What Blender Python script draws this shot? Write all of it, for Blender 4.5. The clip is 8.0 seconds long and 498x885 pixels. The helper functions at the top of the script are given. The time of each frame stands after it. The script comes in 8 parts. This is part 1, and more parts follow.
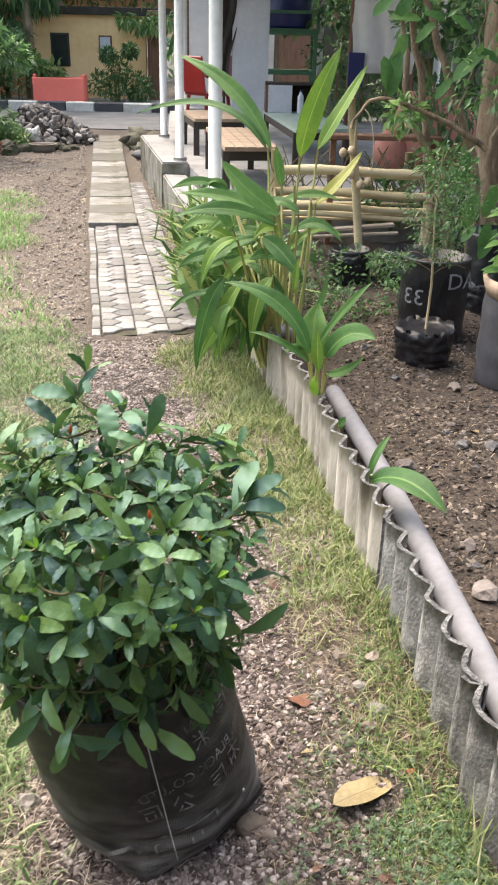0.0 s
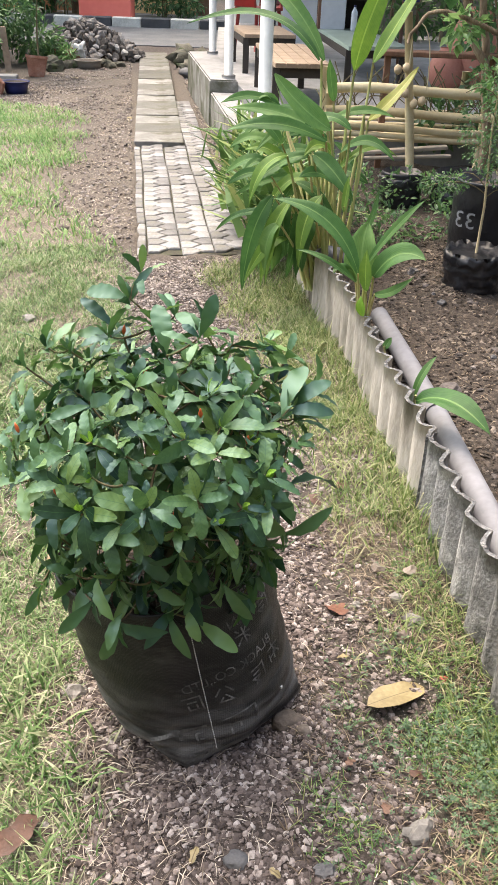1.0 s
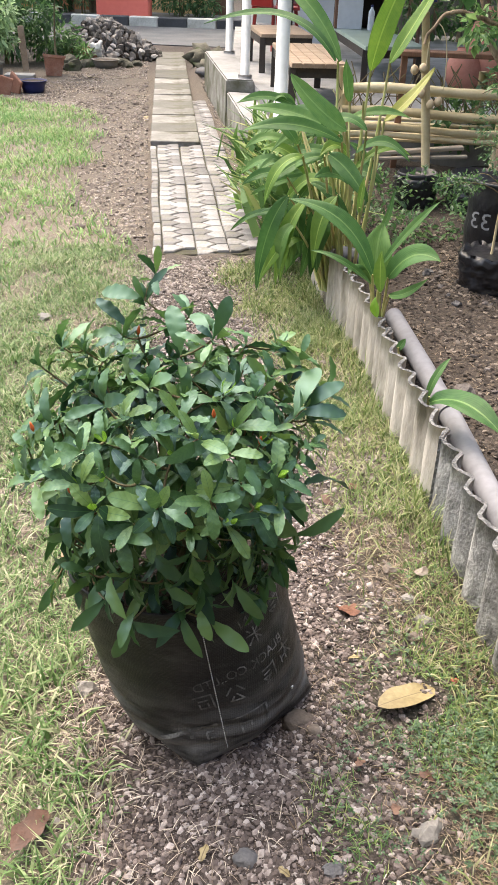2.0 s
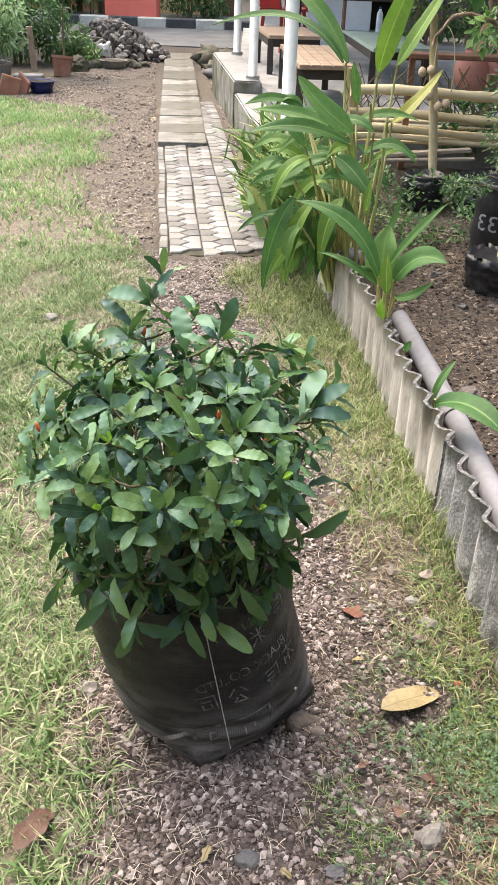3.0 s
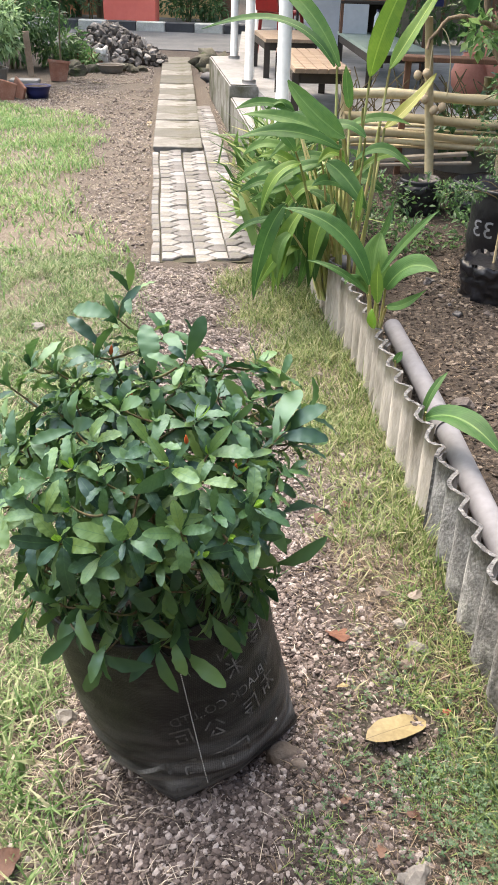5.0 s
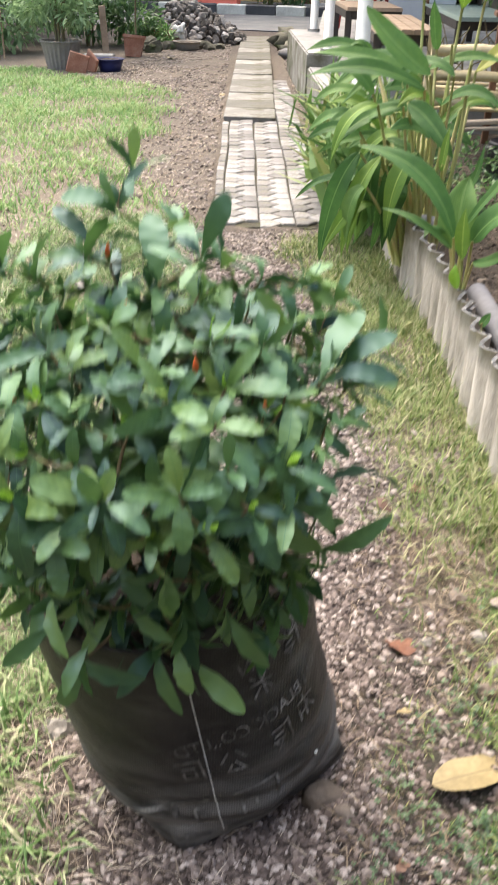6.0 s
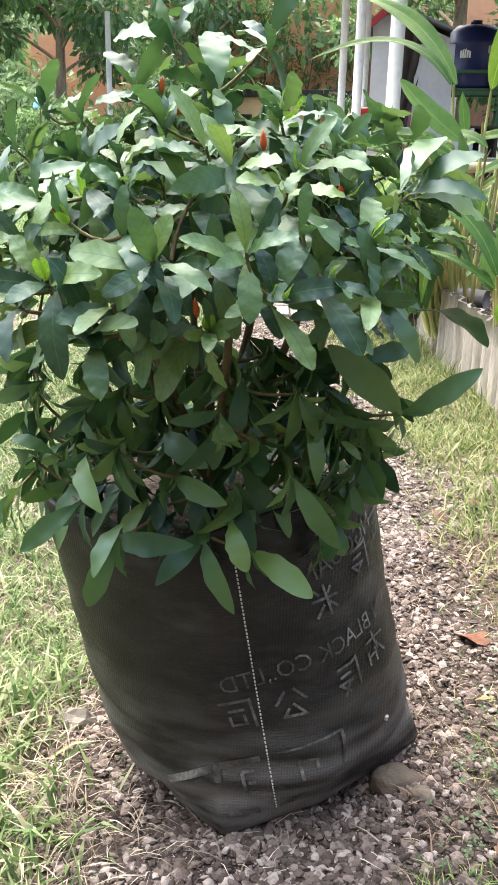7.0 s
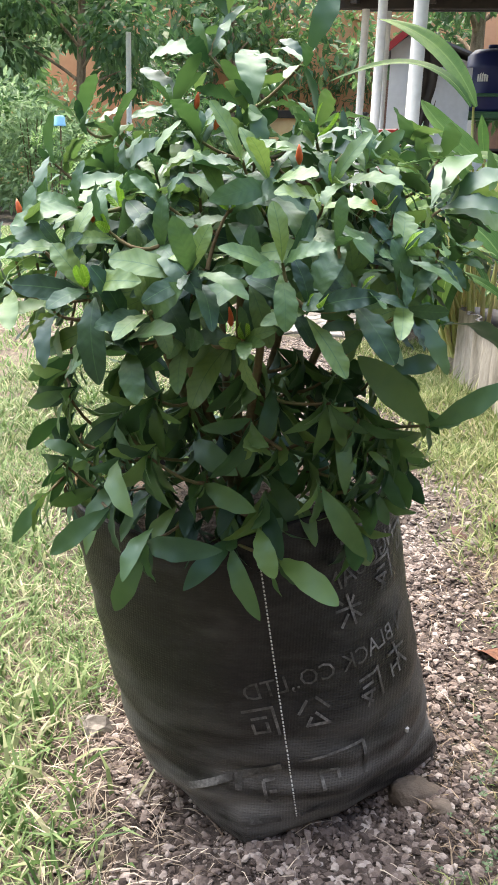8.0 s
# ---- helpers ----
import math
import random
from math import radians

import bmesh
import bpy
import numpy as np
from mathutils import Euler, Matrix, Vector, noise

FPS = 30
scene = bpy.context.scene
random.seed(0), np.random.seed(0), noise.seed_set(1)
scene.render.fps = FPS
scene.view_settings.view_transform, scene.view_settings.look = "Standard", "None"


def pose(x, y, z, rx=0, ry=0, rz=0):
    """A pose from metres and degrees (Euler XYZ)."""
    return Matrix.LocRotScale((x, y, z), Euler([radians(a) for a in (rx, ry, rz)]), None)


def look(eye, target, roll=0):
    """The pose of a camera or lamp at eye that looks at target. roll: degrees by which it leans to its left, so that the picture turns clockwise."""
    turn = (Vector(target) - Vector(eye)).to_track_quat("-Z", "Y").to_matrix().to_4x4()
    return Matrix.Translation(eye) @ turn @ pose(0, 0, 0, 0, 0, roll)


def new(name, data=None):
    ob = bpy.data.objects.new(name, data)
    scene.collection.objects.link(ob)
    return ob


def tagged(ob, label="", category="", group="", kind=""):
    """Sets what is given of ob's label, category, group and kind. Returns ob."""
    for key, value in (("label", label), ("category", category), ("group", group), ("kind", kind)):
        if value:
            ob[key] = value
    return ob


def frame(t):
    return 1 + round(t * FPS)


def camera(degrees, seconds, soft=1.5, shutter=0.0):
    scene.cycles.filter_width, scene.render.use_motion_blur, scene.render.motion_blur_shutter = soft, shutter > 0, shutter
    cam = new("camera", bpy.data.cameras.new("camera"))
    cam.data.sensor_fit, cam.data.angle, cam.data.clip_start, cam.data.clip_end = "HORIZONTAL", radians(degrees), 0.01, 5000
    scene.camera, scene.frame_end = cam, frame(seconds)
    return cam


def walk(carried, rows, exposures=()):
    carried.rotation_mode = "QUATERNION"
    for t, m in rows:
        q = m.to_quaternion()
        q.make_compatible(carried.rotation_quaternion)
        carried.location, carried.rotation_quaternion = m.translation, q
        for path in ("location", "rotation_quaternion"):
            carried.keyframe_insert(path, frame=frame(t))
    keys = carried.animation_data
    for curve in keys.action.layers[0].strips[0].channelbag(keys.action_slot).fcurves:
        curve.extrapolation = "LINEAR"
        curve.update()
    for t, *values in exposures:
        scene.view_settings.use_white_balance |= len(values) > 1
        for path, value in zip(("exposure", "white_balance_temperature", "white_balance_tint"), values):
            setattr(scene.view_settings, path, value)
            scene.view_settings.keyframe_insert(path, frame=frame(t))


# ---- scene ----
# camera: seconds, place, then yaw, pitch and roll in degrees
cam = camera(32.13, 8.0, soft=1.1, shutter=0.25)
ROWS = [
    (0.0, 0.000, 0.000, 1.400, -0.00, -25.03, -1.37),
    (0.5, -0.028, -0.031, 1.376, 2.01, -27.45, -1.11),
    (1.0, -0.016, -0.040, 1.369, 3.01, -29.62, -1.73),
    (1.5, -0.015, -0.043, 1.372, 3.56, -29.70, -1.73),
    (3.0, -0.014, -0.046, 1.376, 4.52, -29.65, -1.86),
    (3.5, 0.010, -0.032, 1.377, 4.47, -29.59, -1.77),
    (4.0, -0.003, -0.027, 1.377, 4.37, -29.60, -1.58),
    (4.5, 0.007, -0.020, 1.380, 4.34, -29.44, -1.59),
    (4.7, 0.010, -0.010, 1.377, 4.32, -29.44, -1.66),
    (5.8, 0.085, 0.271, 1.298, 8.13, -29.76, -1.25),
    (6.0, 0.047, 0.323, 1.135, 9.59, -29.83, -1.28),
    (6.5, 0.030, 0.333, 0.799, 10.70, -23.32, -1.40),
    (7.0, 0.012, 0.301, 0.764, 11.01, -18.96, -1.19),
    (7.5, 0.006, 0.280, 0.770, 11.10, -17.75, -1.47),
    (8.0, -0.003, 0.283, 0.758, 12.00, -17.79, -1.90),
]
EXPOSURE, KELVIN, TINT = 2.40, 7250, 9
walk(cam, [(t, pose(x, y, z, 90 + pitch, roll, yaw)) for t, x, y, z, yaw, pitch, roll in ROWS],
     exposures=[(0.0, EXPOSURE, KELVIN, TINT), (5.8, EXPOSURE, KELVIN, TINT), (6.4, EXPOSURE + 0.33, KELVIN, TINT), (7.0, EXPOSURE + 0.42, KELVIN, TINT), (7.5, EXPOSURE + 0.40, KELVIN, TINT), (8.0, EXPOSURE + 0.25, KELVIN, TINT)])

# ---- daylight: a bright, softly overcast sky ----
SUN_ELEV, SUN_TURN = 65.0, -42.0
world = bpy.data.worlds.new("sky")
scene.world = world
world.use_nodes = True
wn = world.node_tree
sky = wn.nodes.new("ShaderNodeTexSky")
sky.sky_type = "NISHITA"
sky.sun_disc = False
sky.sun_elevation, sky.sun_rotation = radians(SUN_ELEV), radians(SUN_TURN)
sky.dust_density, sky.air_density, sky.ozone_density = 4.5, 1.0, 0.9
wn.links.new(sky.outputs[0], wn.nodes["Background"].inputs[0])
wn.nodes["Background"].inputs[1].default_value = 0.124
sun_data = bpy.data.lights.new("sun", "SUN")
sun_data.energy, sun_data.angle, sun_data.color = 0.78, radians(80), (0.97, 0.985, 1.0)
sun = new("sun", sun_data)
sun.matrix_world = look((6 * math.sin(radians(SUN_TURN)), 6 * math.cos(radians(SUN_TURN)), 6 * math.tan(radians(SUN_ELEV))), (0, 0, 0))


# ---- materials ----
def mat(name, cols, scale=6.0, rough=0.7, bump=0.2, bscale=60.0, vary="", amount=0.5, metal=0.0, trans=0.0,
        spec=0.5, stretch=(1, 1, 1), spots=None, bdist=0.01):
    """A surface whose colour wanders over cols by noise at two scales, and by piece."""
    m = bpy.data.materials.new(name)
    m.use_nodes = True
    nt = m.node_tree
    N, L = nt.nodes, nt.links
    bsdf = N["Principled BSDF"]
    tc, mp = N.new("ShaderNodeTexCoord"), N.new("ShaderNodeMapping")
    mp.inputs["Scale"].default_value = stretch
    L.new(tc.outputs["Object"], mp.inputs[0])

    def nz(s, d=4.0):
        n = N.new("ShaderNodeTexNoise")
        n.inputs["Scale"].default_value, n.inputs["Detail"].default_value = s, d
        L.new(mp.outputs[0], n.inputs["Vector"])
        return n.outputs["Fac"]

    def op(kind, a, b):
        n = N.new("ShaderNodeMath")
        n.operation = kind
        for i, v in enumerate((a, b)):
            if isinstance(v, (int, float)):
                n.inputs[i].default_value = v
            else:
                L.new(v, n.inputs[i])
        return n.outputs[0]

    big, fine = nz(scale), nz(scale * 7.0)
    fac = op("ADD", op("MULTIPLY", big, 0.62), op("MULTIPLY", fine, 0.38))
    fac = op("ADD", op("MULTIPLY", op("SUBTRACT", fac, 0.5), 2.2), 0.5)
    if vary:
        if vary == "object":
            rnd = N.new("ShaderNodeObjectInfo").outputs["Random"]
        else:
            rnd = N.new("ShaderNodeNewGeometry").outputs["Random Per Island"]
        fac = op("ADD", op("MULTIPLY", fac, 1 - amount), op("MULTIPLY", rnd, amount))
    ramp = N.new("ShaderNodeValToRGB")
    L.new(fac, ramp.inputs[0])
    el = ramp.color_ramp.elements
    while len(el) < len(cols):
        el.new(0.5)
    for i, c in enumerate(cols):
        el[i].position = 0.12 + 0.76 * i / max(1, len(cols) - 1)
        el[i].color = (*c, 1)
    col = ramp.outputs[0]
    if spots:
        sc, thr, sharp, colour = spots
        r2 = N.new("ShaderNodeValToRGB")
        r2.color_ramp.elements[0].position, r2.color_ramp.elements[1].position = thr, min(1.0, thr + sharp)
        L.new(nz(sc, 6.0), r2.inputs[0])
        mix = N.new("ShaderNodeMixRGB")
        L.new(r2.outputs[0], mix.inputs[0])
        L.new(col, mix.inputs[1])
        mix.inputs[2].default_value = (*colour, 1)
        col = mix.outputs[0]
    L.new(col, bsdf.inputs["Base Color"])
    rr = op("ADD", op("MULTIPLY", op("SUBTRACT", fine, 0.5), 0.3), rough)
    L.new(rr, bsdf.inputs["Roughness"])
    bsdf.inputs["Metallic"].default_value = metal
    bsdf.inputs["Specular IOR Level"].default_value = spec
    if bump:
        b = N.new("ShaderNodeBump")
        b.inputs["Strength"].default_value, b.inputs["Distance"].default_value = bump, bdist
        L.new(nz(bscale, 5.0), b.inputs["Height"])
        L.new(b.outputs[0], bsdf.inputs["Normal"])
    if trans:
        t = N.new("ShaderNodeBsdfTranslucent")
        L.new(col, t.inputs[0])
        mx = N.new("ShaderNodeMixShader")
        mx.inputs[0].default_value = trans
        L.new(bsdf.outputs[0], mx.inputs[1])
        L.new(t.outputs[0], mx.inputs[2])
        L.new(mx.outputs[0], N["Material Output"].inputs[0])
    return m


LEAF_GREENS = [(0.017, 0.050, 0.016), (0.046, 0.110, 0.031), (0.082, 0.166, 0.045), (0.140, 0.236, 0.058)]
SHRUB_LEAF = mat("shrub_leaf", LEAF_GREENS, scale=3, rough=0.46, bump=0.0, vary="object", amount=0.8, trans=0.28, spec=0.8)
SHRUB_LEAF_FAR = mat("shrub_leaf_inner", LEAF_GREENS, scale=12, rough=0.46, bump=0.0, vary="island", amount=0.8, trans=0.28, spec=0.8)
# lower leaves: warmer, duller green, darkened for the shade under the crown
SHADED_LOW_LEAF = mat("shaded_low_leaf", [(0.012, 0.030, 0.007), (0.026, 0.060, 0.012), (0.052, 0.103, 0.019), (0.12, 0.18, 0.030)], scale=3, rough=0.48, bump=0.0,
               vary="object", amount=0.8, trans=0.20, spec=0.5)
for m in (SHRUB_LEAF, SHRUB_LEAF_FAR):  # the sky's blue put into the gloss, with a faint blue sheen
    b = m.node_tree.nodes["Principled BSDF"]
    b.inputs["Specular Tint"].default_value = (0.50, 0.78, 1.0, 1)
    b.inputs["Sheen Weight"].default_value, b.inputs["Sheen Roughness"].default_value, b.inputs["Sheen Tint"].default_value = 0.05, 0.4, (0.45, 0.75, 1.0, 1)
SHRUB_YOUNG = mat("young_leaf", [(0.10, 0.26, 0.025), (0.20, 0.36, 0.04)], scale=20, rough=0.4, bump=0.1, trans=0.3)
BARK_THIN = mat("twig_bark", [(0.05, 0.035, 0.02), (0.13, 0.10, 0.05), (0.09, 0.13, 0.05)], scale=25, rough=0.8, bump=0.3)
SHRUB_YELLOW = mat("yellowing_leaf", [(0.10, 0.17, 0.02), (0.26, 0.28, 0.03), (0.34, 0.30, 0.04)], scale=4, rough=0.4, bump=0.0, trans=0.3)
BUD = mat("orange_bud", [(0.50, 0.07, 0.025), (0.66, 0.17, 0.04)], scale=30, rough=0.4, bump=0.05)
BAG = mat("black_woven_bag", [(0.0052, 0.0054, 0.0059), (0.0100, 0.0102, 0.0108), (0.026, 0.0262, 0.027)], scale=9, rough=0.45, bump=0.35,
          bscale=240, spots=(8, 0.54, 0.18, (0.050, 0.049, 0.049)), spec=0.32, bdist=0.003, stretch=(1, 1, 2.6))
BAG_TAN = mat("bag_lining", [(0.30, 0.19, 0.11), (0.40, 0.27, 0.17)], scale=20, rough=0.7)
PRINT = mat("grey_print", [(0.014, 0.014, 0.014), (0.08, 0.08, 0.081), (0.24, 0.24, 0.242)], scale=38, rough=0.6, bump=0.0)
THREAD = mat("white_thread", [(0.40, 0.40, 0.39), (0.62, 0.62, 0.60)], scale=90, rough=0.7, bump=0.0)
POT_SOIL = mat("potting_soil", [(0.022, 0.016, 0.012), (0.05, 0.035, 0.026), (0.11, 0.08, 0.058)], scale=40, rough=0.95, bump=0.8, bscale=120)
GRAVEL = mat("gravel_stone", [(0.036, 0.025, 0.021), (0.066, 0.049, 0.043), (0.117, 0.090, 0.080), (0.195, 0.158, 0.143), (0.40, 0.355, 0.33)], scale=30, rough=0.85,
             bump=0.4, bscale=200, vary="island", amount=0.7)
# pinker gravel copy, brightened for the stronger light on the farther ground
GRAVEL_LIT = mat("lit_gravel_stone", [(0.060, 0.045, 0.038), (0.115, 0.092, 0.082), (0.195, 0.163, 0.148), (0.33, 0.29, 0.268)], scale=30, rough=0.85,
                  bump=0.4, bscale=200, vary="island", amount=0.7)
STONE = mat("field_stone", [(0.070, 0.054, 0.042), (0.135, 0.108, 0.088), (0.23, 0.195, 0.165)], scale=14, rough=0.85, bump=0.5, bscale=80, vary="object", amount=0.6)
STONE_PALE = mat("pale_stone", [(0.13, 0.12, 0.108), (0.28, 0.262, 0.24)], scale=20, rough=0.85, bump=0.4, bscale=90)
STONE_DARK = mat("dark_stone", [(0.06, 0.06, 0.065), (0.12, 0.115, 0.115)], scale=25, rough=0.75, bump=0.4, bscale=120)
GRASS = mat("grass_blade", [(0.056, 0.122, 0.036), (0.120, 0.208, 0.068), (0.215, 0.300, 0.125), (0.46, 0.445, 0.30)], scale=2.2, rough=0.55, bump=0.0,
            vary="island", amount=0.72, trans=0.25, spec=0.3)
LAWN = mat("lawn_blade", [(0.090, 0.210, 0.055), (0.160, 0.300, 0.095), (0.275, 0.385, 0.155), (0.43, 0.43, 0.24)], scale=1.2, rough=0.55, bump=0.0, vary="island",
           amount=0.6, trans=0.25, spec=0.3)
STRAW = mat("dry_straw", [(0.11, 0.080, 0.058), (0.24, 0.192, 0.146), (0.39, 0.33, 0.265), (0.55, 0.485, 0.40)], scale=5, rough=0.75, bump=0.0, vary="island", amount=0.8)
GRASS_DRY = mat("yellowing_grass_blade", [(0.072, 0.124, 0.036), (0.145, 0.205, 0.064), (0.250, 0.298, 0.120), (0.43, 0.395, 0.26)], scale=2.2, rough=0.55, bump=0.0,
                vary="island", amount=0.72, trans=0.25, spec=0.3)
STRAP = mat("strap_leaf", [(0.038, 0.100, 0.027), (0.090, 0.185, 0.048), (0.18, 0.285, 0.084), (0.34, 0.345, 0.14)], scale=2.2, rough=0.5, bump=0.0, vary="island", amount=0.75, trans=0.25, spec=0.4)
LITTER = mat("dry_litter", [(0.035, 0.022, 0.013), (0.10, 0.068, 0.042), (0.20, 0.15, 0.10), (0.34, 0.27, 0.19)], scale=5, rough=0.8, bump=0.0, vary="island", amount=0.8)
CLOVER = mat("clover_leaf", [(0.022, 0.060, 0.024), (0.048, 0.105, 0.042), (0.092, 0.158, 0.066)], scale=6, rough=0.5, bump=0.0, vary="island", amount=0.7, trans=0.2)
CLOD = mat("soil_clod", [(0.016, 0.011, 0.008), (0.034, 0.025, 0.018), (0.075, 0.057, 0.044), (0.23, 0.19, 0.155)], scale=25, rough=0.95, bump=0.5, bscale=150,
           vary="island", amount=0.75)
FIBRE_GREY = mat("fibre_cement_grey", [(0.070, 0.068, 0.064), (0.20, 0.196, 0.188), (0.37, 0.363, 0.35)], scale=18, rough=0.92, bump=0.6, bscale=140,
                 spots=(16, 0.58, 0.10, (0.40, 0.39, 0.37)), stretch=(1, 1, 0.75), vary="object", amount=0.15)
FIBRE = mat("fibre_cement", [(0.21, 0.185, 0.155), (0.40, 0.36, 0.31), (0.53, 0.485, 0.43)], scale=9, rough=0.9, bump=0.3, bscale=150,
            spots=(8, 0.55, 0.16, (0.13, 0.115, 0.085)), stretch=(1.3, 1.3, 0.35), vary="object", amount=0.25)
FIBRE_EDGE = mat("fibre_broken_edge", [(0.045, 0.044, 0.044), (0.13, 0.128, 0.127), (0.29, 0.288, 0.285)], scale=60, rough=0.95, bump=1.0, bscale=160)
PVC = mat("grey_pvc", [(0.155, 0.155, 0.167), (0.198, 0.198, 0.213), (0.235, 0.235, 0.252)], scale=6, rough=0.85, bump=0.08, spec=0.15, spots=(5, 0.62, 0.2, (0.15, 0.14, 0.13)))
PAVER = mat("concrete_paver", [(0.085, 0.080, 0.075), (0.190, 0.181, 0.174), (0.36, 0.35, 0.342)], scale=9, rough=0.88, bump=0.5, bscale=110, vary="object",
            amount=0.5, spots=(11, 0.53, 0.2, (0.13, 0.12, 0.075)))
SLAB = mat("concrete_slab", [(0.068, 0.064, 0.053), (0.140, 0.134, 0.118), (0.31, 0.302, 0.285)], scale=4, rough=0.88, bump=0.4, bscale=90, vary="object", amount=0.6,
           spots=(6, 0.50, 0.16, (0.090, 0.084, 0.058)))
JOINT = mat("dark_joint", [(0.018, 0.015, 0.010), (0.045, 0.040, 0.024), (0.06, 0.07, 0.025)], scale=14, rough=0.95, bump=0.5)
PLINTH = mat("mossy_concrete", [(0.10, 0.094, 0.075), (0.19, 0.182, 0.160), (0.30, 0.29, 0.27)], scale=5, rough=0.9, bump=0.5, bscale=60,
             spots=(4, 0.44, 0.2, (0.060, 0.062, 0.028)))
CONCRETE = mat("grey_concrete", [(0.17, 0.165, 0.158), (0.26, 0.254, 0.247), (0.33, 0.323, 0.315)], scale=3, rough=0.85, bump=0.3, bscale=80)
ASPHALT = mat("asphalt", [(0.055, 0.058, 0.066), (0.088, 0.092, 0.10), (0.13, 0.134, 0.142)], scale=2, rough=0.8, bump=0.4, bscale=150)
WHITE_PAINT = mat("white_paint", [(0.52, 0.52, 0.49), (0.62, 0.62, 0.59), (0.70, 0.70, 0.67)], scale=4, rough=0.4, bump=0.05, spots=(8, 0.68, 0.2, (0.48, 0.45, 0.40)))
KERB_WHITE = mat("kerb_white", [(0.34, 0.34, 0.31), (0.50, 0.50, 0.47), (0.60, 0.60, 0.57)], scale=5, rough=0.85, bump=0.3)
KERB_BLACK = mat("kerb_black", [(0.035, 0.037, 0.042), (0.07, 0.072, 0.08)], scale=5, rough=0.8, bump=0.3)
CORAL = mat("coral_paint", [(0.78, 0.16, 0.12), (0.86, 0.21, 0.16)], scale=2, rough=0.7, bump=0.1)
OCHRE = mat("ochre_wall", [(0.80, 0.52, 0.24), (0.87, 0.60, 0.31), (0.90, 0.65, 0.36)], scale=1.2, rough=0.85, bump=0.2, spots=(1.5, 0.62, 0.25, (0.40, 0.25, 0.10)))
PEACH = mat("peach_wall", [(0.58, 0.27, 0.14), (0.68, 0.35, 0.20)], scale=1.2, rough=0.85, bump=0.2)
DARK_WOOD = mat("dark_wood", [(0.020, 0.016, 0.013), (0.045, 0.034, 0.027)], scale=6, rough=0.7, bump=0.3)
BROWN_WOOD = mat("brown_wood", [(0.10, 0.05, 0.03), (0.20, 0.10, 0.06)], scale=5, rough=0.75, bump=0.3, stretch=(4, 4, 0.6))
PALE_WOOD = mat("pale_board", [(0.22, 0.15, 0.10), (0.31, 0.225, 0.158), (0.39, 0.30, 0.22)], scale=4, rough=0.65, bump=0.2, stretch=(1, 5, 1))
BAMBOO = mat("bamboo_pole", [(0.34, 0.27, 0.15), (0.48, 0.39, 0.23), (0.58, 0.50, 0.33)], scale=8, rough=0.6, bump=0.2, vary="object", amount=0.5)
BARK = mat("tree_bark", [(0.10, 0.068, 0.042), (0.22, 0.155, 0.10), (0.33, 0.255, 0.175)], scale=6, rough=0.9, bump=0.8, bscale=40, stretch=(3, 3, 0.7))
RED_PLASTIC = mat("red_plastic", [(0.20, 0.012, 0.012), (0.30, 0.022, 0.02)], scale=3, rough=0.35, bump=0.02)
BLUE_PLASTIC = mat("blue_plastic", [(0.008, 0.013, 0.075), (0.014, 0.022, 0.11)], scale=3, rough=0.45, bump=0.03)
GREEN_PAINT = mat("green_painted_steel", [(0.03, 0.10, 0.05), (0.05, 0.14, 0.07)], scale=5, rough=0.5, bump=0.05)
GREEN_BOARD = mat("grey_green_board", [(0.24, 0.31, 0.26), (0.33, 0.40, 0.35)], scale=3, rough=0.5, bump=0.05)
GREY_PANEL = mat("grey_panel", [(0.446, 0.472, 0.513), (0.567, 0.594, 0.634)], scale=3, rough=0.6, bump=0.05)
WHITE_WALL = mat("white_wall", [(0.54, 0.53, 0.51), (0.67, 0.66, 0.63)], scale=1.5, rough=0.85, bump=0.1)
ROOF_SHEET = mat("grey_roof_sheet", [(0.07, 0.07, 0.075), (0.13, 0.13, 0.135)], scale=4, rough=0.7, bump=0.3)
TERRACOTTA = mat("terracotta", [(0.19, 0.075, 0.045), (0.28, 0.125, 0.08), (0.33, 0.20, 0.15)], scale=9, rough=0.85, bump=0.3)
PINK_CLAY = mat("pink_clay", [(0.36, 0.14, 0.10), (0.48, 0.22, 0.165)], scale=6, rough=0.85, bump=0.3)
POLYBAG = mat("black_polybag", [(0.007, 0.007, 0.009), (0.020, 0.020, 0.024)], scale=12, rough=0.38, bump=0.3, bscale=20, bdist=0.02)
GREY_SACK = mat("grey_woven_sack", [(0.045, 0.045, 0.05), (0.085, 0.085, 0.093)], scale=10, rough=0.5, bump=0.15, bscale=150)
GREY_POT = mat("grey_ribbed_pot", [(0.14, 0.13, 0.115), (0.24, 0.22, 0.19)], scale=8, rough=0.8, bump=0.3)
FADED = mat("faded_white_print", [(0.16, 0.17, 0.19), (0.30, 0.31, 0.33)], scale=40, rough=0.6, bump=0.0)
LIGHT_BLUE = mat("light_blue_plastic", [(0.16, 0.42, 0.66), (0.26, 0.54, 0.76)], scale=8, rough=0.35, bump=0.05)
MOSSY_ROCK = mat("mossy_rock", [(0.030, 0.030, 0.020), (0.075, 0.070, 0.050), (0.16, 0.15, 0.12)], scale=9, rough=0.95, bump=0.6, bscale=50, vary="object", amount=0.4, spots=(7, 0.52, 0.15, (0.045, 0.065, 0.022)))
BED_STONE = mat("bed_stone", [(0.06, 0.05, 0.045), (0.13, 0.11, 0.10), (0.24, 0.21, 0.19)], scale=14, rough=0.9, bump=0.5, bscale=80, vary="object", amount=0.6)
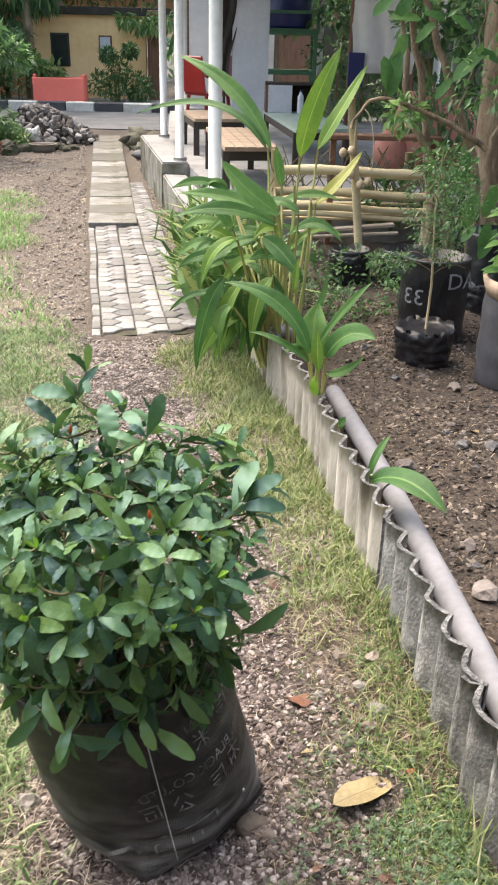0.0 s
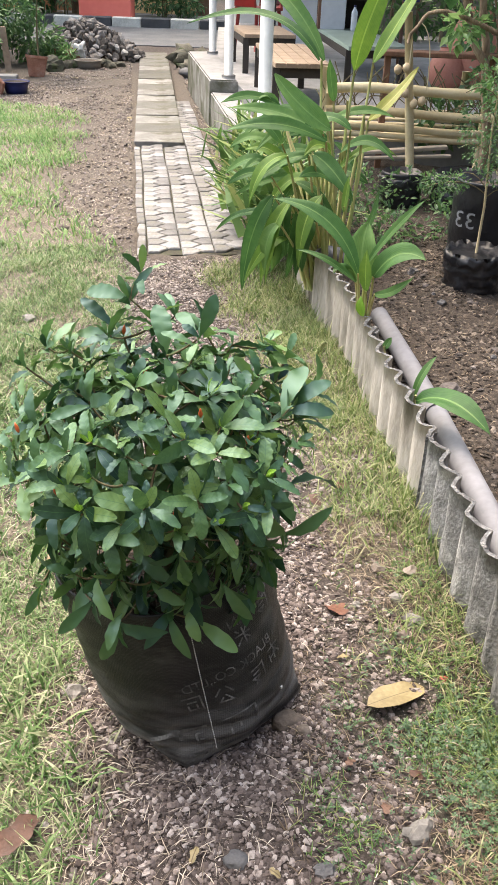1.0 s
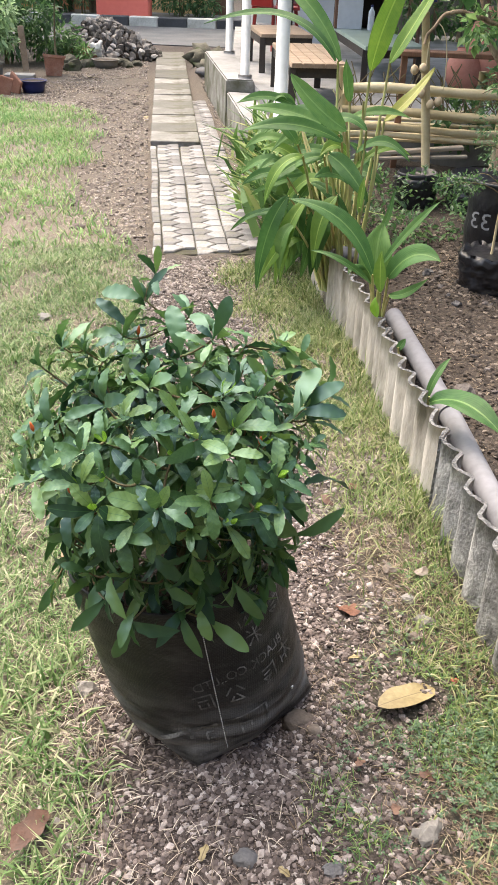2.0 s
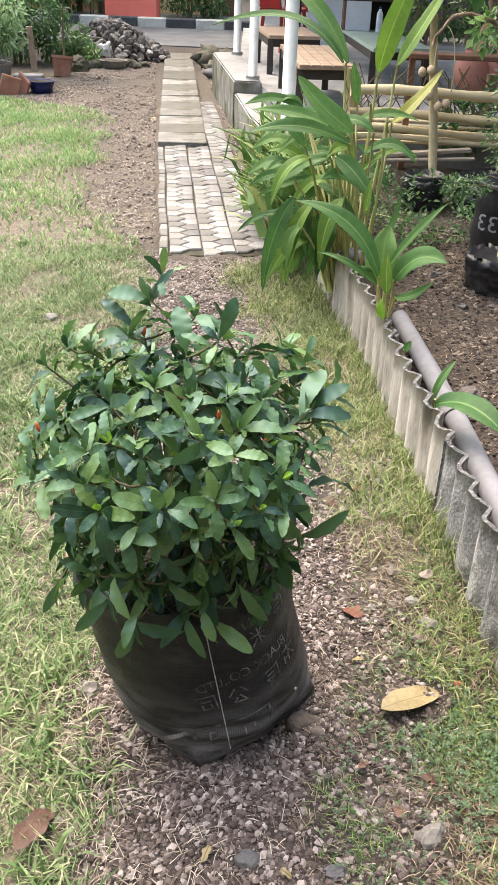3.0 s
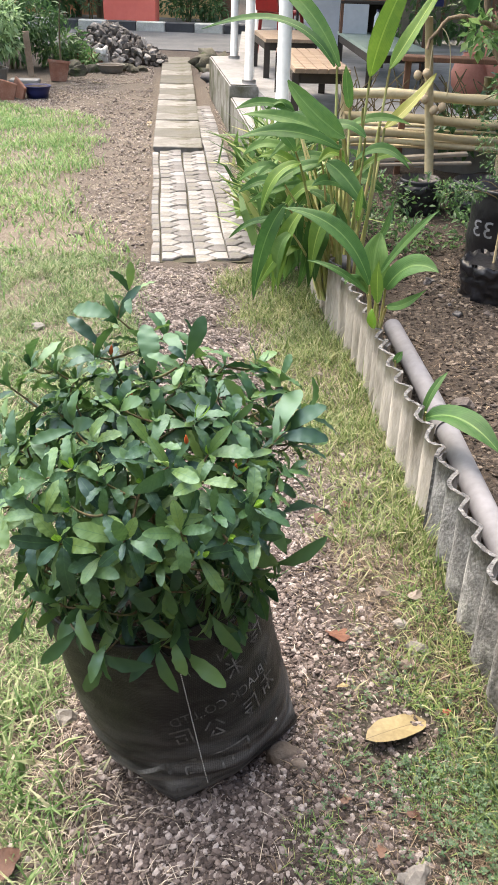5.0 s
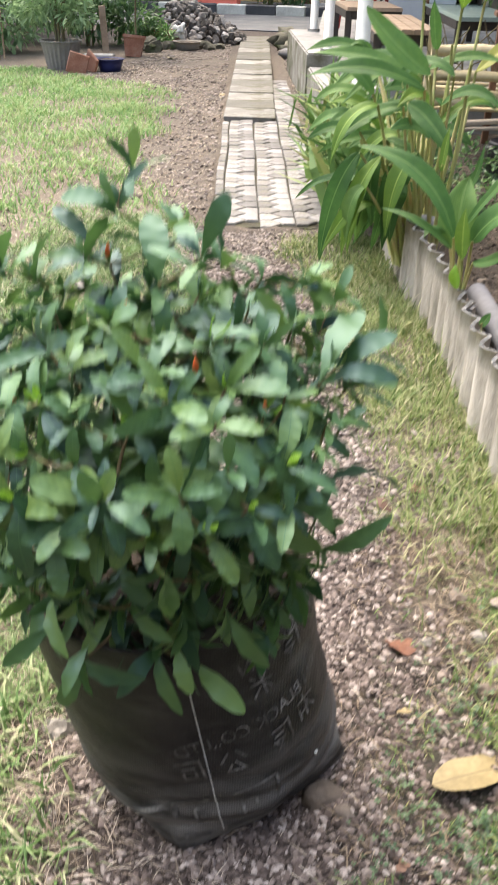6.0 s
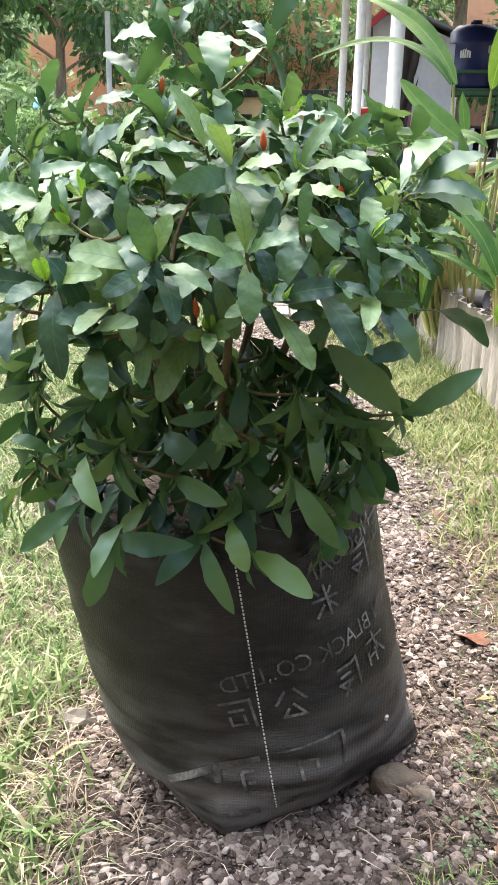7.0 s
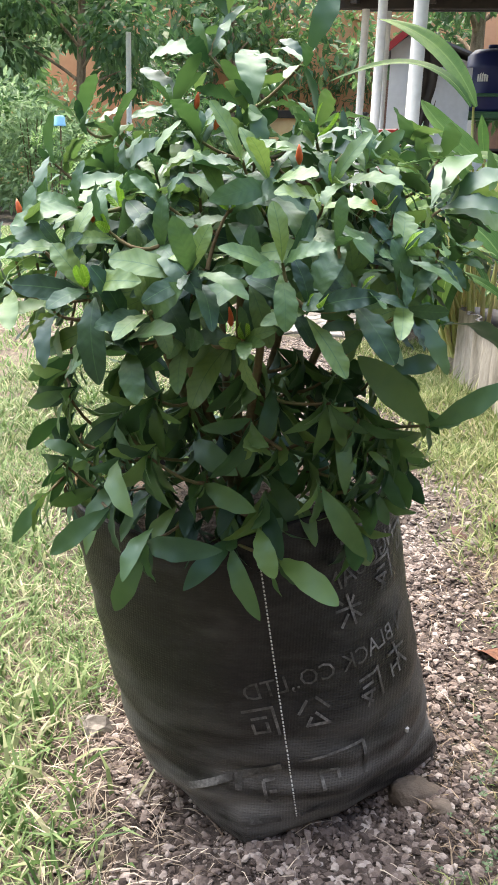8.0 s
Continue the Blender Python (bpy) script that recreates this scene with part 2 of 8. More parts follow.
GINGER = mat("ginger_leaf", [(0.036, 0.106, 0.028), (0.072, 0.174, 0.045), (0.135, 0.255, 0.064)], scale=7, rough=0.55, bump=0.15, bscale=30, vary="object",
             amount=0.5, trans=0.38, spec=0.35)
GINGER_YOUNG = mat("ginger_leaf_young", [(0.085, 0.19, 0.026), (0.165, 0.29, 0.042)], scale=9, rough=0.55, bump=0.1, trans=0.35)
GINGER_OLD = mat("ginger_leaf_yellowing", [(0.19, 0.23, 0.028), (0.31, 0.31, 0.05)], scale=7, rough=0.5, bump=0.1, trans=0.3)
STEM = mat("pale_stem", [(0.22, 0.30, 0.08), (0.36, 0.36, 0.14), (0.42, 0.30, 0.15)], scale=9, rough=0.55, bump=0.1, stretch=(3, 3, 0.5))
FOLIAGE = mat("tree_leaf", [(0.054, 0.135, 0.041), (0.108, 0.230, 0.068), (0.203, 0.365, 0.121), (0.338, 0.486, 0.189)], scale=0.9, rough=0.36, spec=0.9, bump=0.0,
              vary="island", amount=0.6, trans=0.5)
FOLIAGE_DARK = mat("dark_leaf", [(0.040, 0.100, 0.038), (0.084, 0.178, 0.064), (0.170, 0.290, 0.105)], scale=0.9, rough=0.40, spec=0.7, bump=0.0, vary="island",
                   amount=0.6, trans=0.5)
FOLIAGE_PALE = mat("pale_leaf", [(0.135, 0.230, 0.108), (0.230, 0.351, 0.176), (0.351, 0.486, 0.270)], scale=2, rough=0.5, bump=0.0, vary="island", amount=0.6, trans=0.5)
DEAD_LEAF = mat("dead_leaf", [(0.055, 0.026, 0.017), (0.11, 0.052, 0.033), (0.18, 0.105, 0.072)], scale=25, rough=0.7, bump=0.3, bscale=90, vary="object", amount=0.5)
RUST_LEAF = mat("rust_leaf", [(0.055, 0.020, 0.011), (0.11, 0.040, 0.020), (0.16, 0.070, 0.038)], scale=25, rough=0.7, bump=0.3, bscale=90)
YELLOW_LEAF = mat("yellow_fallen_leaf", [(0.14, 0.098, 0.036), (0.21, 0.162, 0.070), (0.28, 0.228, 0.115)], scale=18, rough=0.55, bump=0.3, bscale=70,
                  spots=(30, 0.63, 0.12, (0.28, 0.16, 0.05)))
GLASS_DARK = mat("dark_window_glass", [(0.015, 0.018, 0.02), (0.03, 0.034, 0.038)], scale=2, rough=0.12, bump=0.0)
RUBBLE = mat("rubble_stone", [(0.03, 0.026, 0.024), (0.085, 0.074, 0.066), (0.18, 0.163, 0.15), (0.42, 0.40, 0.38)], scale=3, rough=0.9, bump=0.5, bscale=30, vary="object", amount=0.65)
DARK_PLASTER = mat("dark_stained_plaster", [(0.11, 0.107, 0.095), (0.17, 0.165, 0.15), (0.22, 0.215, 0.20)], scale=1.5, rough=0.9, bump=0.2)
# final gloss tint of the leaves, holding the blue of a reflected sky
for sky_tinted in (SHRUB_LEAF, SHRUB_LEAF_FAR):
    sky_tinted.node_tree.nodes["Principled BSDF"].inputs["Specular Tint"].default_value = (0.55, 0.80, 1.0, 1)
CLEAR_PLASTIC = mat("clear_bottle", [(0.50, 0.54, 0.58), (0.62, 0.66, 0.70)], scale=9, rough=0.15, bump=0.0)
EGG = mat("tan_pod", [(0.42, 0.31, 0.19), (0.56, 0.44, 0.29)], scale=16, rough=0.7, bump=0.2, vary="object", amount=0.4)
RED_BERRY = mat("red_wrapper", [(0.55, 0.04, 0.05), (0.66, 0.10, 0.10)], scale=30, rough=0.4)


def ground_material():
    """Soil, gravel grit and lawn thatch, laid out by the zone weights stored on the ground."""
    m = bpy.data.materials.new("ground_soil")
    m.use_nodes = True
    N, L = m.node_tree.nodes, m.node_tree.links
    bsdf = N["Principled BSDF"]
    geo, zone = N.new("ShaderNodeNewGeometry"), N.new("ShaderNodeAttribute")
    zone.attribute_name = "zone"
    sep = N.new("ShaderNodeSeparateColor")
    L.new(zone.outputs["Color"], sep.inputs[0])

    def layer(cols, scale, detail=8.0):
        n, r = N.new("ShaderNodeTexNoise"), N.new("ShaderNodeValToRGB")
        n.inputs["Scale"].default_value, n.inputs["Detail"].default_value, n.inputs["Roughness"].default_value = scale, detail, 0.7
        L.new(geo.outputs["Position"], n.inputs["Vector"])
        L.new(n.outputs["Fac"], r.inputs[0])
        el = r.color_ramp.elements
        while len(el) < len(cols):
            el.new(0.5)
        for i, c in enumerate(cols):
            el[i].position, el[i].color = 0.3 + 0.4 * i / (len(cols) - 1), (*c, 1)
        return r.outputs[0], n.outputs["Fac"]

    def mix(f, a, b):
        n = N.new("ShaderNodeMixRGB")
        L.new(f, n.inputs[0])
        L.new(a, n.inputs[1])
        L.new(b, n.inputs[2])
        return n.outputs[0]

    grit, gh = layer([(0.016, 0.011, 0.009), (0.040, 0.029, 0.024), (0.115, 0.089, 0.077)], 120)
    thatch, _ = layer([(0.038, 0.029, 0.022), (0.132, 0.106, 0.078), (0.33, 0.283, 0.218)], 95)
    bed, _ = layer([(0.014, 0.010, 0.007), (0.040, 0.029, 0.021), (0.115, 0.088, 0.066)], 70)
    mossy, _ = layer([(0.013, 0.012, 0.008), (0.034, 0.030, 0.020), (0.090, 0.078, 0.052)], 90)
    col = mix(sep.outputs[0], grit, thatch)
    col = mix(sep.outputs[2], col, mossy)
    col = mix(sep.outputs[1], col, bed)
    L.new(col, bsdf.inputs["Base Color"])
    bsdf.inputs["Roughness"].default_value = 0.92
    b = N.new("ShaderNodeBump")
    b.inputs["Strength"].default_value, b.inputs["Distance"].default_value = 0.7, 0.01
    L.new(gh, b.inputs["Height"])
    L.new(b.outputs[0], bsdf.inputs["Normal"])
    return m


GROUND = ground_material()


def midrib(m, colour, half=0.010):
    """A paler rib down the middle of a leaf whose length lies along its own x."""
    N, L = m.node_tree.nodes, m.node_tree.links
    bsdf = N["Principled BSDF"]
    src = bsdf.inputs["Base Color"].links[0].from_socket
    tc, sep, ab, lt, mix = (N.new("ShaderNode" + k) for k in ("TexCoord", "SeparateXYZ", "Math", "Math", "MixRGB"))
    ab.operation, lt.operation = "ABSOLUTE", "LESS_THAN"
    lt.inputs[1].default_value = half
    L.new(tc.outputs["Object"], sep.inputs[0])
    L.new(sep.outputs[1], ab.inputs[0])
    L.new(ab.outputs[0], lt.inputs[0])
    L.new(lt.outputs[0], mix.inputs[0])
    L.new(src, mix.inputs[1])
    mix.inputs[2].default_value = (*colour, 1)
    L.new(mix.outputs[0], bsdf.inputs["Base Color"])
    skew, along, wave, bump = (N.new("ShaderNode" + k) for k in ("Math", "Math", "Math", "Bump"))  # side veins running out from the rib
    skew.operation, along.operation, wave.operation = "MULTIPLY_ADD", "MULTIPLY", "SINE"
    skew.inputs[1].default_value, along.inputs[1].default_value = -0.8, 50.0
    L.new(ab.outputs[0], skew.inputs[0])
    L.new(sep.outputs[0], skew.inputs[2])
    L.new(skew.outputs[0], along.inputs[0])
    L.new(along.outputs[0], wave.inputs[0])
    L.new(wave.outputs[0], bump.inputs["Height"])
    bump.inputs["Strength"].default_value, bump.inputs["Distance"].default_value = 0.35, 0.0006
    L.new(bump.outputs[0], bsdf.inputs["Normal"])


def woven(m, dust):
    """A fine weave, and pale dust rubbed into the foot of a sack whose own z is its height."""
    N, L = m.node_tree.nodes, m.node_tree.links
    bsdf = N["Principled BSDF"]
    tc, sep = N.new("ShaderNodeTexCoord"), N.new("ShaderNodeSeparateXYZ")
    L.new(tc.outputs["Object"], sep.inputs[0])
    height = None
    for axis in ("X", "Z"):
        w = N.new("ShaderNodeTexWave")
        w.bands_direction = axis
        w.inputs["Scale"].default_value, w.inputs["Distortion"].default_value, w.inputs["Detail"].default_value = 95.0, 0.6, 1.0
        L.new(tc.outputs["Object"], w.inputs["Vector"])
        if height is None:
            height = w.outputs["Fac"]
        else:
            add = N.new("ShaderNodeMath")
            L.new(height, add.inputs[0])
            L.new(w.outputs["Fac"], add.inputs[1])
            height = add.outputs[0]
    b = N.new("ShaderNodeBump")
    b.inputs["Strength"].default_value, b.inputs["Distance"].default_value = 0.22, 0.0008
    L.new(height, b.inputs["Height"])
    L.new(bsdf.inputs["Normal"].links[0].from_socket, b.inputs["Normal"])
    L.new(b.outputs[0], bsdf.inputs["Normal"])
    low = N.new("ShaderNodeMapRange")
    low.inputs["From Min"].default_value, low.inputs["From Max"].default_value = 0.20, 0.0
    L.new(sep.outputs["Z"], low.inputs["Value"])
    mp, n, r, mul, mix = (N.new("ShaderNode" + k) for k in ("Mapping", "TexNoise", "ValToRGB", "Math", "MixRGB"))
    mp.inputs["Scale"].default_value = (5, 5, 26)
    n.inputs["Scale"].default_value, n.inputs["Detail"].default_value = 1.4, 6.0
    L.new(tc.outputs["Object"], mp.inputs[0])
    L.new(mp.outputs[0], n.inputs["Vector"])
    L.new(n.outputs["Fac"], r.inputs[0])
    r.color_ramp.elements[0].position, r.color_ramp.elements[1].position = 0.38, 0.60
    mul.operation = "MULTIPLY"
    L.new(r.outputs[0], mul.inputs[0])
    L.new(low.outputs[0], mul.inputs[1])
    L.new(mul.outputs[0], mix.inputs[0])
    L.new(bsdf.inputs["Base Color"].links[0].from_socket, mix.inputs[1])
    mix.inputs[2].default_value = (*dust, 1)
    L.new(mix.outputs[0], bsdf.inputs["Base Color"])


woven(BAG, (0.155, 0.153, 0.152))
midrib(SHRUB_LEAF, (0.060, 0.140, 0.040), 0.006)
midrib(SHADED_LOW_LEAF, (0.085, 0.150, 0.035), 0.007)


def blade_rib(m, colour, half=0.035):
    """A paler rib down the middle of a long blade, by its stored side weight."""
    N, L = m.node_tree.nodes, m.node_tree.links
    bsdf = N["Principled BSDF"]
    src = bsdf.inputs["Base Color"].links[0].from_socket
    at, sep, cmp_, mix = (N.new("ShaderNode" + k) for k in ("Attribute", "SeparateColor", "Math", "MixRGB"))
    at.attribute_name = "side"
    cmp_.operation = "COMPARE"
    cmp_.inputs[1].default_value, cmp_.inputs[2].default_value = 0.5, half
    L.new(at.outputs["Color"], sep.inputs[0])
    L.new(sep.outputs[0], cmp_.inputs[0])
    L.new(cmp_.outputs[0], mix.inputs[0])
    L.new(src, mix.inputs[1])
    mix.inputs[2].default_value = (*colour, 1)
    L.new(mix.outputs[0], bsdf.inputs["Base Color"])


def ribbed(m, source, k, skew, depth, dark):
    """Fine veins: across the leaf by its own x and y, or by the blade's stored side weight."""
    N, L = m.node_tree.nodes, m.node_tree.links
    bsdf = N["Principled BSDF"]

    def op(kind, a, b=0.0):
        n = N.new("ShaderNodeMath")
        n.operation = kind
        for i, v in enumerate((a, b)):
            if isinstance(v, (int, float)):
                n.inputs[i].default_value = v
            else:
                L.new(v, n.inputs[i])
        return n.outputs[0]

    if source == "leaf":
        tc, sep = N.new("ShaderNodeTexCoord"), N.new("ShaderNodeSeparateXYZ")
        L.new(tc.outputs["Object"], sep.inputs[0])
        u = op("SUBTRACT", sep.outputs[0], op("MULTIPLY", op("ABSOLUTE", sep.outputs[1]), skew))
    else:
        at = N.new("ShaderNodeAttribute")
        at.attribute_name = source
        sep = N.new("ShaderNodeSeparateColor")
        L.new(at.outputs["Color"], sep.inputs[0])
        u = op("ADD", op("ABSOLUTE", op("SUBTRACT", sep.outputs[0], 0.5)), op("MULTIPLY", sep.outputs[1], skew))
    w = op("SINE", op("MULTIPLY", u, k))
    b = N.new("ShaderNodeBump")
    b.inputs["Strength"].default_value, b.inputs["Distance"].default_value = depth, 0.004
    L.new(w, b.inputs["Height"])
    L.new(b.outputs[0], bsdf.inputs["Normal"])
    src = bsdf.inputs["Base Color"].links[0].from_socket
    mix = N.new("ShaderNodeMixRGB")
    mix.blend_type = "MULTIPLY"
    L.new(op("MULTIPLY", op("POWER", op("ADD", op("MULTIPLY", w, 0.5), 0.5), 3.0), 1.0), mix.inputs[0])
    L.new(src, mix.inputs[1])
    mix.inputs[2].default_value = (dark, dark, dark, 1)
    L.new(mix.outputs[0], bsdf.inputs["Base Color"])


ribbed(SHRUB_LEAF, "leaf", 56.0, 0.9, 0.035, 0.86)
for green, rib in ((GINGER, (0.17, 0.30, 0.09)), (GINGER_YOUNG, (0.34, 0.48, 0.10)), (GINGER_OLD, (0.45, 0.42, 0.12))):
    blade_rib(green, rib)
    ribbed(green, "side", 95.0, -0.25, 0.12, 0.84)
midrib(YELLOW_LEAF, (0.12, 0.085, 0.035), 0.0011)
midrib(SHRUB_YOUNG, (0.30, 0.42, 0.12))


# ---- building helpers ----
def as_mesh(name, geo, material):
    if isinstance(geo, bpy.types.Mesh):
        return geo
    me = bpy.data.meshes.new(name)
    if isinstance(geo, bmesh.types.BMesh):
        geo.to_mesh(me)
        geo.free()
    else:
        v, f = geo[0], geo[1]
        me.from_pydata(v.tolist() if isinstance(v, np.ndarray) else v, [], f.tolist() if isinstance(f, np.ndarray) else f)
    me.materials.append(material)
    return me


def smooth(me):
    me.polygons.foreach_set("use_smooth", [True] * len(me.polygons))
    return me


def part(name, geo, material, parent, label="", soft=False, m=None):
    me = as_mesh(name, geo, material)
    if soft:
        smooth(me)
    ob = new(name, me)
    ob.parent = parent
    if m is not None:
        ob.matrix_basis = m
    return tagged(ob, label)


def thing(name, label, category, group="", at=(0, 0, 0), turn=0.0, kind=""):
    ob = new(name)
    ob.empty_display_size = 0.05
    ob.matrix_basis = pose(*at, 0, 0, turn)
    return tagged(ob, label, category, group, kind)


def single(name, geo, material, label, category="", group="", kind="", soft=False, m=None):
    me = as_mesh(name, geo, material)
    if soft:
        smooth(me)
    ob = new(name, me)
    if m is not None:
        ob.matrix_basis = m
    return tagged(ob, label, category, group, kind)


def box(sx, sy, sz, bevel=0.004, z0=True, at=(0, 0, 0), m=None):
    """A bevelled block; with z0 its foot is at z = 0."""
    bm = bmesh.new()
    bmesh.ops.create_cube(bm, size=1.0)
    bmesh.ops.scale(bm, vec=(sx, sy, sz), verts=bm.verts)
    if bevel:
        bmesh.ops.bevel(bm, geom=list(bm.edges), offset=min(bevel, 0.3 * min(sx, sy, sz)), segments=1, affect="EDGES")
    bmesh.ops.translate(bm, vec=(at[0], at[1], at[2] + (sz / 2 if z0 else 0)), verts=bm.verts)
    if m is not None:
        bmesh.ops.transform(bm, matrix=m, verts=bm.verts)
    return bm


def tube(points, radii, sides=8, caps=True):
    """A round rod along points."""
    P = np.array(points, float)
    R = np.full(len(P), radii, float) if np.isscalar(radii) else np.array(radii, float)
    T = np.gradient(P, axis=0)
    T /= np.linalg.norm(T, axis=1)[:, None] + 1e-9
    ref = np.array([0.0, 0.0, 1.0]) if abs(T[:, 2]).mean() < 0.8 else np.array([1.0, 0.0, 0.0])
    A = np.cross(T, ref)
    A /= np.linalg.norm(A, axis=1)[:, None] + 1e-9
    Bn = np.cross(T, A)
    ang = np.linspace(0, 2 * np.pi, sides, endpoint=False)
    V = (P[:, None] + R[:, None, None] * (np.cos(ang)[None, :, None] * A[:, None] + np.sin(ang)[None, :, None] * Bn[:, None])).reshape(-1, 3)
    F = []
    for i in range(len(P) - 1):
        for j in range(sides):
            k = (j + 1) % sides
            F.append([i * sides + j, i * sides + k, (i + 1) * sides + k, (i + 1) * sides + j])
    if caps:
        F.append(list(range(sides)))
        F.append([(len(P) - 1) * sides + j for j in range(sides - 1, -1, -1)])
    return V.tolist(), F


def curve3(a, b, c, n=10):
    """Points of a quadratic arc from a to c, pulled towards b."""
    a, b, c = (np.array(v, float) for v in (a, b, c))
    s = np.linspace(0, 1, n)[:, None]
    return (1 - s) ** 2 * a + 2 * s * (1 - s) * b + s ** 2 * c


def lathe(profile, sides=24, wob=0.0, ribs=0, depth=0.0):
    """A turned form from (radius, z) pairs."""
    V, F = [], []
    for i, (r, z) in enumerate(profile):
        for j in range(sides):
            a = 2 * math.pi * j / sides
            q = r * (1 + wob * noise.noise(Vector((math.cos(a) * 2, math.sin(a) * 2, z * 9 + i))) + (depth * math.cos(ribs * a) if ribs else 0))
            V.append((q * math.cos(a), q * math.sin(a), z))
    n = len(profile)
    for i in range(n - 1):
        for j in range(sides):
            k = (j + 1) % sides
            F.append([i * sides + j, i * sides + k, (i + 1) * sides + k, (i + 1) * sides + j])
    F.append([j for j in range(sides - 1, -1, -1)])
    F.append([(n - 1) * sides + j for j in range(sides)])
    return V, F


def stamp(tv, tf, place, frames, size):
    """Joins copies of a small form: tv (n,3), tf (m,k), place (N,3), frames (N,3,3) by columns, size (N,) or (N,3)."""
    tv, tf = np.array(tv, float), np.array(tf, int)
    size = np.array(size, float)
    if size.ndim == 1:
        size = np.repeat(size[:, None], 3, 1)
    V = np.einsum("nij,nkj->nki", frames, tv[None] * size[:, None, :]) + place[:, None, :]
    F = tf[None] + (np.arange(len(place)) * len(tv))[:, None, None]
    return V.reshape(-1, 3), F.reshape(-1, tf.shape[1])


def frames_from(d, up):
    """Frames whose x axis is d and whose z axis leans to up."""
    d = d / (np.linalg.norm(d, axis=1)[:, None] + 1e-9)
    y = np.cross(up, d)
    y /= np.linalg.norm(y, axis=1)[:, None] + 1e-9
    z = np.cross(d, y)
    return np.stack([d, y, z], axis=2)


def leaf_form(n=8, width=0.30, peak=0.66, fold=0.25, curl=0.25, wave=0.06, waves=4.0, phase=0.0, twist=0.0, tip=0.5):
    """A leaf of length 1 along x with a folded midrib and wavy edges."""
    V, F = [], []
    p = tip * peak / (1 - peak)
    norm = peak ** p * (1 - peak) ** tip
    for i in range(n + 1):
        s = i / n
        w = width * 0.5 * max(0.02, (s ** p) * ((1 - s) ** tip) / norm) if 0 < s < 1 else 0.008
        zc = -curl * s * s
        for side in (-1, 0, 1):
            ww = w * (1 + wave * 2.2 * math.sin(waves * 6.28 * s + phase + side)) if side else 0
            y = side * ww
            z = zc + fold * abs(y) + (wave * 0.35 * math.sin(waves * 6.28 * s * 1.0 + phase + side * 1.7) * ww / width * 2 if side else 0) + twist * s * y
            V.append((s, y, z))
    for i in range(n):
        for c in (0, 1):
            a = i * 3 + c
            F.append([a, a + 1, a + 4, a + 3])
    return V, F


def rocky(seed, size=1.0, sub=2, rough=0.35, squash=(1, 1, 0.7)):
    """An uneven stone."""
    bm = bmesh.new()
    bmesh.ops.create_icosphere(bm, subdivisions=sub, radius=size)
    for v in bm.verts:
        q = v.co.normalized()
        k = 1 + rough * noise.noise(q * 1.3 + Vector((seed * 3.7, seed, 0))) + rough * 0.5 * noise.noise(q * 3.1 + Vector((0, seed * 2.3, seed)))
        v.co = Vector((q.x * squash[0], q.y * squash[1], q.z * squash[2])) * size * k
    return bm


QUAD_LEAF = ([(0, 0, 0), (0.5, -0.24, 0.05), (0.55, 0, -0.02), (0.5, 0.24, 0.05), (1, 0, -0.12)], [[0, 1, 2], [0, 2, 3], [1, 4, 2], [2, 4, 3]])
BLADE = ([(0, -0.5, 0), (0, 0.5, 0), (0.5, -0.35, 0.16), (0.5, 0.35, 0.16), (1, 0, 0.05)], [[0, 1, 2], [1, 3, 2], [2, 3, 4]])


def foliage(name, centres, radii, count, size, material, parent, rng, label="", kind="", flat=0.5, droop=0.3, thin=1.0):
    """Loose leaves in uneven clumps round centres."""
    C, R = np.array(centres, float), np.array(radii, float)
    pick = rng.integers(0, len(C), count)
    u = rng.normal(size=(count, 3))
    u /= np.linalg.norm(u, axis=1)[:, None]
    P = C[pick] + u * (R[pick] * rng.uniform(0.25, 1.0, count) ** 0.6)[:, None] * np.array([1, 1, 0.8])
    d = u + rng.normal(scale=0.6, size=(count, 3)) + np.array([0, 0, -droop])
    up = np.array([0, 0, 1.0]) + rng.normal(scale=flat, size=(count, 3))
    s = size * rng.uniform(0.6, 1.35, count)
    V, F = stamp(*QUAD_LEAF, P, frames_from(d, up), np.stack([s, s * thin, s], 1))
    ob = part(name, (V, F), material, parent, label)
    return tagged(ob, kind=kind)


# ---- ground ----
def fence_x(y):
    return np.interp(y, [-2, 0, 1.19, 1.59, 2.05, 2.39, 3.03, 3.40, 3.84, 4.60, 6.07, 7.9],
                     [0.93, 0.65, 0.48, 0.424, 0.376, 0.318, 0.225, 0.14, 0.057, -0.09, -0.364, -0.74])


def ramp01(a, lo, hi):
    t = np.clip((a - lo) / (hi - lo), 0, 1)
    return t * t * (3 - 2 * t)


def wander(x, y, s, seed=0.0):
    """Soft noise on the plan, about -1 to 1."""
    return (np.sin(x * s * 1.7 + 1.3 * np.sin(y * s * 1.1 + seed) + seed) + np.sin(y * s * 1.5 + 1.7 * np.sin(x * s * 0.9 - seed) + 2 * seed)) * 0.5


def bare(x, y):
    """How far the ground is bare gravel or dirt."""
    cx = np.interp(y, [0.5, 0.85, 1.3, 2.0, 3.45, 4.0], [0.0, -0.02, -0.10, -0.13, -0.47, -0.61])
    hw = np.interp(y, [0.5, 0.85, 1.3, 2.0, 3.45, 4.0], [0.20, 0.23, 0.29, 0.21, 0.17, 0.17])
    near = 1 - ramp01(np.abs(x - cx) - hw + 0.05 * wander(x, y, 9.0), -0.03, 0.14)
    le = np.interp(y, [4.0, 5.58, 8.46, 9.0], [-0.95, -1.50, -2.15, -3.4])
    far = ramp01(x - le + 0.12 * wander(x, y, 5.0, 1.0), -0.15, 0.2)
    b = np.where(y < 4.15, near, far)
    return np.where(y > 9.2, 1.0, b)


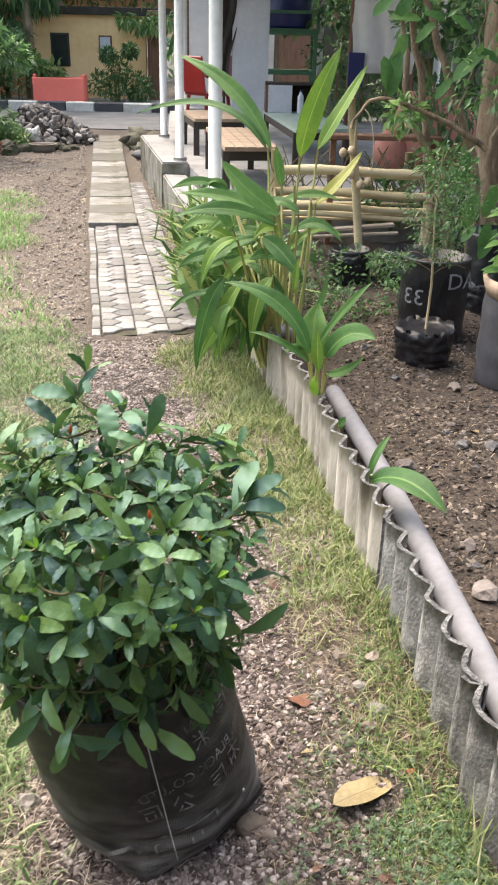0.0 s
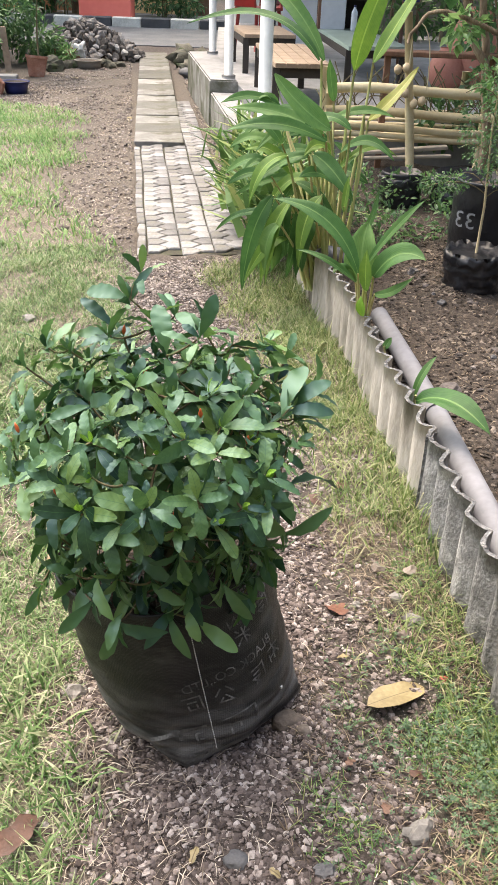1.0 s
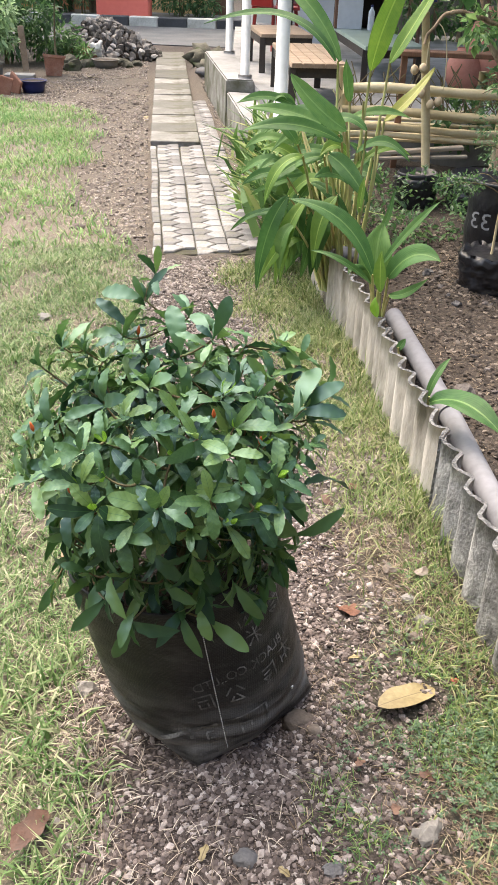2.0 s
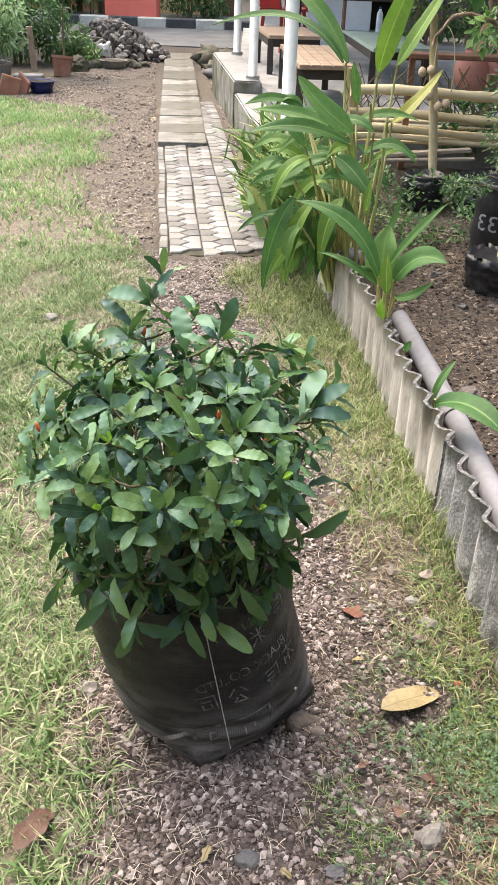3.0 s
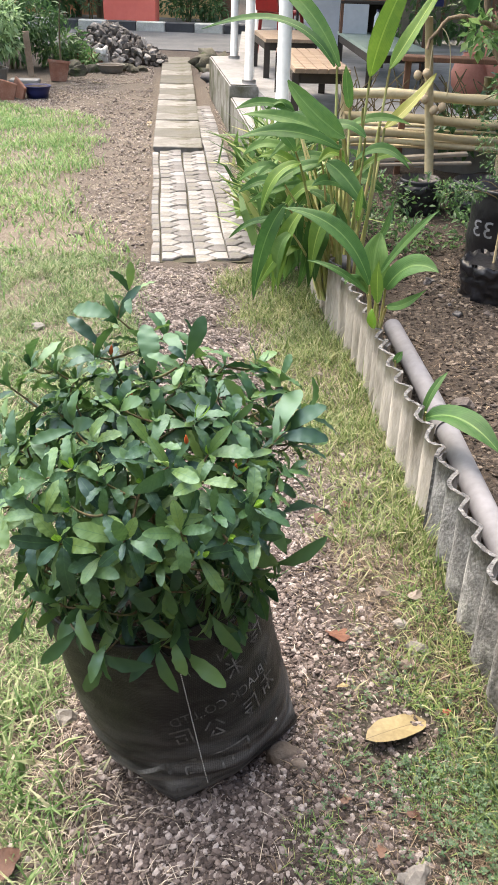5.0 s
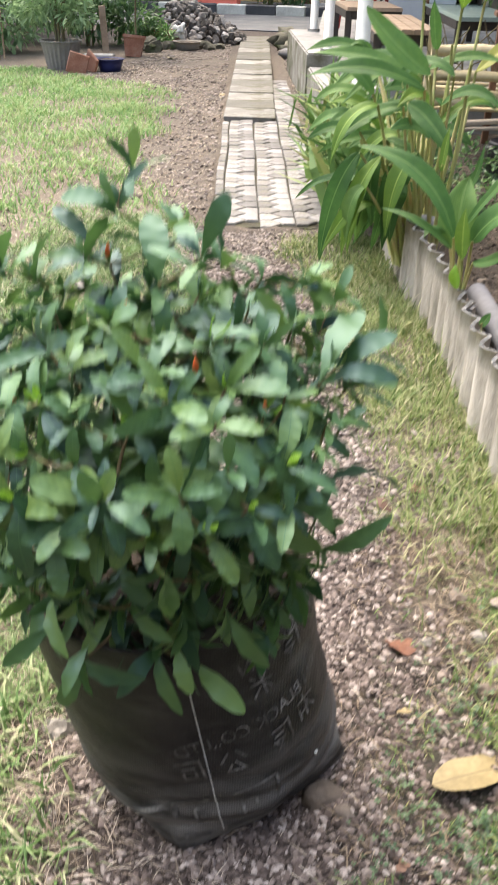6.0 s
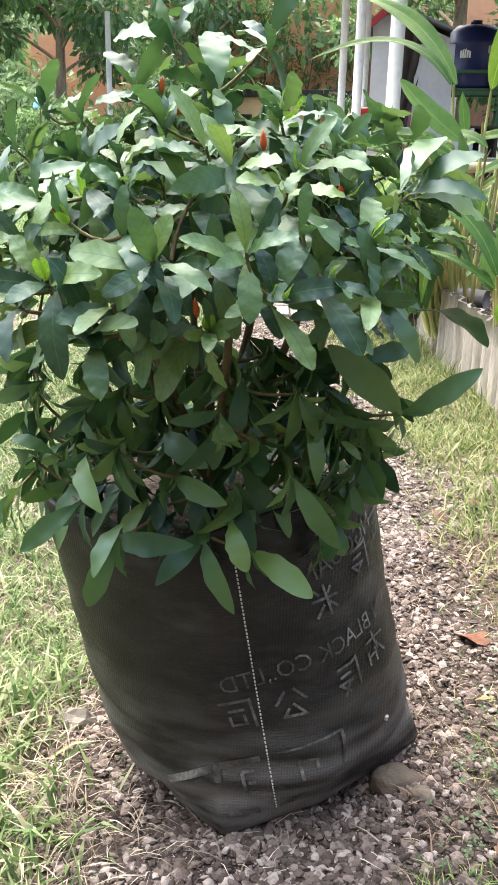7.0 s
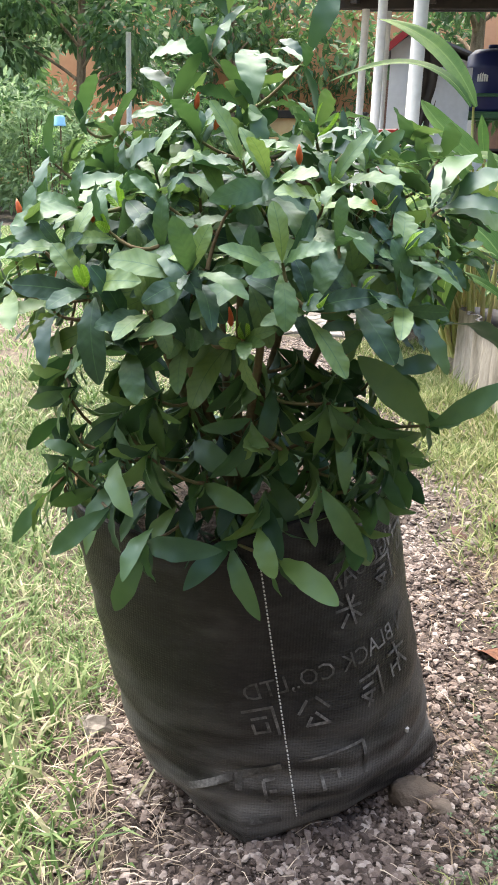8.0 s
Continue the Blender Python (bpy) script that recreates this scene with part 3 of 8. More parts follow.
def in_bed(x, y):
    return (x > fence_x(y) + 0.035) & (y < 6.35)


def slope_z(x, y):
    """The yard falls away from the fence beside the bag, and is level again at the path."""
    mid = np.interp(y, [1.2, 4.0], [-0.08, -0.45])
    return 0.12 * np.clip(x - mid, -0.45, 0.40) * (1 - ramp01(y, 2.2, 3.9))


def ground_z(x, y):
    x, y = np.asarray(x, float), np.asarray(y, float)
    z = slope_z(x, y) + 0.006 * wander(x, y, 14.0) + 0.008 * wander(x, y, 4.0, 2.0) + 0.004 * wander(x, y, 33.0, 4.0)
    bed = 0.125 + 0.02 * wander(x, y, 5.0, 3.0) + 0.008 * wander(x, y, 21.0, 5.0)
    flat = 1 - ramp01(y, 13.0, 14.5)
    side, along = (x + 0.787) * 0.985 + (y - 4.314) * 0.17, (y - 4.314) * 0.985 - (x + 0.787) * 0.17
    paved = (along > -0.05) & (along < 9.8) & (side > 0.02) & (side < 0.56)
    return np.where(in_bed(x, y), bed, np.where(paved, -0.035, (z + 0.012 * (1 - bare(x, y))) * flat))


def spaced(lo, hi, a, b, step, grow=1.22):
    inner = list(np.arange(a, b, step))
    up, s = [b], step
    while up[-1] < hi:
        s *= grow
        up.append(up[-1] + s)
    down, s = [a], step
    while down[-1] > lo:
        s *= grow
        down.append(down[-1] - s)
    return np.array(sorted(set(down[1:])) + inner + up)


gx, gy = spaced(-140, 140, -1.7, 1.5, 0.035), spaced(-60, 260, 0.5, 5.0, 0.035, 1.18)
GX, GY = np.meshgrid(gx, gy, indexing="ij")
GZ = ground_z(GX, GY)
gv = np.stack([GX, GY, GZ], -1).reshape(-1, 3)
ny = len(gy)
gi = (np.arange(len(gx) - 1)[:, None] * ny + np.arange(ny - 1)[None, :]).ravel()
gf = np.stack([gi, gi + ny, gi + ny + 1, gi + 1], 1)
ground_mesh = as_mesh("ground", (gv, gf), GROUND)
lawn_w = np.maximum((1 - bare(gv[:, 0], gv[:, 1])) * 0.9, 0.5 * ramp01(gv[:, 1], 3.9, 4.6) * (1 - ramp01(gv[:, 1], 11.0, 13.0)))
bed_w = np.where(in_bed(gv[:, 0], gv[:, 1]), 1.0, 0.0)
moss_w = ramp01(gv[:, 0] + 0.1 * wander(gv[:, 0], gv[:, 1], 6.0, 2.2), 0.06, 0.2) * (1 - ramp01(gv[:, 1] + 0.1 * wander(gv[:, 0], gv[:, 1], 7.0), 1.5, 1.9))
back = 1 - ramp01(gv[:, 1] + 0.15 * wander(gv[:, 0], gv[:, 1], 3.0), -0.1, 0.6)  # plain trodden ground towards the unseen wall
lawn_w, moss_w = lawn_w * (1 - back) + 0.5 * back, moss_w * (1 - back)
zone = ground_mesh.color_attributes.new("zone", "FLOAT_COLOR", "POINT")
zone.data.foreach_set("color", np.stack([lawn_w, bed_w, moss_w, 0 * bed_w + 1], 1).ravel().astype(np.float32))
ground = single("ground", ground_mesh, GROUND, "bare gravelly soil and thin lawn", "ground", kind="structure", soft=True)

rng = np.random.default_rng(7)


def scatter(n, x0, x1, y0, y1, keep):
    """Points on the plan, kept with the chance that keep gives."""
    x, y = rng.uniform(x0, x1, n), rng.uniform(y0, y1, n)
    k = rng.random(n) < keep(x, y)
    return x[k], y[k]


def clear(x, y):
    """Off the bag's foot and off the paved path."""
    bag = (np.hypot(x + 0.14, y - 1.29) > 0.155) & (np.hypot((x - 0.257) / 0.085, (y - 1.257) / 0.065) > 1)
    side = (x + 0.787) * 0.985 + (y - 4.314) * 0.17
    along = (y - 4.314) * 0.985 - (x + 0.787) * 0.17
    path = (along > -0.10) & (side > -0.02) & (side < 0.60)
    return bag & ~path


def blades(name, x, y, length, width, lift, material, label, lean=None):
    n = len(x)
    phi = rng.uniform(0, 2 * np.pi, n)
    d = np.stack([np.cos(phi), np.sin(phi), np.full(n, 1.0) * lift * rng.uniform(0.3, 1.5, n)], 1)
    up = np.array([0, 0, 1.0]) + rng.normal(scale=0.25, size=(n, 3))
    s = length * rng.uniform(0.45, 1.35, n)
    P = np.stack([x, y, ground_z(x, y) - 0.002], 1)
    V, F = stamp(*BLADE, P, frames_from(d, up), np.stack([s, np.full(n, width) * rng.uniform(0.7, 1.4, n), s], 1))
    return single(name, (V, F), material, label, "grass", kind="stuff")


def left_side(x, y):
    return x < np.interp(y, [0.5, 0.85, 2.0, 3.45, 4.0], [-0.06, -0.07, -0.13, -0.47, -0.61])


tuft = lambda x, y, s: np.clip(0.5 + 0.75 * wander(x, y, s, 1.7) + 0.35 * wander(x, y, s * 3.1, 0.4), 0, 1)
# rough grass to the left of the gravel, near
x, y = scatter(255000, -1.5, 0.1, 0.10, 4.3, lambda x, y: ramp01(y + 0.15 * wander(x, y, 3.0), 0.15, 0.70) * (1 - bare(x, y)) * left_side(x, y) * clear(x, y) * (0.18 + 0.6 * tuft(x, y, 7)) * np.interp(y, [0.5, 1.6, 2.4, 4], [0.48, 0.58, 0.8, 0.8]))
blades("grass", x, y, 0.044, 0.0032, 0.75, GRASS, "rough green grass with dry tips")
x, y = scatter(27000, -1.5, 0.02, 0.2, 3.2, lambda x, y: ramp01(y + 0.15 * wander(x, y, 3.0), 0.15, 0.70) * (1 - bare(x, y)) * left_side(x, y) * clear(x, y) * np.clip(tuft(x, y, 9) * 1.6 - 0.5, 0, 1))
blades("grass", x, y, 0.070, 0.0062, 0.8, GRASS, "longer green grass blades standing in tufts")
# grass strip along the corrugated fence
x, y = scatter(150000, -0.5, 0.62, 0.8, 4.4, lambda x, y: (1 - bare(x, y)) * ~left_side(x, y) * clear(x, y) * ~in_bed(x, y) * (np.interp(y, [1.6, 2.4], [0.10, 0.34]) + 0.60 * tuft(x, y, 8)) * np.interp(y, [0.8, 1.3, 2.0], [0.12, 0.20, 0.9]) * np.interp(fence_x(y) - x, [-0.05, 0.04, 0.3, 0.6], [0.3, 0.95, 0.55, 0.3]))
blades("grass", x, y, 0.052, 0.0036, 0.85, GRASS_DRY, "yellow-green grass strip along the fence")
x, y = scatter(5200, -0.2, 0.6, 0.95, 4.0, lambda x, y: (np.abs(fence_x(y) - 0.045 - x) < 0.035) * tuft(x, y, 6))
blades("grass", x, y, 0.12, 0.0042, 1.5, GRASS_DRY, "long grass tufts at the foot of the fence")
# lawn farther on
x, y = scatter(120000, -7.0, -0.6, 4.2, 9.4, lambda x, y: ramp01(x + 0.4 * wander(x, y, 2.0), -7.0, -4.8) * (1 - bare(x, y)) * clear(x, y) * (0.35 + 0.65 * tuft(x, y, 4)) * np.interp(y + 0.25 * wander(x, y, 3.0), [4.4, 5.6, 6.6], [0.45, 0.6, 1.0]))
blades("lawn", x, y, 0.060, 0.0075, 1.0, LAWN, "short bright green lawn")
x, y = scatter(48000, -7.0, -1.0, -0.6, 4.4, lambda x, y: (1 - ramp01(x, -1.45, -1.25)) * ramp01(x + 0.4 * wander(x, y, 2.0), -7.0, -4.8) * ramp01(y + 0.3 * wander(x, y, 2.5), -0.6, 0.9) * (0.4 + 0.5 * tuft(x, y, 4)))
blades("lawn", x, y, 0.060, 0.006, 0.9, LAWN, "short lawn with worn patches")
# dry straw lying about, thickest between the bag and the grass
x, y = scatter(13000, -0.62, -0.02, 0.75, 2.3, lambda x, y: clear(x, y) * left_side(x, y) * np.clip(1.3 * ramp01(bare(x, y), 0.02, 0.5) * (1 - 0.75 * ramp01(bare(x, y), 0.7, 1.0)), 0, 1) * (0.35 + 0.65 * tuft(x, y, 9)))
blades("straw", x, y, 0.048, 0.0018, 0.28, STRAW, "pale dead grass matted beside the gravel")
x, y = scatter(80000, -1.5, 0.6, 0.6, 4.3, lambda x, y: clear(x, y) * ~in_bed(x, y) * (0.15 + 0.6 * tuft(x, y, 5)) * (1.0 - 0.78 * bare(x, y)) * np.where(x > 0.0, 0.55, 1.0))
blades("straw", x, y, 0.042, 0.0016, 0.10, STRAW, "dry straw and dead grass stalks")
x, y = scatter(95000, -3.2, -0.3, 3.8, 13.0, lambda x, y: clear(x, y) * (0.15 + 0.6 * tuft(x, y, 3)))
blades("straw", x, y, 0.036, 0.0030, 0.10, STRAW, "dry leaf litter and stalks on bare dirt")
x, y = scatter(30000, -3.2, -0.3, 3.9, 13.0, lambda x, y: clear(x, y) * (0.1 + 0.7 * tuft(x, y, 4)))
blades("straw", x, y, 0.026, 0.006, 0.12, LITTER, "brown crumbled leaves on bare dirt")
x, y = scatter(26000, 0.2, 2.6, 0.9, 6.0, lambda x, y: in_bed(x, y) * np.clip(0.1 + 0.9 * tuft(x, y, 4), 0, 1))
blades("straw", x, y, 0.030, 0.0030, 0.15, LITTER, "dry straw and crumbled leaves on the raised bed")
x, y = scatter(30000, 0.04, 0.58, 0.70, 1.9, lambda x, y: (fence_x(y) - 0.02 > x) * clear(x, y) * (1 - 0.85 * bare(x, y)) * (0.2 + 0.6 * tuft(x, y, 7)))
blades("straw", x, y, 0.034, 0.0019, 0.22, LITTER, "brown dead stalks between the clover")
x, y = scatter(26000, 0.04, 0.55, 0.60, 1.7, lambda x, y: (fence_x(y) - 0.02 > x) * clear(x, y) * ramp01(x + 0.10 * (1.25 - y) + 0.07 * wander(x, y, 8.0, 0.7), 0.08, 0.30) * np.clip(1.3 * tuft(x, y, 9) - 0.2, 0, 1))
blades("grass", x, y, 0.026, 0.0022, 0.6, STRAP, "short dark green grass matted between stones")
# clover between the grass in the right foreground
x, y = scatter(9500, 0.06, 0.55, 0.70, 1.75, lambda x, y: (fence_x(y) - 0.03 > x) * clear(x, y) * (0.1 + 0.9 * tuft(x, y, 6)) * (1 - 0.75 * ramp01(y - 0.4 * (x - 0.25), 1.08, 1.35)) * ramp01(x + 0.10 * (1.3 - y) + 0.06 * wander(x, y, 8.0, 0.7), 0.08, 0.30))
n = len(x)
phi = rng.uniform(0, 6.283, n)
tri_v, tri_f = [], []
for k in range(3):
    a0 = 2 * math.pi * k / 3
    b0 = len(tri_v)
    tri_v.append((0, 0, 0))
    for r, da in ((0.65, -0.62), (1.0, -0.42), (0.97, 0.0), (1.0, 0.42), (0.65, 0.62)):
        tri_v.append((r * math.cos(a0 + da), r * math.sin(a0 + da), 0.16 * r))
    tri_f += [[b0, b0 + 1 + j, b0 + 2 + j] for j in range(4)]
V, F = stamp(tri_v, tri_f, np.stack([x, y, ground_z(x, y) + rng.uniform(0.006, 0.022, n)], 1),
             frames_from(np.stack([np.cos(phi), np.sin(phi), 0 * phi], 1), np.array([0, 0, 1.0]) + rng.normal(scale=0.3, size=(n, 3))),
             rng.uniform(0.0032, 0.0068, n))
single("clover", (V, F), CLOVER, "small round clover leaves creeping over the ground", "weed", kind="stuff")

# gravel: small stones as one stuff, larger stones as things
pebble_bm = rocky(3, 1.0, 1, 0.45)
pv = np.array([v.co[:] for v in pebble_bm.verts])
pf = np.array([[v.index for v in f.verts] for f in pebble_bm.faces])
pebble_bm.free()


def pebbles(name, x, y, lo, hi, label, sink=0.3, power=3.0, material=None):
    n = len(x)
    s = lo + (hi - lo) * rng.random(n) ** power
    phi = rng.uniform(0, 6.283, n)
    fr = frames_from(np.stack([np.cos(phi), np.sin(phi), rng.normal(scale=0.3, size=n)], 1), np.array([0, 0, 1.0]) + rng.normal(scale=0.4, size=(n, 3)))
    size = s[:, None] * rng.uniform(0.65, 1.25, (n, 3)) * np.array([1, 1, 0.62])
    V, F = stamp(pv, pf, np.stack([x, y, ground_z(x, y) + s * (0.5 - sink)], 1), fr, size)
    return single(name, (V, F), material or GRAVEL, label, "gravel", kind="stuff")


x, y = scatter(190000, -0.45, 0.45, 0.7, 1.9, lambda x, y: (0.05 + 0.95 * bare(x, y)) * (np.hypot(x + 0.14, y - 1.29) > 0.14) * (0.28 + 0.6 * tuft(x, y, 11)) * (fence_x(y) > x))
pebbles("gravel", x, y, 0.0009, 0.0085, "fine brownish grey gravel", 0.22, 5.5)
x, y = scatter(85000, -0.9, 0.45, 1.9, 4.2, lambda x, y: (0.08 + 0.92 * bare(x, y)) * (np.hypot(x + 0.14, y - 1.29) > 0.14) * (0.45 + 0.4 * tuft(x, y, 11)) * (fence_x(y) > x))
pebbles("gravel", x, y, 0.0028, 0.011, "fine purplish grey gravel in a brighter, lit tone", power=3.0, material=GRAVEL_LIT)
x, y = scatter(70000, -3.0, -0.3, 4.2, 13.0, lambda x, y: bare(x, y) * clear(x, y) * 0.8)
pebbles("gravel", x, y, 0.0025, 0.014, "loose gravel and grit on bare dirt", material=GRAVEL_LIT)
x, y = scatter(82000, 0.3, 1.6, 0.3, 4.6, lambda x, y: ramp01(y, 0.3, 0.9) * (1 - ramp01(x, 1.2, 1.6)) * in_bed(x, y) * (0.30 + 0.55 * tuft(x, y, 5)))
pebbles("soil_clods", x, y, 0.0016, 0.013, "crumbly dark clods and small stones on the raised bed", 0.38, 4.2, CLOD)


def stone(x, y, s, material, label, seed, squash=(1, 0.8, 0.6), turn=0.0, worn=False):
    bm = rocky(seed, s, 3 if worn else 2, 0.35 if worn else 0.62, squash)
    return single("stone", bm, material, label, "stone", "loose stones", soft=worn, m=pose(x, y, float(ground_z(x, y)) + s * 0.16, 0, 0, turn))


stone(0.036, 1.208, 0.027, STONE, "brownish stone half buried beside the bag", 1.2, (1.25, 0.9, 0.6), 30, True)
stone(0.069, 1.176, 0.016, STONE, "small dark stone beside the bag", 2.1, worn=True)
stone(-0.424, 1.302, 0.023, STONE_PALE, "pale rough stone lying in the grass", 3.4, (1.1, 0.9, 0.8), 10)
stone(0.263, 0.936, 0.026, STONE_PALE, "pale angular stone among clover", 5.1, (1.1, 0.8, 0.7), 20)
stone(-0.045, 0.895, 0.021, STONE_DARK, "round dark grey stone in the gravel", 6.6, worn=True)
stone(0.103, 0.870, 0.018, STONE_DARK, "small dark blue-grey stone", 7.2)
stone(-1.076, 3.325, 0.034, STONE_PALE, "pale round stone on the lawn", 8.3)
stone(-1.25, 4.6, 0.04, STONE, "grey stone on the lawn", 8.9)
for i, (sx, sy, s) in enumerate([(0.29, 1.562, 0.02), (0.328, 1.659, 0.022), (0.251, 1.67, 0.02), (0.318, 1.495, 0.026), (0.29, 1.437, 0.016), (0.218, 1.475, 0.011), (0.194, 1.554, 0.011)]):
    stone(sx, sy, s, STONE if i % 3 else STONE_PALE, "grey stone at the foot of the fence", 10 + i * 1.37, turn=i * 50)
for i in range(110):
    sx, sy = 0.55 + 0.9 * rng.random(), 1.6 + 2.2 * rng.random()
    stone(sx, sy, 0.010 + 0.034 * rng.random() ** 3, BED_STONE if i % 4 else STONE_DARK, "rough stone lying on the raised bed", 20 + i * 1.7, turn=i * 70)


def fallen_leaf(x, y, length, width, material, label, turn, seed, curl=0.2, peak=0.5, wave=0.05):
    v, f = leaf_form(12, width / length, peak, 0.12, curl, wave, 2.0, seed)
    v = [(a * length - length / 2, b * length, c * length) for a, b, c in v]
    return single("fallen_leaf", (v, f), material, label, "leaf", soft=True, m=pose(x, y, float(ground_z(x, y)) + (0.019 if length > 0.1 else 0.016), 7, -5, turn))


fallen_leaf(0.257, 1.257, 0.133, 0.064, YELLOW_LEAF, "large yellow fallen leaf on the grass", 205, 0.5, 0.10, 0.50, 0.02)
fallen_leaf(0.146, 1.537, 0.066, 0.044, RUST_LEAF, "rust-brown curled fallen leaf on gravel", 120, 1.5, 0.4, 0.5, 0.13)
fallen_leaf(-0.436, 0.932, 0.105, 0.046, DEAD_LEAF, "curled dark brown dead leaf in the grass", 70, 2.5, 0.3, 0.5, 0.08).location.z += 0.022
for i, (lx, ly, s, c) in enumerate([(0.277, 1.058, 0.034, 0), (0.214, 0.989, 0.032, 0), (0.156, 1.387, 0.025, 1), (-0.12, 0.903, 0.028, 1), (0.02, 0.862, 0.022, 1), (0.157, 1.096, 0.03, 0),
                                    (-0.409, 1.759, 0.06, 0), (-0.367, 1.693, 0.04, 1), (0.098, 1.97, 0.05, 0), (0.184, 2.03, 0.06, 0), (0.86, 2.9, 0.05, 1),
                                    (-2.0, 8.3, 0.10, 1), (-1.5, 8.2, 0.09, 1), (-1.2, 7.5, 0.12, 1), (-2.6, 10.8, 0.16, 1), (-1.9, 7.0, 0.1, 0)]):
    fallen_leaf(lx, ly, s, s * 0.5, YELLOW_LEAF if c else DEAD_LEAF, "small yellow fallen leaf" if c else "small brown fallen leaf", i * 83, i * 1.1, 0.45, 0.5, 0.12)
single("wrapper", rocky(4.4, 0.011, 1, 0.5, (1, 0.7, 0.6)), RED_BERRY, "tiny crumpled red wrapper", "litter", m=pose(0.362, 1.312, 0.056))


# ---- corrugated fence ----
PITCH, AMP, THICK = 0.115, 0.018, 0.011


def sheet(y0, y1, top, off, seed, label, material):
    """One upright wavy fibre-cement sheet along the edge of the bed."""
    ys = np.linspace(y0, y1, 200)
    px, py = fence_x(ys) + off, ys
    s = np.concatenate([[0], np.cumsum(np.hypot(np.diff(px), np.diff(py)))])
    n = int(s[-1] / PITCH * 22)
    ss = np.linspace(0, s[-1], n)
    X, Y = np.interp(ss, s, px), np.interp(ss, s, py)
    tx, ty = np.gradient(X), np.gradient(Y)
    ln = np.hypot(tx, ty)
    nx, nyy = -ty / ln, tx / ln
    ph = np.pi * (ss + y0 * 1.02) / PITCH
    w = -AMP * (0.4 * np.cos(2 * ph) + 0.6 * (2.0 * np.sqrt(np.clip(1 - ((2 * ph / np.pi / 2 + 0.5) % 1.0 * 2 - 1) ** 2, 0.0, 1.0)) - 1.0))
    CX, CY = X - nx * w, Y - nyy * w
    cx, cy = np.gradient(CX), np.gradient(CY)
    cl = np.hypot(cx, cy)
    ox, oy = cy / cl, -cx / cl
    rows = 7
    V, F = [], []
    for side in (0, 1):
        for r in range(rows):
            for i in range(n):
                k = THICK if side else 0.0
                h = top + 0.011 * noise.noise(Vector((i * 0.09, seed, 0))) + 0.004 * noise.noise(Vector((i * 0.5, seed, 4)))
                k += 0.003 * noise.noise(Vector((i * 0.3, r * 1.7, seed + side * 9)))
                z = -0.06 + (h + 0.06) * r / (rows - 1)
                V.append((CX[i] + ox[i] * k, CY[i] + oy[i] * k, z))
    for side in (0, 1):
        b = side * rows * n
        for r in range(rows - 1):
            for i in range(n - 1):
                q = [b + r * n + i, b + r * n + i + 1, b + (r + 1) * n + i + 1, b + (r + 1) * n + i]
                F.append(q if side else q[::-1])
    t0, t1 = (rows - 1) * n, rows * n + (rows - 1) * n
    edge = len(F)
    for i in range(n - 1):
        F.append([t0 + i, t0 + i + 1, t1 + i + 1, t1 + i])
    for i in (0, n - 1):
        for r in range(rows - 1):
            F.append([r * n + i, (r + 1) * n + i, rows * n + (r + 1) * n + i, rows * n + r * n + i])
    me = as_mesh("corrugated_sheet", (V, F), material)
    me.materials.append(FIBRE_EDGE)
    smooth(me)
    for p in me.polygons[edge:]:
        p.material_index, p.use_smooth = 1, False
    return single("corrugated_sheet", me, material, label, "fence panel", "fence panels along the bed")


sheet(0.62, 1.335, 0.285, -0.010, 0.4, "weathered grey corrugated fibre-cement sheet, broken top edge", FIBRE_GREY)
sheet(1.30, 1.975, 0.29, 0.006, 2.2, "grey corrugated fibre-cement sheet with pale chipped edge", FIBRE_GREY)
sheet(1.93, 2.66, 0.295, -0.004, 0.9, "grey-brown corrugated fibre-cement sheet standing in grass", FIBRE)
sheet(2.63, 3.93, 0.29, 0.004, 3.0, "pale corrugated fibre-cement sheet beside ginger plants", FIBRE)

# plastic pipe along the bed
pp = np.array([(0.600, 0.85), (0.556, 1.25), (0.533, 1.54), (0.511, 1.78), (0.461, 2.25), (0.419, 2.59), (0.35, 3.07)])
pipe = thing("drain_pipe", "pale grey plastic drain pipe lying behind the fence", "pipe")
part("pipe", tube([(a, b, 0.184) for a, b in pp], 0.033, 20), PVC, pipe, soft=True)
part("sleeve", tube([(0.459, 2.27, 0.186), (0.446, 2.37, 0.186)], 0.037, 20), PVC, pipe, "pipe sleeve with dark crack", soft=True)
pipe2 = thing("drain_pipe", "short pale plastic pipe among the ginger stems", "pipe")
part("pipe", tube([(0.13, 3.62, 0.25), (0.27, 3.55, 0.25)], 0.035, 14), PVC, pipe2, soft=True)


# ---- paved path: interlocking pavers, then concrete slabs ----
path = thing("path", "garden path of interlocking concrete pavers and slabs", "path", kind="structure")
bed_v = [(-0.755, 4.28, -0.010), (-0.225, 4.37, -0.010), (-0.66, 7.08, -0.010), (-1.23, 7.00, -0.010)]
part("bedding", ([*bed_v, *[(a, b, -0.05) for a, b, c in bed_v]], [[0, 1, 2, 3], [0, 4, 5, 1], [1, 5, 6, 2], [2, 6, 7, 3], [3, 7, 4, 0]]), JOINT, path)
PU, PR = Vector((-0.171, 0.985, 0)), Vector((0.985, 0.171, 0))
PO = Vector((-0.775, 4.245, -0.012))


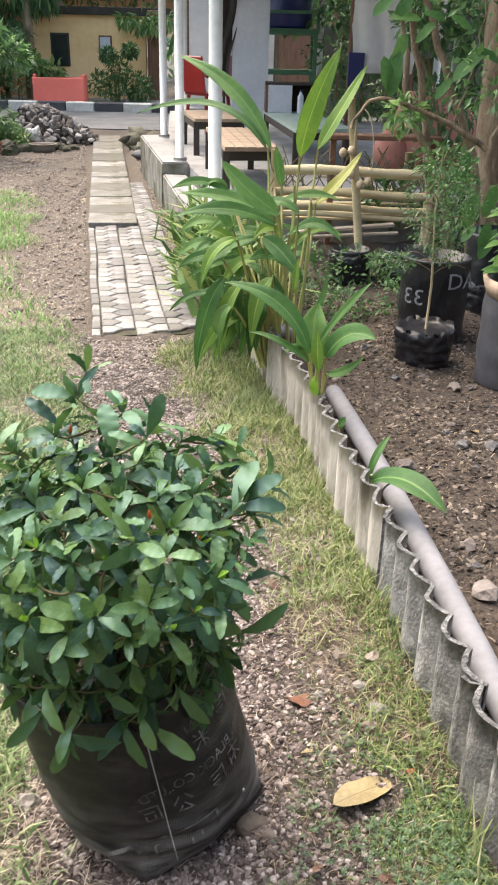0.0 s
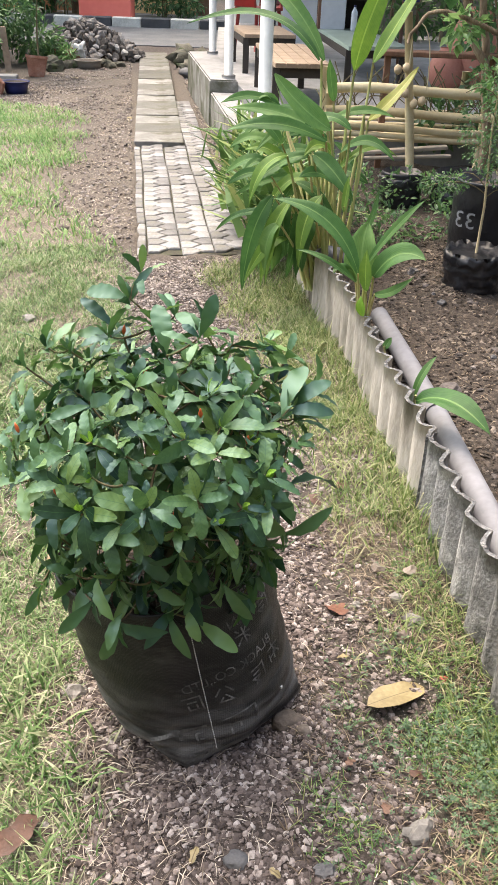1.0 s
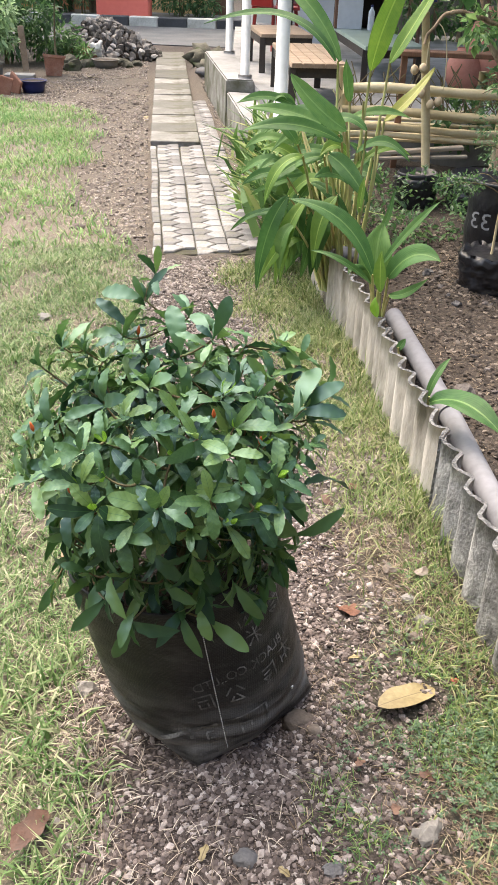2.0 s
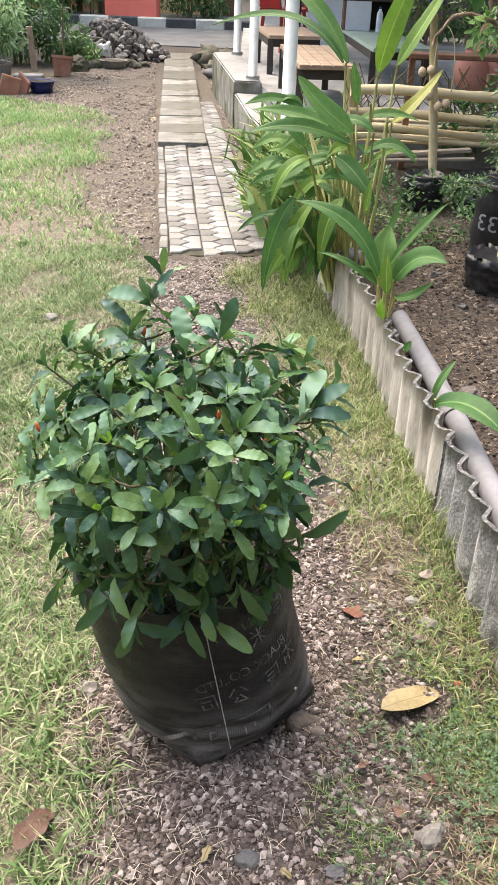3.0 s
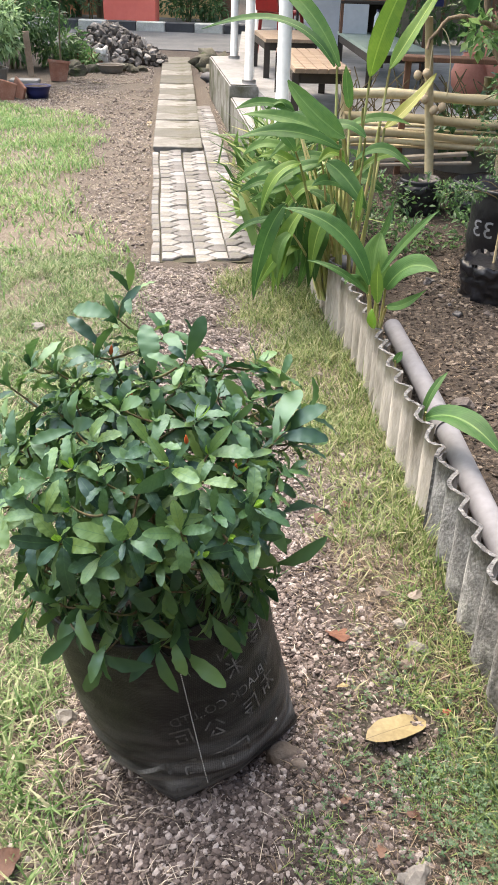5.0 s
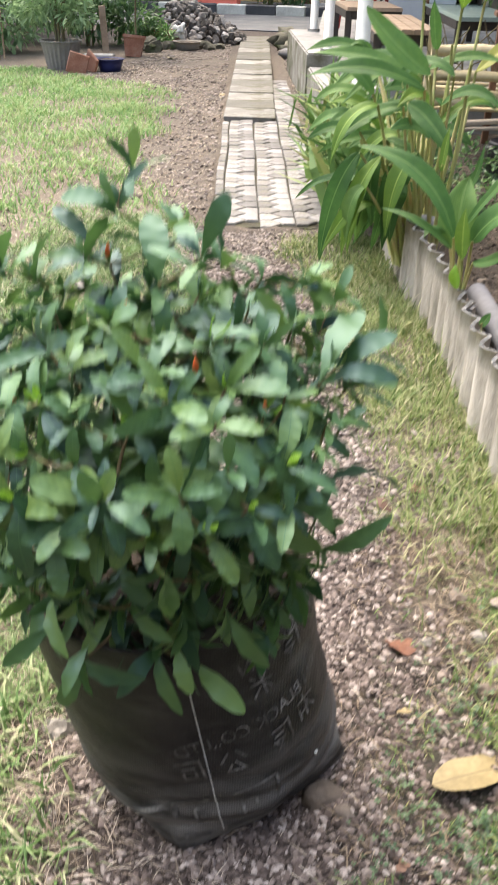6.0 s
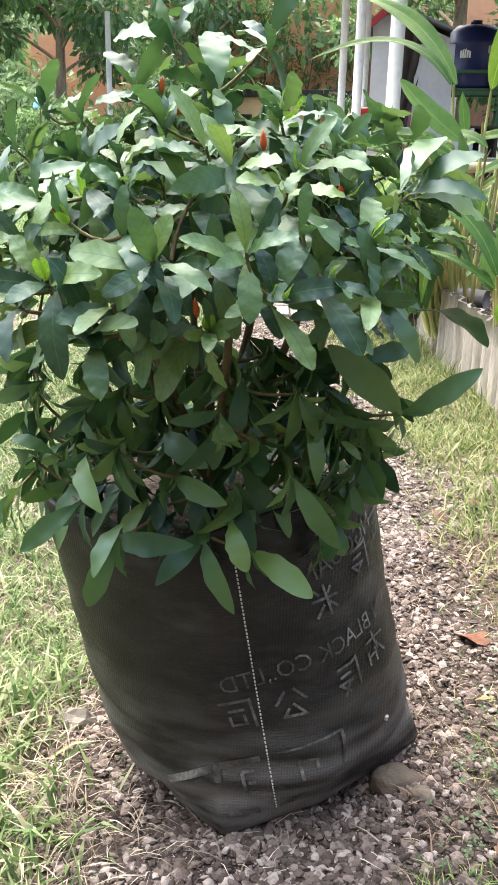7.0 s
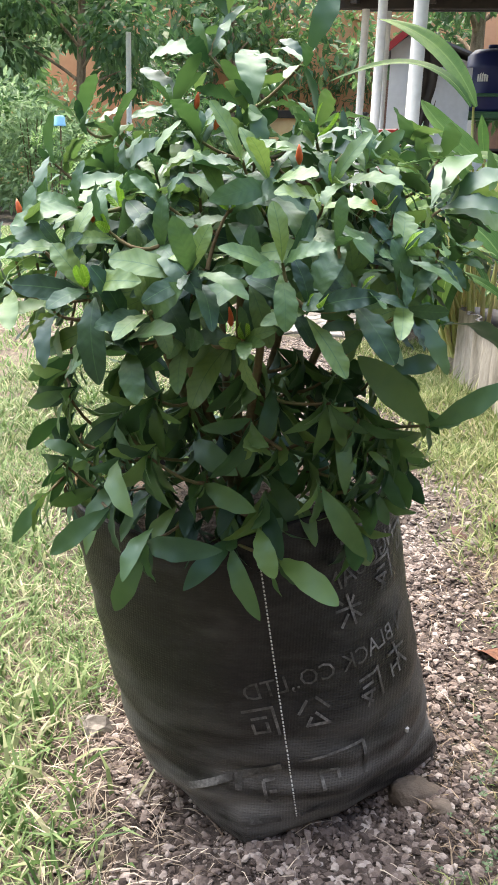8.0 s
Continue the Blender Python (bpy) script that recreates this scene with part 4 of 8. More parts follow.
def paver_mesh(outline, g=0.0030, b=0.005):
    """One paver from its outline on the plan, pulled in by half a joint and chamfered."""
    cx, cy = sum(p[0] for p in outline) / len(outline), sum(p[1] for p in outline) / len(outline)

    def inset(d):
        return [(x + (d if x < cx else -d), y + (0.6 * d if y < cy - 1e-6 else (-0.6 * d if y > cy + 1e-6 else 0))) for x, y in outline]

    out, inn = inset(g), inset(g + b)
    n = len(outline)
    V = [(x, y, -0.03) for x, y in out] + [(x, y, 0.010) for x, y in out] + [(x, y, 0.016) for x, y in inn]
    F = [[2 * n + i for i in range(n)]]
    for i in range(n):
        j = (i + 1) % n
        F += [[i, j, n + j, n + i], [n + i, n + j, 2 * n + j, 2 * n + i]]
    return as_mesh("paver", (V, F), PAVER)


PW, PL = 0.174, 0.1148
paver_left = paver_mesh([(0, 0), (PW * 0.34, 0), (PW * 0.62, PL / 2), (PW * 0.34, PL), (0, PL)])
paver_right = paver_mesh([(PW, PL / 2), (PW, PL * 1.5), (PW * 0.62, PL * 1.5), (PW * 0.34, PL), (PW * 0.62, PL / 2)])
paver_edge = paver_mesh([(0, 0), (0.052, 0), (0.052, PL), (0, PL)])
u_frame = Matrix((PR, PU, Vector((0, 0, 1)))).transposed().to_4x4()
for col, (a, kinds, count) in enumerate([(0.0, [paver_edge], 24), (0.054, [paver_left, paver_right], 24), (0.230, [paver_left, paver_right], 24), (0.406, [paver_left, paver_right], 44)]):
    for i in range(count):
        for k, me in enumerate(kinds):
            p = PO + PR * (a + 0.004 * math.sin(i * 0.5 + col)) + PU * (i * (PL + 0.0005) + 0.05 * (col % 2))
            q = Vector((i * 0.7 + k * 5, col * 3.1, 0))
            jig = pose(0, 0, 0.004 * noise.noise(q), 2.2 * noise.noise(q + Vector((0, 0, 3))), 2.2 * noise.noise(q + Vector((0, 0, 7))), 0.8 * noise.noise(q + Vector((0, 0, 11))))
            part("paver", me, PAVER, path, m=Matrix.Translation(p) @ u_frame @ jig)
SU, SR = Vector((-0.154, 0.988, 0)), Vector((0.988, 0.154, 0))
so = Vector((-1.272, 7.10, 0))
slab_mesh = {}
for i, l in enumerate([0.43, 0.40, 0.45, 0.41, 0.44, 0.40, 0.43, 0.45, 0.42, 0.44, 0.41, 0.45, 0.42, 0.44, 0.43, 0.42]):
    if l not in slab_mesh:
        slab_mesh[l] = as_mesh("slab", box(0.395 if i < 9 else 0.44, l - 0.012, 0.06, 0.005), SLAB)
    jig = pose(0, 0, 0.002 + 0.003 * math.sin(i * 2.3), 0.8 * math.sin(i * 1.9), 0.6 * math.cos(i * 2.7), 0.6 * math.sin(i))
    part("slab", slab_mesh[l], SLAB, path, m=Matrix.Translation(so + SR * 0.2 + SU * (l / 2) + Vector((0, 0, -0.044))) @ Matrix((SR, SU, Vector((0, 0, 1)))).transposed().to_4x4() @ jig)
    so = so + SU * l


# ---- terrace edge, floor and its poles ----
def prism(outline, z0, z1, bevel=0.012):
    bm = bmesh.new()
    vs = [bm.verts.new((x, y, z0)) for x, y in outline]
    f = bm.faces.new(vs)
    r = bmesh.ops.extrude_face_region(bm, geom=[f])
    bmesh.ops.translate(bm, vec=(0, 0, z1 - z0), verts=[e for e in r["geom"] if isinstance(e, bmesh.types.BMVert)])
    bmesh.ops.recalc_face_normals(bm, faces=bm.faces)
    if bevel:
        bmesh.ops.bevel(bm, geom=[e for e in bm.edges if all(abs(v.co.z - z1) < 1e-5 for v in e.verts)], offset=bevel, segments=2, affect="EDGES")
    return bm


for outline, z1, label in [([(-0.365, 5.95), (-0.16, 5.95), (-0.52, 7.90), (-0.735, 7.93)], 0.30, "low mossy concrete curb of the terrace"),
                           ([(-0.745, 7.93), (-0.50, 7.93), (-0.90, 10.3), (-1.19, 10.2)], 0.40, "raised mossy concrete curb under the poles")]:
    ob = single("terrace_curb", prism(outline, -0.05, z1), PLINTH, label, "curb", kind="structure")
    ob.data.materials.append(CONCRETE)
    for p in ob.data.polygons:
        p.material_index = 1 if p.normal.z > 0.4 else 0
single("terrace_floor", prism([(-0.155, 6.36), (6.0, 6.36), (6.0, 14.3), (-1.2, 14.3), (-0.895, 10.3), (-0.495, 7.93)], -0.05, 0.36, 0), CONCRETE, "bare concrete terrace floor", "floor", kind="structure")


def white_pole(x, y, z, top, label):
    t = thing("pole", label, "pole", "white terrace poles", (x, y, z))
    part("tube", tube([(0, 0, 0), (0, 0, top - z)], 0.039, 18), WHITE_PAINT, t, soft=True)
    part("base_collar", tube([(0, 0, 0), (0, 0, 0.03)], 0.06, 18), CONCRETE, t, "rough cement collar", soft=True)


white_pole(-0.187, 5.361, 0.10, 2.9, "white painted steel pole behind the ginger plants")
white_pole(-0.590, 8.04, 0.40, 2.9, "white painted steel pole on the curb")
white_pole(-0.905, 10.0, 0.40, 2.30, "white painted steel pole carrying the roof beam")


# ---- the shrub in its black woven bag ----
shrub = thing("potted_shrub", "dense green shrub with wavy leaves in a black woven bag", "potted plant", at=(-0.14, 1.29, 0.0))
SX, SY = -0.14, 1.29
SLOPE = 0.115  # the ground falls away to one side, and the bag with it
RIM = 0.385


def bag_point(theta, z, grow=0.0):
    """A point of the bag's skin, in the shrub's own space."""
    f = min(1.0, max(0.0, z / RIM))
    cx, cy = -0.235 * z, 0.0
    a = (theta - radians(-93)) / (math.pi / 2)
    q = abs((a % 1.0) - 0.5) * 2
    flat = 1.0 / math.cos(q * math.pi / 4 * 0.86)
    square = 0.162 * flat
    k = ramp01(z, -0.01, 0.075)
    r = float((1 - k) * square + k * 0.200)
    r *= 1 - 0.04 * (1 - min(1.0, z / 0.018)) ** 2
    c, s = math.cos(theta), math.sin(theta)
    r += 0.005 * noise.noise(Vector((c * 2.2, s * 2.2, z * 7))) + 0.0022 * noise.noise(Vector((c * 5, s * 5, z * 30)))
    crease = math.exp(-((z - 0.085 - 0.012 * math.sin(theta * 3)) / 0.014) ** 2) * 0.0055 + math.exp(-((z - 0.128 - 0.010 * math.sin(theta * 5 + 2)) / 0.012) ** 2) * 0.0035 + math.exp(-((z - 0.045 - 0.010 * math.sin(theta * 4 + 1)) / 0.011) ** 2) * 0.005
    r -= crease
    r += grow
    return (cx + r * c, cy + r * s, z + SLOPE * r * c)


NT, NZ = 120, 70
bv, bf = [], []
for i in range(NZ + 1):
    for j in range(NT):
        th = 2 * math.pi * j / NT
        top = RIM + 0.008 * math.sin(th * 2 + 1) + 0.006 * math.sin(th * 5)
        bv.append(bag_point(th, top * i / NZ))
for i in range(NZ + 1, NZ + 4):
    for j in range(NT):
        th = 2 * math.pi * j / NT
        x, y, z = bv[NZ * NT + j]
        bv.append((x * (1 - 0.012 * (i - NZ)), y * (1 - 0.012 * (i - NZ)), z + (0.004 if i == NZ + 1 else -0.018 * (i - NZ - 1))))
for i in range(NZ + 3):
    for j in range(NT):
        k = (j + 1) % NT
        bf.append([i * NT + j, i * NT + k, (i + 1) * NT + k, (i + 1) * NT + j])
bf.append(list(range(NT - 1, -1, -1)))
bag = part("bag", (bv, bf), BAG, shrub, "black woven plastic sack with faded grey print and stitched seam", soft=True)

# stitched seam
def seam_theta(z):
    return radians(-75.0 + 5.8 * z / 0.37)


sv, sf = [], []
for i in range(78):
    z0 = 0.028 + i * 0.00453
    b = len(sv)
    for dz, dt, g in ((0, -0.0045, 0.0012), (0, 0.0045, 0.0012), (0.0030, 0.0045, 0.0012), (0.0030, -0.0045, 0.0012), (0.0015, 0, 0.0026)):
        sv.append(bag_point(seam_theta(z0) + dt, z0 + dz, g))
    sf += [[b, b + 1, b + 4], [b + 1, b + 2, b + 4], [b + 2, b + 3, b + 4], [b + 3, b, b + 4]]
part("seam", (sv, sf), THREAD, bag, "white machine stitching")


def flat_text(body, size):
    """The built-in font's letters as a flat mesh."""
    cu = bpy.data.curves.new("letters", "FONT")
    cu.body, cu.size, cu.resolution_u = body, size, 2
    ob = bpy.data.objects.new("letters", cu)
    scene.collection.objects.link(ob)
    dg = bpy.context.evaluated_depsgraph_get()
    me = ob.evaluated_get(dg).to_mesh()
    v = [tuple(p.co[:2]) for p in me.vertices]
    f = [list(p.vertices) for p in me.polygons]
    ob.evaluated_get(dg).to_mesh_clear()
    bpy.data.objects.remove(ob)
    bpy.data.curves.remove(cu)
    return v, f


def bars(rects):
    v, f = [], []
    for x, y, w, h, a in rects:
        b, c, s = len(v), math.cos(a), math.sin(a)
        for dx, dy in ((0, 0), (w, 0), (w, h), (0, h)):
            v.append((x + dx * c - dy * s, y + dx * s + dy * c))
        f.append([b, b + 1, b + 2, b + 3])
    return v, f


def islands(f):
    """Groups of faces that hang together."""
    root = {}

    def find(k):
        while root[k] != k:
            k = root[k]
        return k

    for q in f:
        for k in q:
            root.setdefault(k, k)
        for k in q[1:]:
            root[find(k)] = find(q[0])
    groups = {}
    for q in f:
        groups.setdefault(find(q[0]), []).append(q)
    return list(groups.values())


def print_parts(name, pts, f, material, parent, label):
    """Each letter or stroke as a part of its own."""
    for g in islands(f):
        used = sorted({k for q in g for k in q})
        at = {k: i for i, k in enumerate(used)}
        part(name, ([pts[k] for k in used], [[at[k] for k in q] for q in g]), material, parent, label)


def on_bag(name, vf, th0, z0, slope, label, mirror=True):
    """Wraps flat print on the bag, reading from right to left as on a sack turned inside out."""
    v, f = vf
    w = max(p[0] for p in v) or 1
    out = []
    for x, y in v:
        u = w - x if mirror else x
        out.append(bag_point(radians(th0) + (u * math.cos(slope) - y * math.sin(slope)) / 0.200, z0 + u * math.sin(slope) + y * math.cos(slope), 0.0022))
    print_parts(name, out, [q[::-1] for q in f] if mirror else f, PRINT, bag, label)


on_bag("letter", flat_text("ON BLACK CO.,LTD", 0.0285), -82.5, 0.192, 0.11, "faded mirrored grey letter")
on_bag("letter", flat_text("NGGUAN", 0.031), -50, 0.297, 0.18, "faded mirrored grey letter")
# large characters as plain strokes
T = 0.0034
BOXED = [(0, 0.034, 0.036, T, 0), (0, 0, T, 0.036, 0), (0.010, 0.024, 0.018, T, 0), (0.010, 0.006, 0.018, T, 0), (0.010, 0.006, T, 0.014, 0), (0.026, 0.006, T, 0.014, 0)]
SPLIT = [(0.004, 0.020, 0.020, T, 0.9), (0.024, 0.034, 0.020, T, -0.8), (0.006, 0.002, 0.028, T, 0.08), (0.010, 0.004, 0.018, T, 0.9), (0.024, 0.014, 0.014, T, -0.9)]
DENSE = [(0, 0, T, 0.038, 0), (0, 0.034, 0.012, T, -0.2), (0.012, 0.032, 0.022, T, 0), (0.014, 0.022, 0.018, T, 0), (0.014, 0.012, 0.020, T, 0.1), (0.018, 0.012, 0.018, T, -0.9), (0.022, 0.0, 0.022, T, 0.8)]
CROSS = [(0, 0.026, 0.038, T, 0.05), (0.018, 0.012, 0.030, T, 1.3), (0.004, 0.002, 0.024, T, 0.9), (0.018, 0.010, 0.018, T, -0.1), (0.020, 0.0, T, 0.018, 0), (0.034, 0.0, T, 0.018, 0)]
STAR = [(0, 0.018, 0.036, T, 0.06), (0.016, 0.0, 0.038, T, 1.5), (0.004, 0.004, 0.018, T, 0.8), (0.020, 0.014, 0.018, T, -0.8), (0.006, 0.032, 0.010, T, -0.9), (0.026, 0.026, 0.012, T, 0.9)]
for strokes, th0, z0 in ((BOXED, -84, 0.143), (SPLIT, -67, 0.146), (DENSE, -45, 0.153), (CROSS, -29, 0.166), (STAR, -48, 0.253), (DENSE, -29, 0.276), (BOXED, -12, 0.292)):
    on_bag("stroke", bars(strokes), th0, z0, 0.08, "faded stroke of a large grey character")
on_bag("stroke", bars([(0, 0, 0.010, 0.005, 0.3), (0.014, 0.002, 0.010, 0.005, -0.2), (0.028, 0.0, 0.012, 0.005, 0.2), (0, 0.010, 0.010, 0.004, 0), (0.016, 0.011, 0.018, 0.004, 0.1)]), -42, 0.345, 0.1, "faded figures as bars")


def dash(th0, z0, th1, z1, wide):
    """One printed bar on the bag between two places given by angle and height."""
    v, f = [], []
    for i in range(9):
        k = i / 8
        th, z = radians(th0 + (th1 - th0) * k), z0 + (z1 - z0) * k
        steep = abs(z1 - z0) > abs(th1 - th0) * 0.0035
        dt, dz = (wide / 0.4, 0.0) if steep else (0.0, wide / 2)
        v += [bag_point(th - dt, z - dz, 0.0022), bag_point(th + dt, z + dz, 0.0022)]
    for i in range(8):
        f.append([i * 2, i * 2 + 2, i * 2 + 3, i * 2 + 1])
    part("stroke", (v, f), PRINT, bag, "faded box frame of print")


for bar in ((-109.5, 0.071, -93, 0.092, 0.009), (-90, 0.095, -76, 0.106, 0.009), (-91, 0.099, -91.5, 0.076, 0.008), (-83, 0.087, -83, 0.058, 0.004), (-83, 0.087, -79, 0.089, 0.004), (-83, 0.058, -79, 0.058, 0.004),
            (-81.5, 0.074, -79, 0.075, 0.004), (-70, 0.111, -47, 0.115, 0.003), (-47, 0.115, -47, 0.070, 0.005), (-63.5, 0.092, -57.5, 0.090, 0.004), (-63.5, 0.092, -63.5, 0.068, 0.004), (-57.5, 0.090, -57.5, 0.078, 0.004),
            (-90.5, 0.036, -80, 0.031, 0.008), (-73, 0.030, -64, 0.040, 0.004)):
    dash(*bar)
part("scuff", tube([bag_point(radians(-23), 0.080, 0.001), bag_point(radians(-23), 0.085, 0.001)], 0.003, 6), THREAD, bag, "small white speck")

# soil and lining
soil_v, soil_f = [], []
for r in range(9):
    for j in range(36):
        th = 2 * math.pi * j / 36
        x, y, z = bag_point(th, 0.345)
        k = r / 8
        cx, cy = -0.235 * 0.345, 0.0
        soil_v.append((cx + (x - cx) * k * 0.98, cy + (y - cy) * k * 0.98, 0.352 + SLOPE * (x - cx) * k + 0.018 * (1 - k) + 0.006 * noise.noise(Vector((x * 30 * k, y * 30 * k, r)))))
for r in range(8):
    for j in range(36):
        k = (j + 1) % 36
        soil_f.append([r * 36 + j, r * 36 + k, (r + 1) * 36 + k, (r + 1) * 36 + j])
part("soil", (soil_v, soil_f), POT_SOIL, shrub, "dark crumbly potting soil", soft=True)
lv, lf = [], []
for i in range(5):
    for j in range(26):
        th = radians(174 + 24 * j / 25)
        x, y, _ = bag_point(th, RIM, (0.006, 0.008, 0.004, -0.004, -0.008)[i])
        lv.append((x, y, SLOPE * (x + 0.0905) + (0.352, 0.388, 0.397 + 0.006 * math.sin(j), 0.392, 0.35)[i]))
for i in range(4):
    for j in range(25):
        lf.append([i * 26 + j, i * 26 + j + 1, (i + 1) * 26 + j + 1, (i + 1) * 26 + j])
part("folded_rim", (lv, lf), BAG_TAN, bag, "tan lining folded over the rim", soft=True)

# stems: a short trunk, main limbs, then a twig to every rosette of leaves
rng = np.random.default_rng(21)
S0 = np.array([SX, SY, 0.0])
CEN = np.array([-0.203, 1.200, 0.655]) - S0
TIPS = [  # rosettes that stand out, in the place's own space
    (-0.265, 1.288, 0.871), (-0.247, 1.297, 0.913), (-0.276, 1.283, 0.804), (-0.140, 1.175, 0.856), (-0.194, 1.200, 0.813), (-0.180, 1.215, 0.766),
    (-0.010, 1.180, 0.723), (0.005, 1.217, 0.724), (-0.234, 1.012, 0.689), (-0.265, 1.003, 0.603), (-0.081, 1.018, 0.700), (-0.058, 1.100, 0.722),
    (-0.095, 1.210, 0.790), (-0.330, 1.230, 0.760), (-0.390, 1.250, 0.720), (-0.350, 1.140, 0.730), (-0.400, 1.120, 0.655), (-0.330, 1.050, 0.660)]
TOP_TIPS = [(-0.220, 1.250, 0.790), (-0.160, 1.250, 0.785), (-0.120, 1.130, 0.785), (-0.050, 1.250, 0.765), (-0.070, 1.160, 0.770), (-0.240, 1.160, 0.780), (-0.310, 1.290, 0.770),
            (-0.020, 1.270, 0.745), (-0.350, 1.200, 0.750), (-0.180, 1.090, 0.760), (-0.270, 1.110, 0.750), (-0.120, 1.320, 0.765), (-0.200, 1.340, 0.770),
            (-0.404, 1.260, 0.796), (-0.364, 1.260, 0.788), (-0.441, 1.260, 0.753), (-0.300, 1.260, 0.820), (-0.224, 1.300, 0.828), (-0.193, 1.320, 0.836), (-0.146, 1.320, 0.809),
            (-0.098, 1.320, 0.786), (-0.045, 1.320, 0.787), (-0.005, 1.310, 0.775), (0.045, 1.300, 0.722), (-0.268, 1.280, 0.780), (-0.335, 1.270, 0.765)]
LOW_TIPS = [(-0.309, 1.076, 0.412), (-0.261, 1.055, 0.388), (-0.183, 1.098, 0.381), (-0.133, 1.091, 0.371), (-0.296, 1.070, 0.469), (-0.416, 1.142, 0.387), (-0.337, 1.090, 0.456),
            (-0.233, 1.127, 0.477), (-0.214, 1.099, 0.442), (0.010, 1.168, 0.505), (-0.060, 1.120, 0.520), (-0.179, 1.068, 0.600), (-0.090, 1.090, 0.450),
            (-0.015, 1.200, 0.460), (-0.040, 1.150, 0.430), (-0.060, 1.180, 0.480), (-0.005, 1.250, 0.500)]
rosettes = [(np.array(t) - S0, "top") for t in TIPS] + [(np.array(t) - S0, "low") for t in LOW_TIPS]
heroes = len(rosettes)
rosettes += [(np.array(t) - S0, "top") for t in TOP_TIPS]
rosettes += [(np.array(t) - S0, "low") for t in [(-0.060, 1.150, 0.525), (-0.035, 1.150, 0.503), (-0.050, 1.140, 0.480), (-0.028, 1.150, 0.462), (-0.075, 1.130, 0.495), (-0.082, 1.140, 0.448), (-0.052, 1.150, 0.436), (-0.030, 1.200, 0.450),
                                                  (-0.128, 1.170, 0.565), (-0.098, 1.170, 0.550), (-0.140, 1.170, 0.530), (-0.108, 1.170, 0.515), (-0.085, 1.170, 0.570)]]
tries = 0
while len(rosettes) < heroes + 182 and tries < 20000:
    tries += 1
    u = rng.normal(size=3)
    u /= np.linalg.norm(u)
    if u[2] < -0.45:
        continue
    p = CEN + u * np.array([0.262, 0.228, 0.135]) * (0.40 + 0.60 * rng.random() ** 0.5) * np.array([1, 1, 1.0 - 0.35 * abs(u[0])])
    if (p[0] + SX > -0.02 and p[2] < 0.67) or p[0] + SX > 0.03:
        continue
    if min(np.linalg.norm(p - q[0]) for q in rosettes) < 0.043:
        continue
    rosettes.append((p, "top"))
tries = 0
upper = len(rosettes)
while len(rosettes) < upper + 74 and tries < 6000:
    tries += 1
    a, r = rng.uniform(-3.3, 0.3) if rng.random() < 0.75 else rng.uniform(0.3, 2.98), rng.uniform(0.04, 0.185)
    p = np.array([-0.225 - SX + r * math.cos(a), 1.215 - SY + r * math.sin(a), rng.uniform(0.39, 0.55)])
    if p[0] + SX > 0.0 or (p[0] + SX > -0.06 and p[1] + SY > 1.3):
        continue
    if min(np.linalg.norm(p - q[0]) for q in rosettes) < 0.042:
        continue
    rosettes.append((p, "low"))
base = np.array([-0.205 - SX, 1.225 - SY, 0.335])
trunk_top = base + np.array([0.0, -0.005, 0.09])
part("trunk", tube(curve3(base, base + np.array([0.01, 0, 0.05]), trunk_top, 6), np.linspace(0.012, 0.009, 6), 9), BARK_THIN, shrub, soft=True)
limbs = []
for k in range(8):
    a = 2 * math.pi * k / 8 + 0.4
    out = 0.12 if k < 7 else 0.0
    end = CEN + np.array([out * math.cos(a), out * 0.9 * math.sin(a), -0.015 + 0.03 * math.sin(k * 2.0)])
    pts = curve3(trunk_top if k % 2 else base + (trunk_top - base) * 0.6, trunk_top + (end - trunk_top) * np.array([0.6, 0.6, 0.35]), end, 9)
    limbs.append(pts)
    part("limb", tube(pts, np.linspace(0.0065, 0.0038, 9), 7), BARK_THIN, shrub, soft=True)
limb_pts = np.concatenate([l[2:] for l in limbs])


def wavy_leaf(width, peak, curl, wave, waves, phase, n=22, fold=0.16, blunt=0.62):
    """A spoon-shaped leaf of length 1 along x: narrow foot, broad end, gently wavy edge."""
    V, F = [], []
    p = blunt * peak / (1 - peak)
    norm = peak ** p * (1 - peak) ** blunt
    for i in range(n + 1):
        s = i / n
        s = math.sin(math.pi / 2 * s) ** 1.1
        w = width * 0.5 * (s ** p) * (max(0.0, 1 - s) ** blunt) / norm if 0.01 < s < 0.9995 else 0.0
        w = max(w, 0.013 if s < 0.5 else 0.004)
        zc = 0.10 * math.sin(math.pi * s) - curl * s * s
        for c in (-1, -0.55, 0, 0.55, 1):
            e = abs(c)
            sg = 1 if c > 0 else -1
            wv = math.sin(waves * 6.283 * s + phase + 1.9 * sg)
            y = c * w * (1 + (0.045 * wv if e == 1 else 0))
            z = zc + fold * abs(y) * (1 if e < 1 else 0.9) + wave * e ** 2 * wv * min(1.0, w / (0.35 * width))
            V.append((s, y, z))
    for i in range(n):
        for c in range(4):
            q = i * 5 + c
            F.append([q, q + 1, q + 6, q + 5])
    return V, F


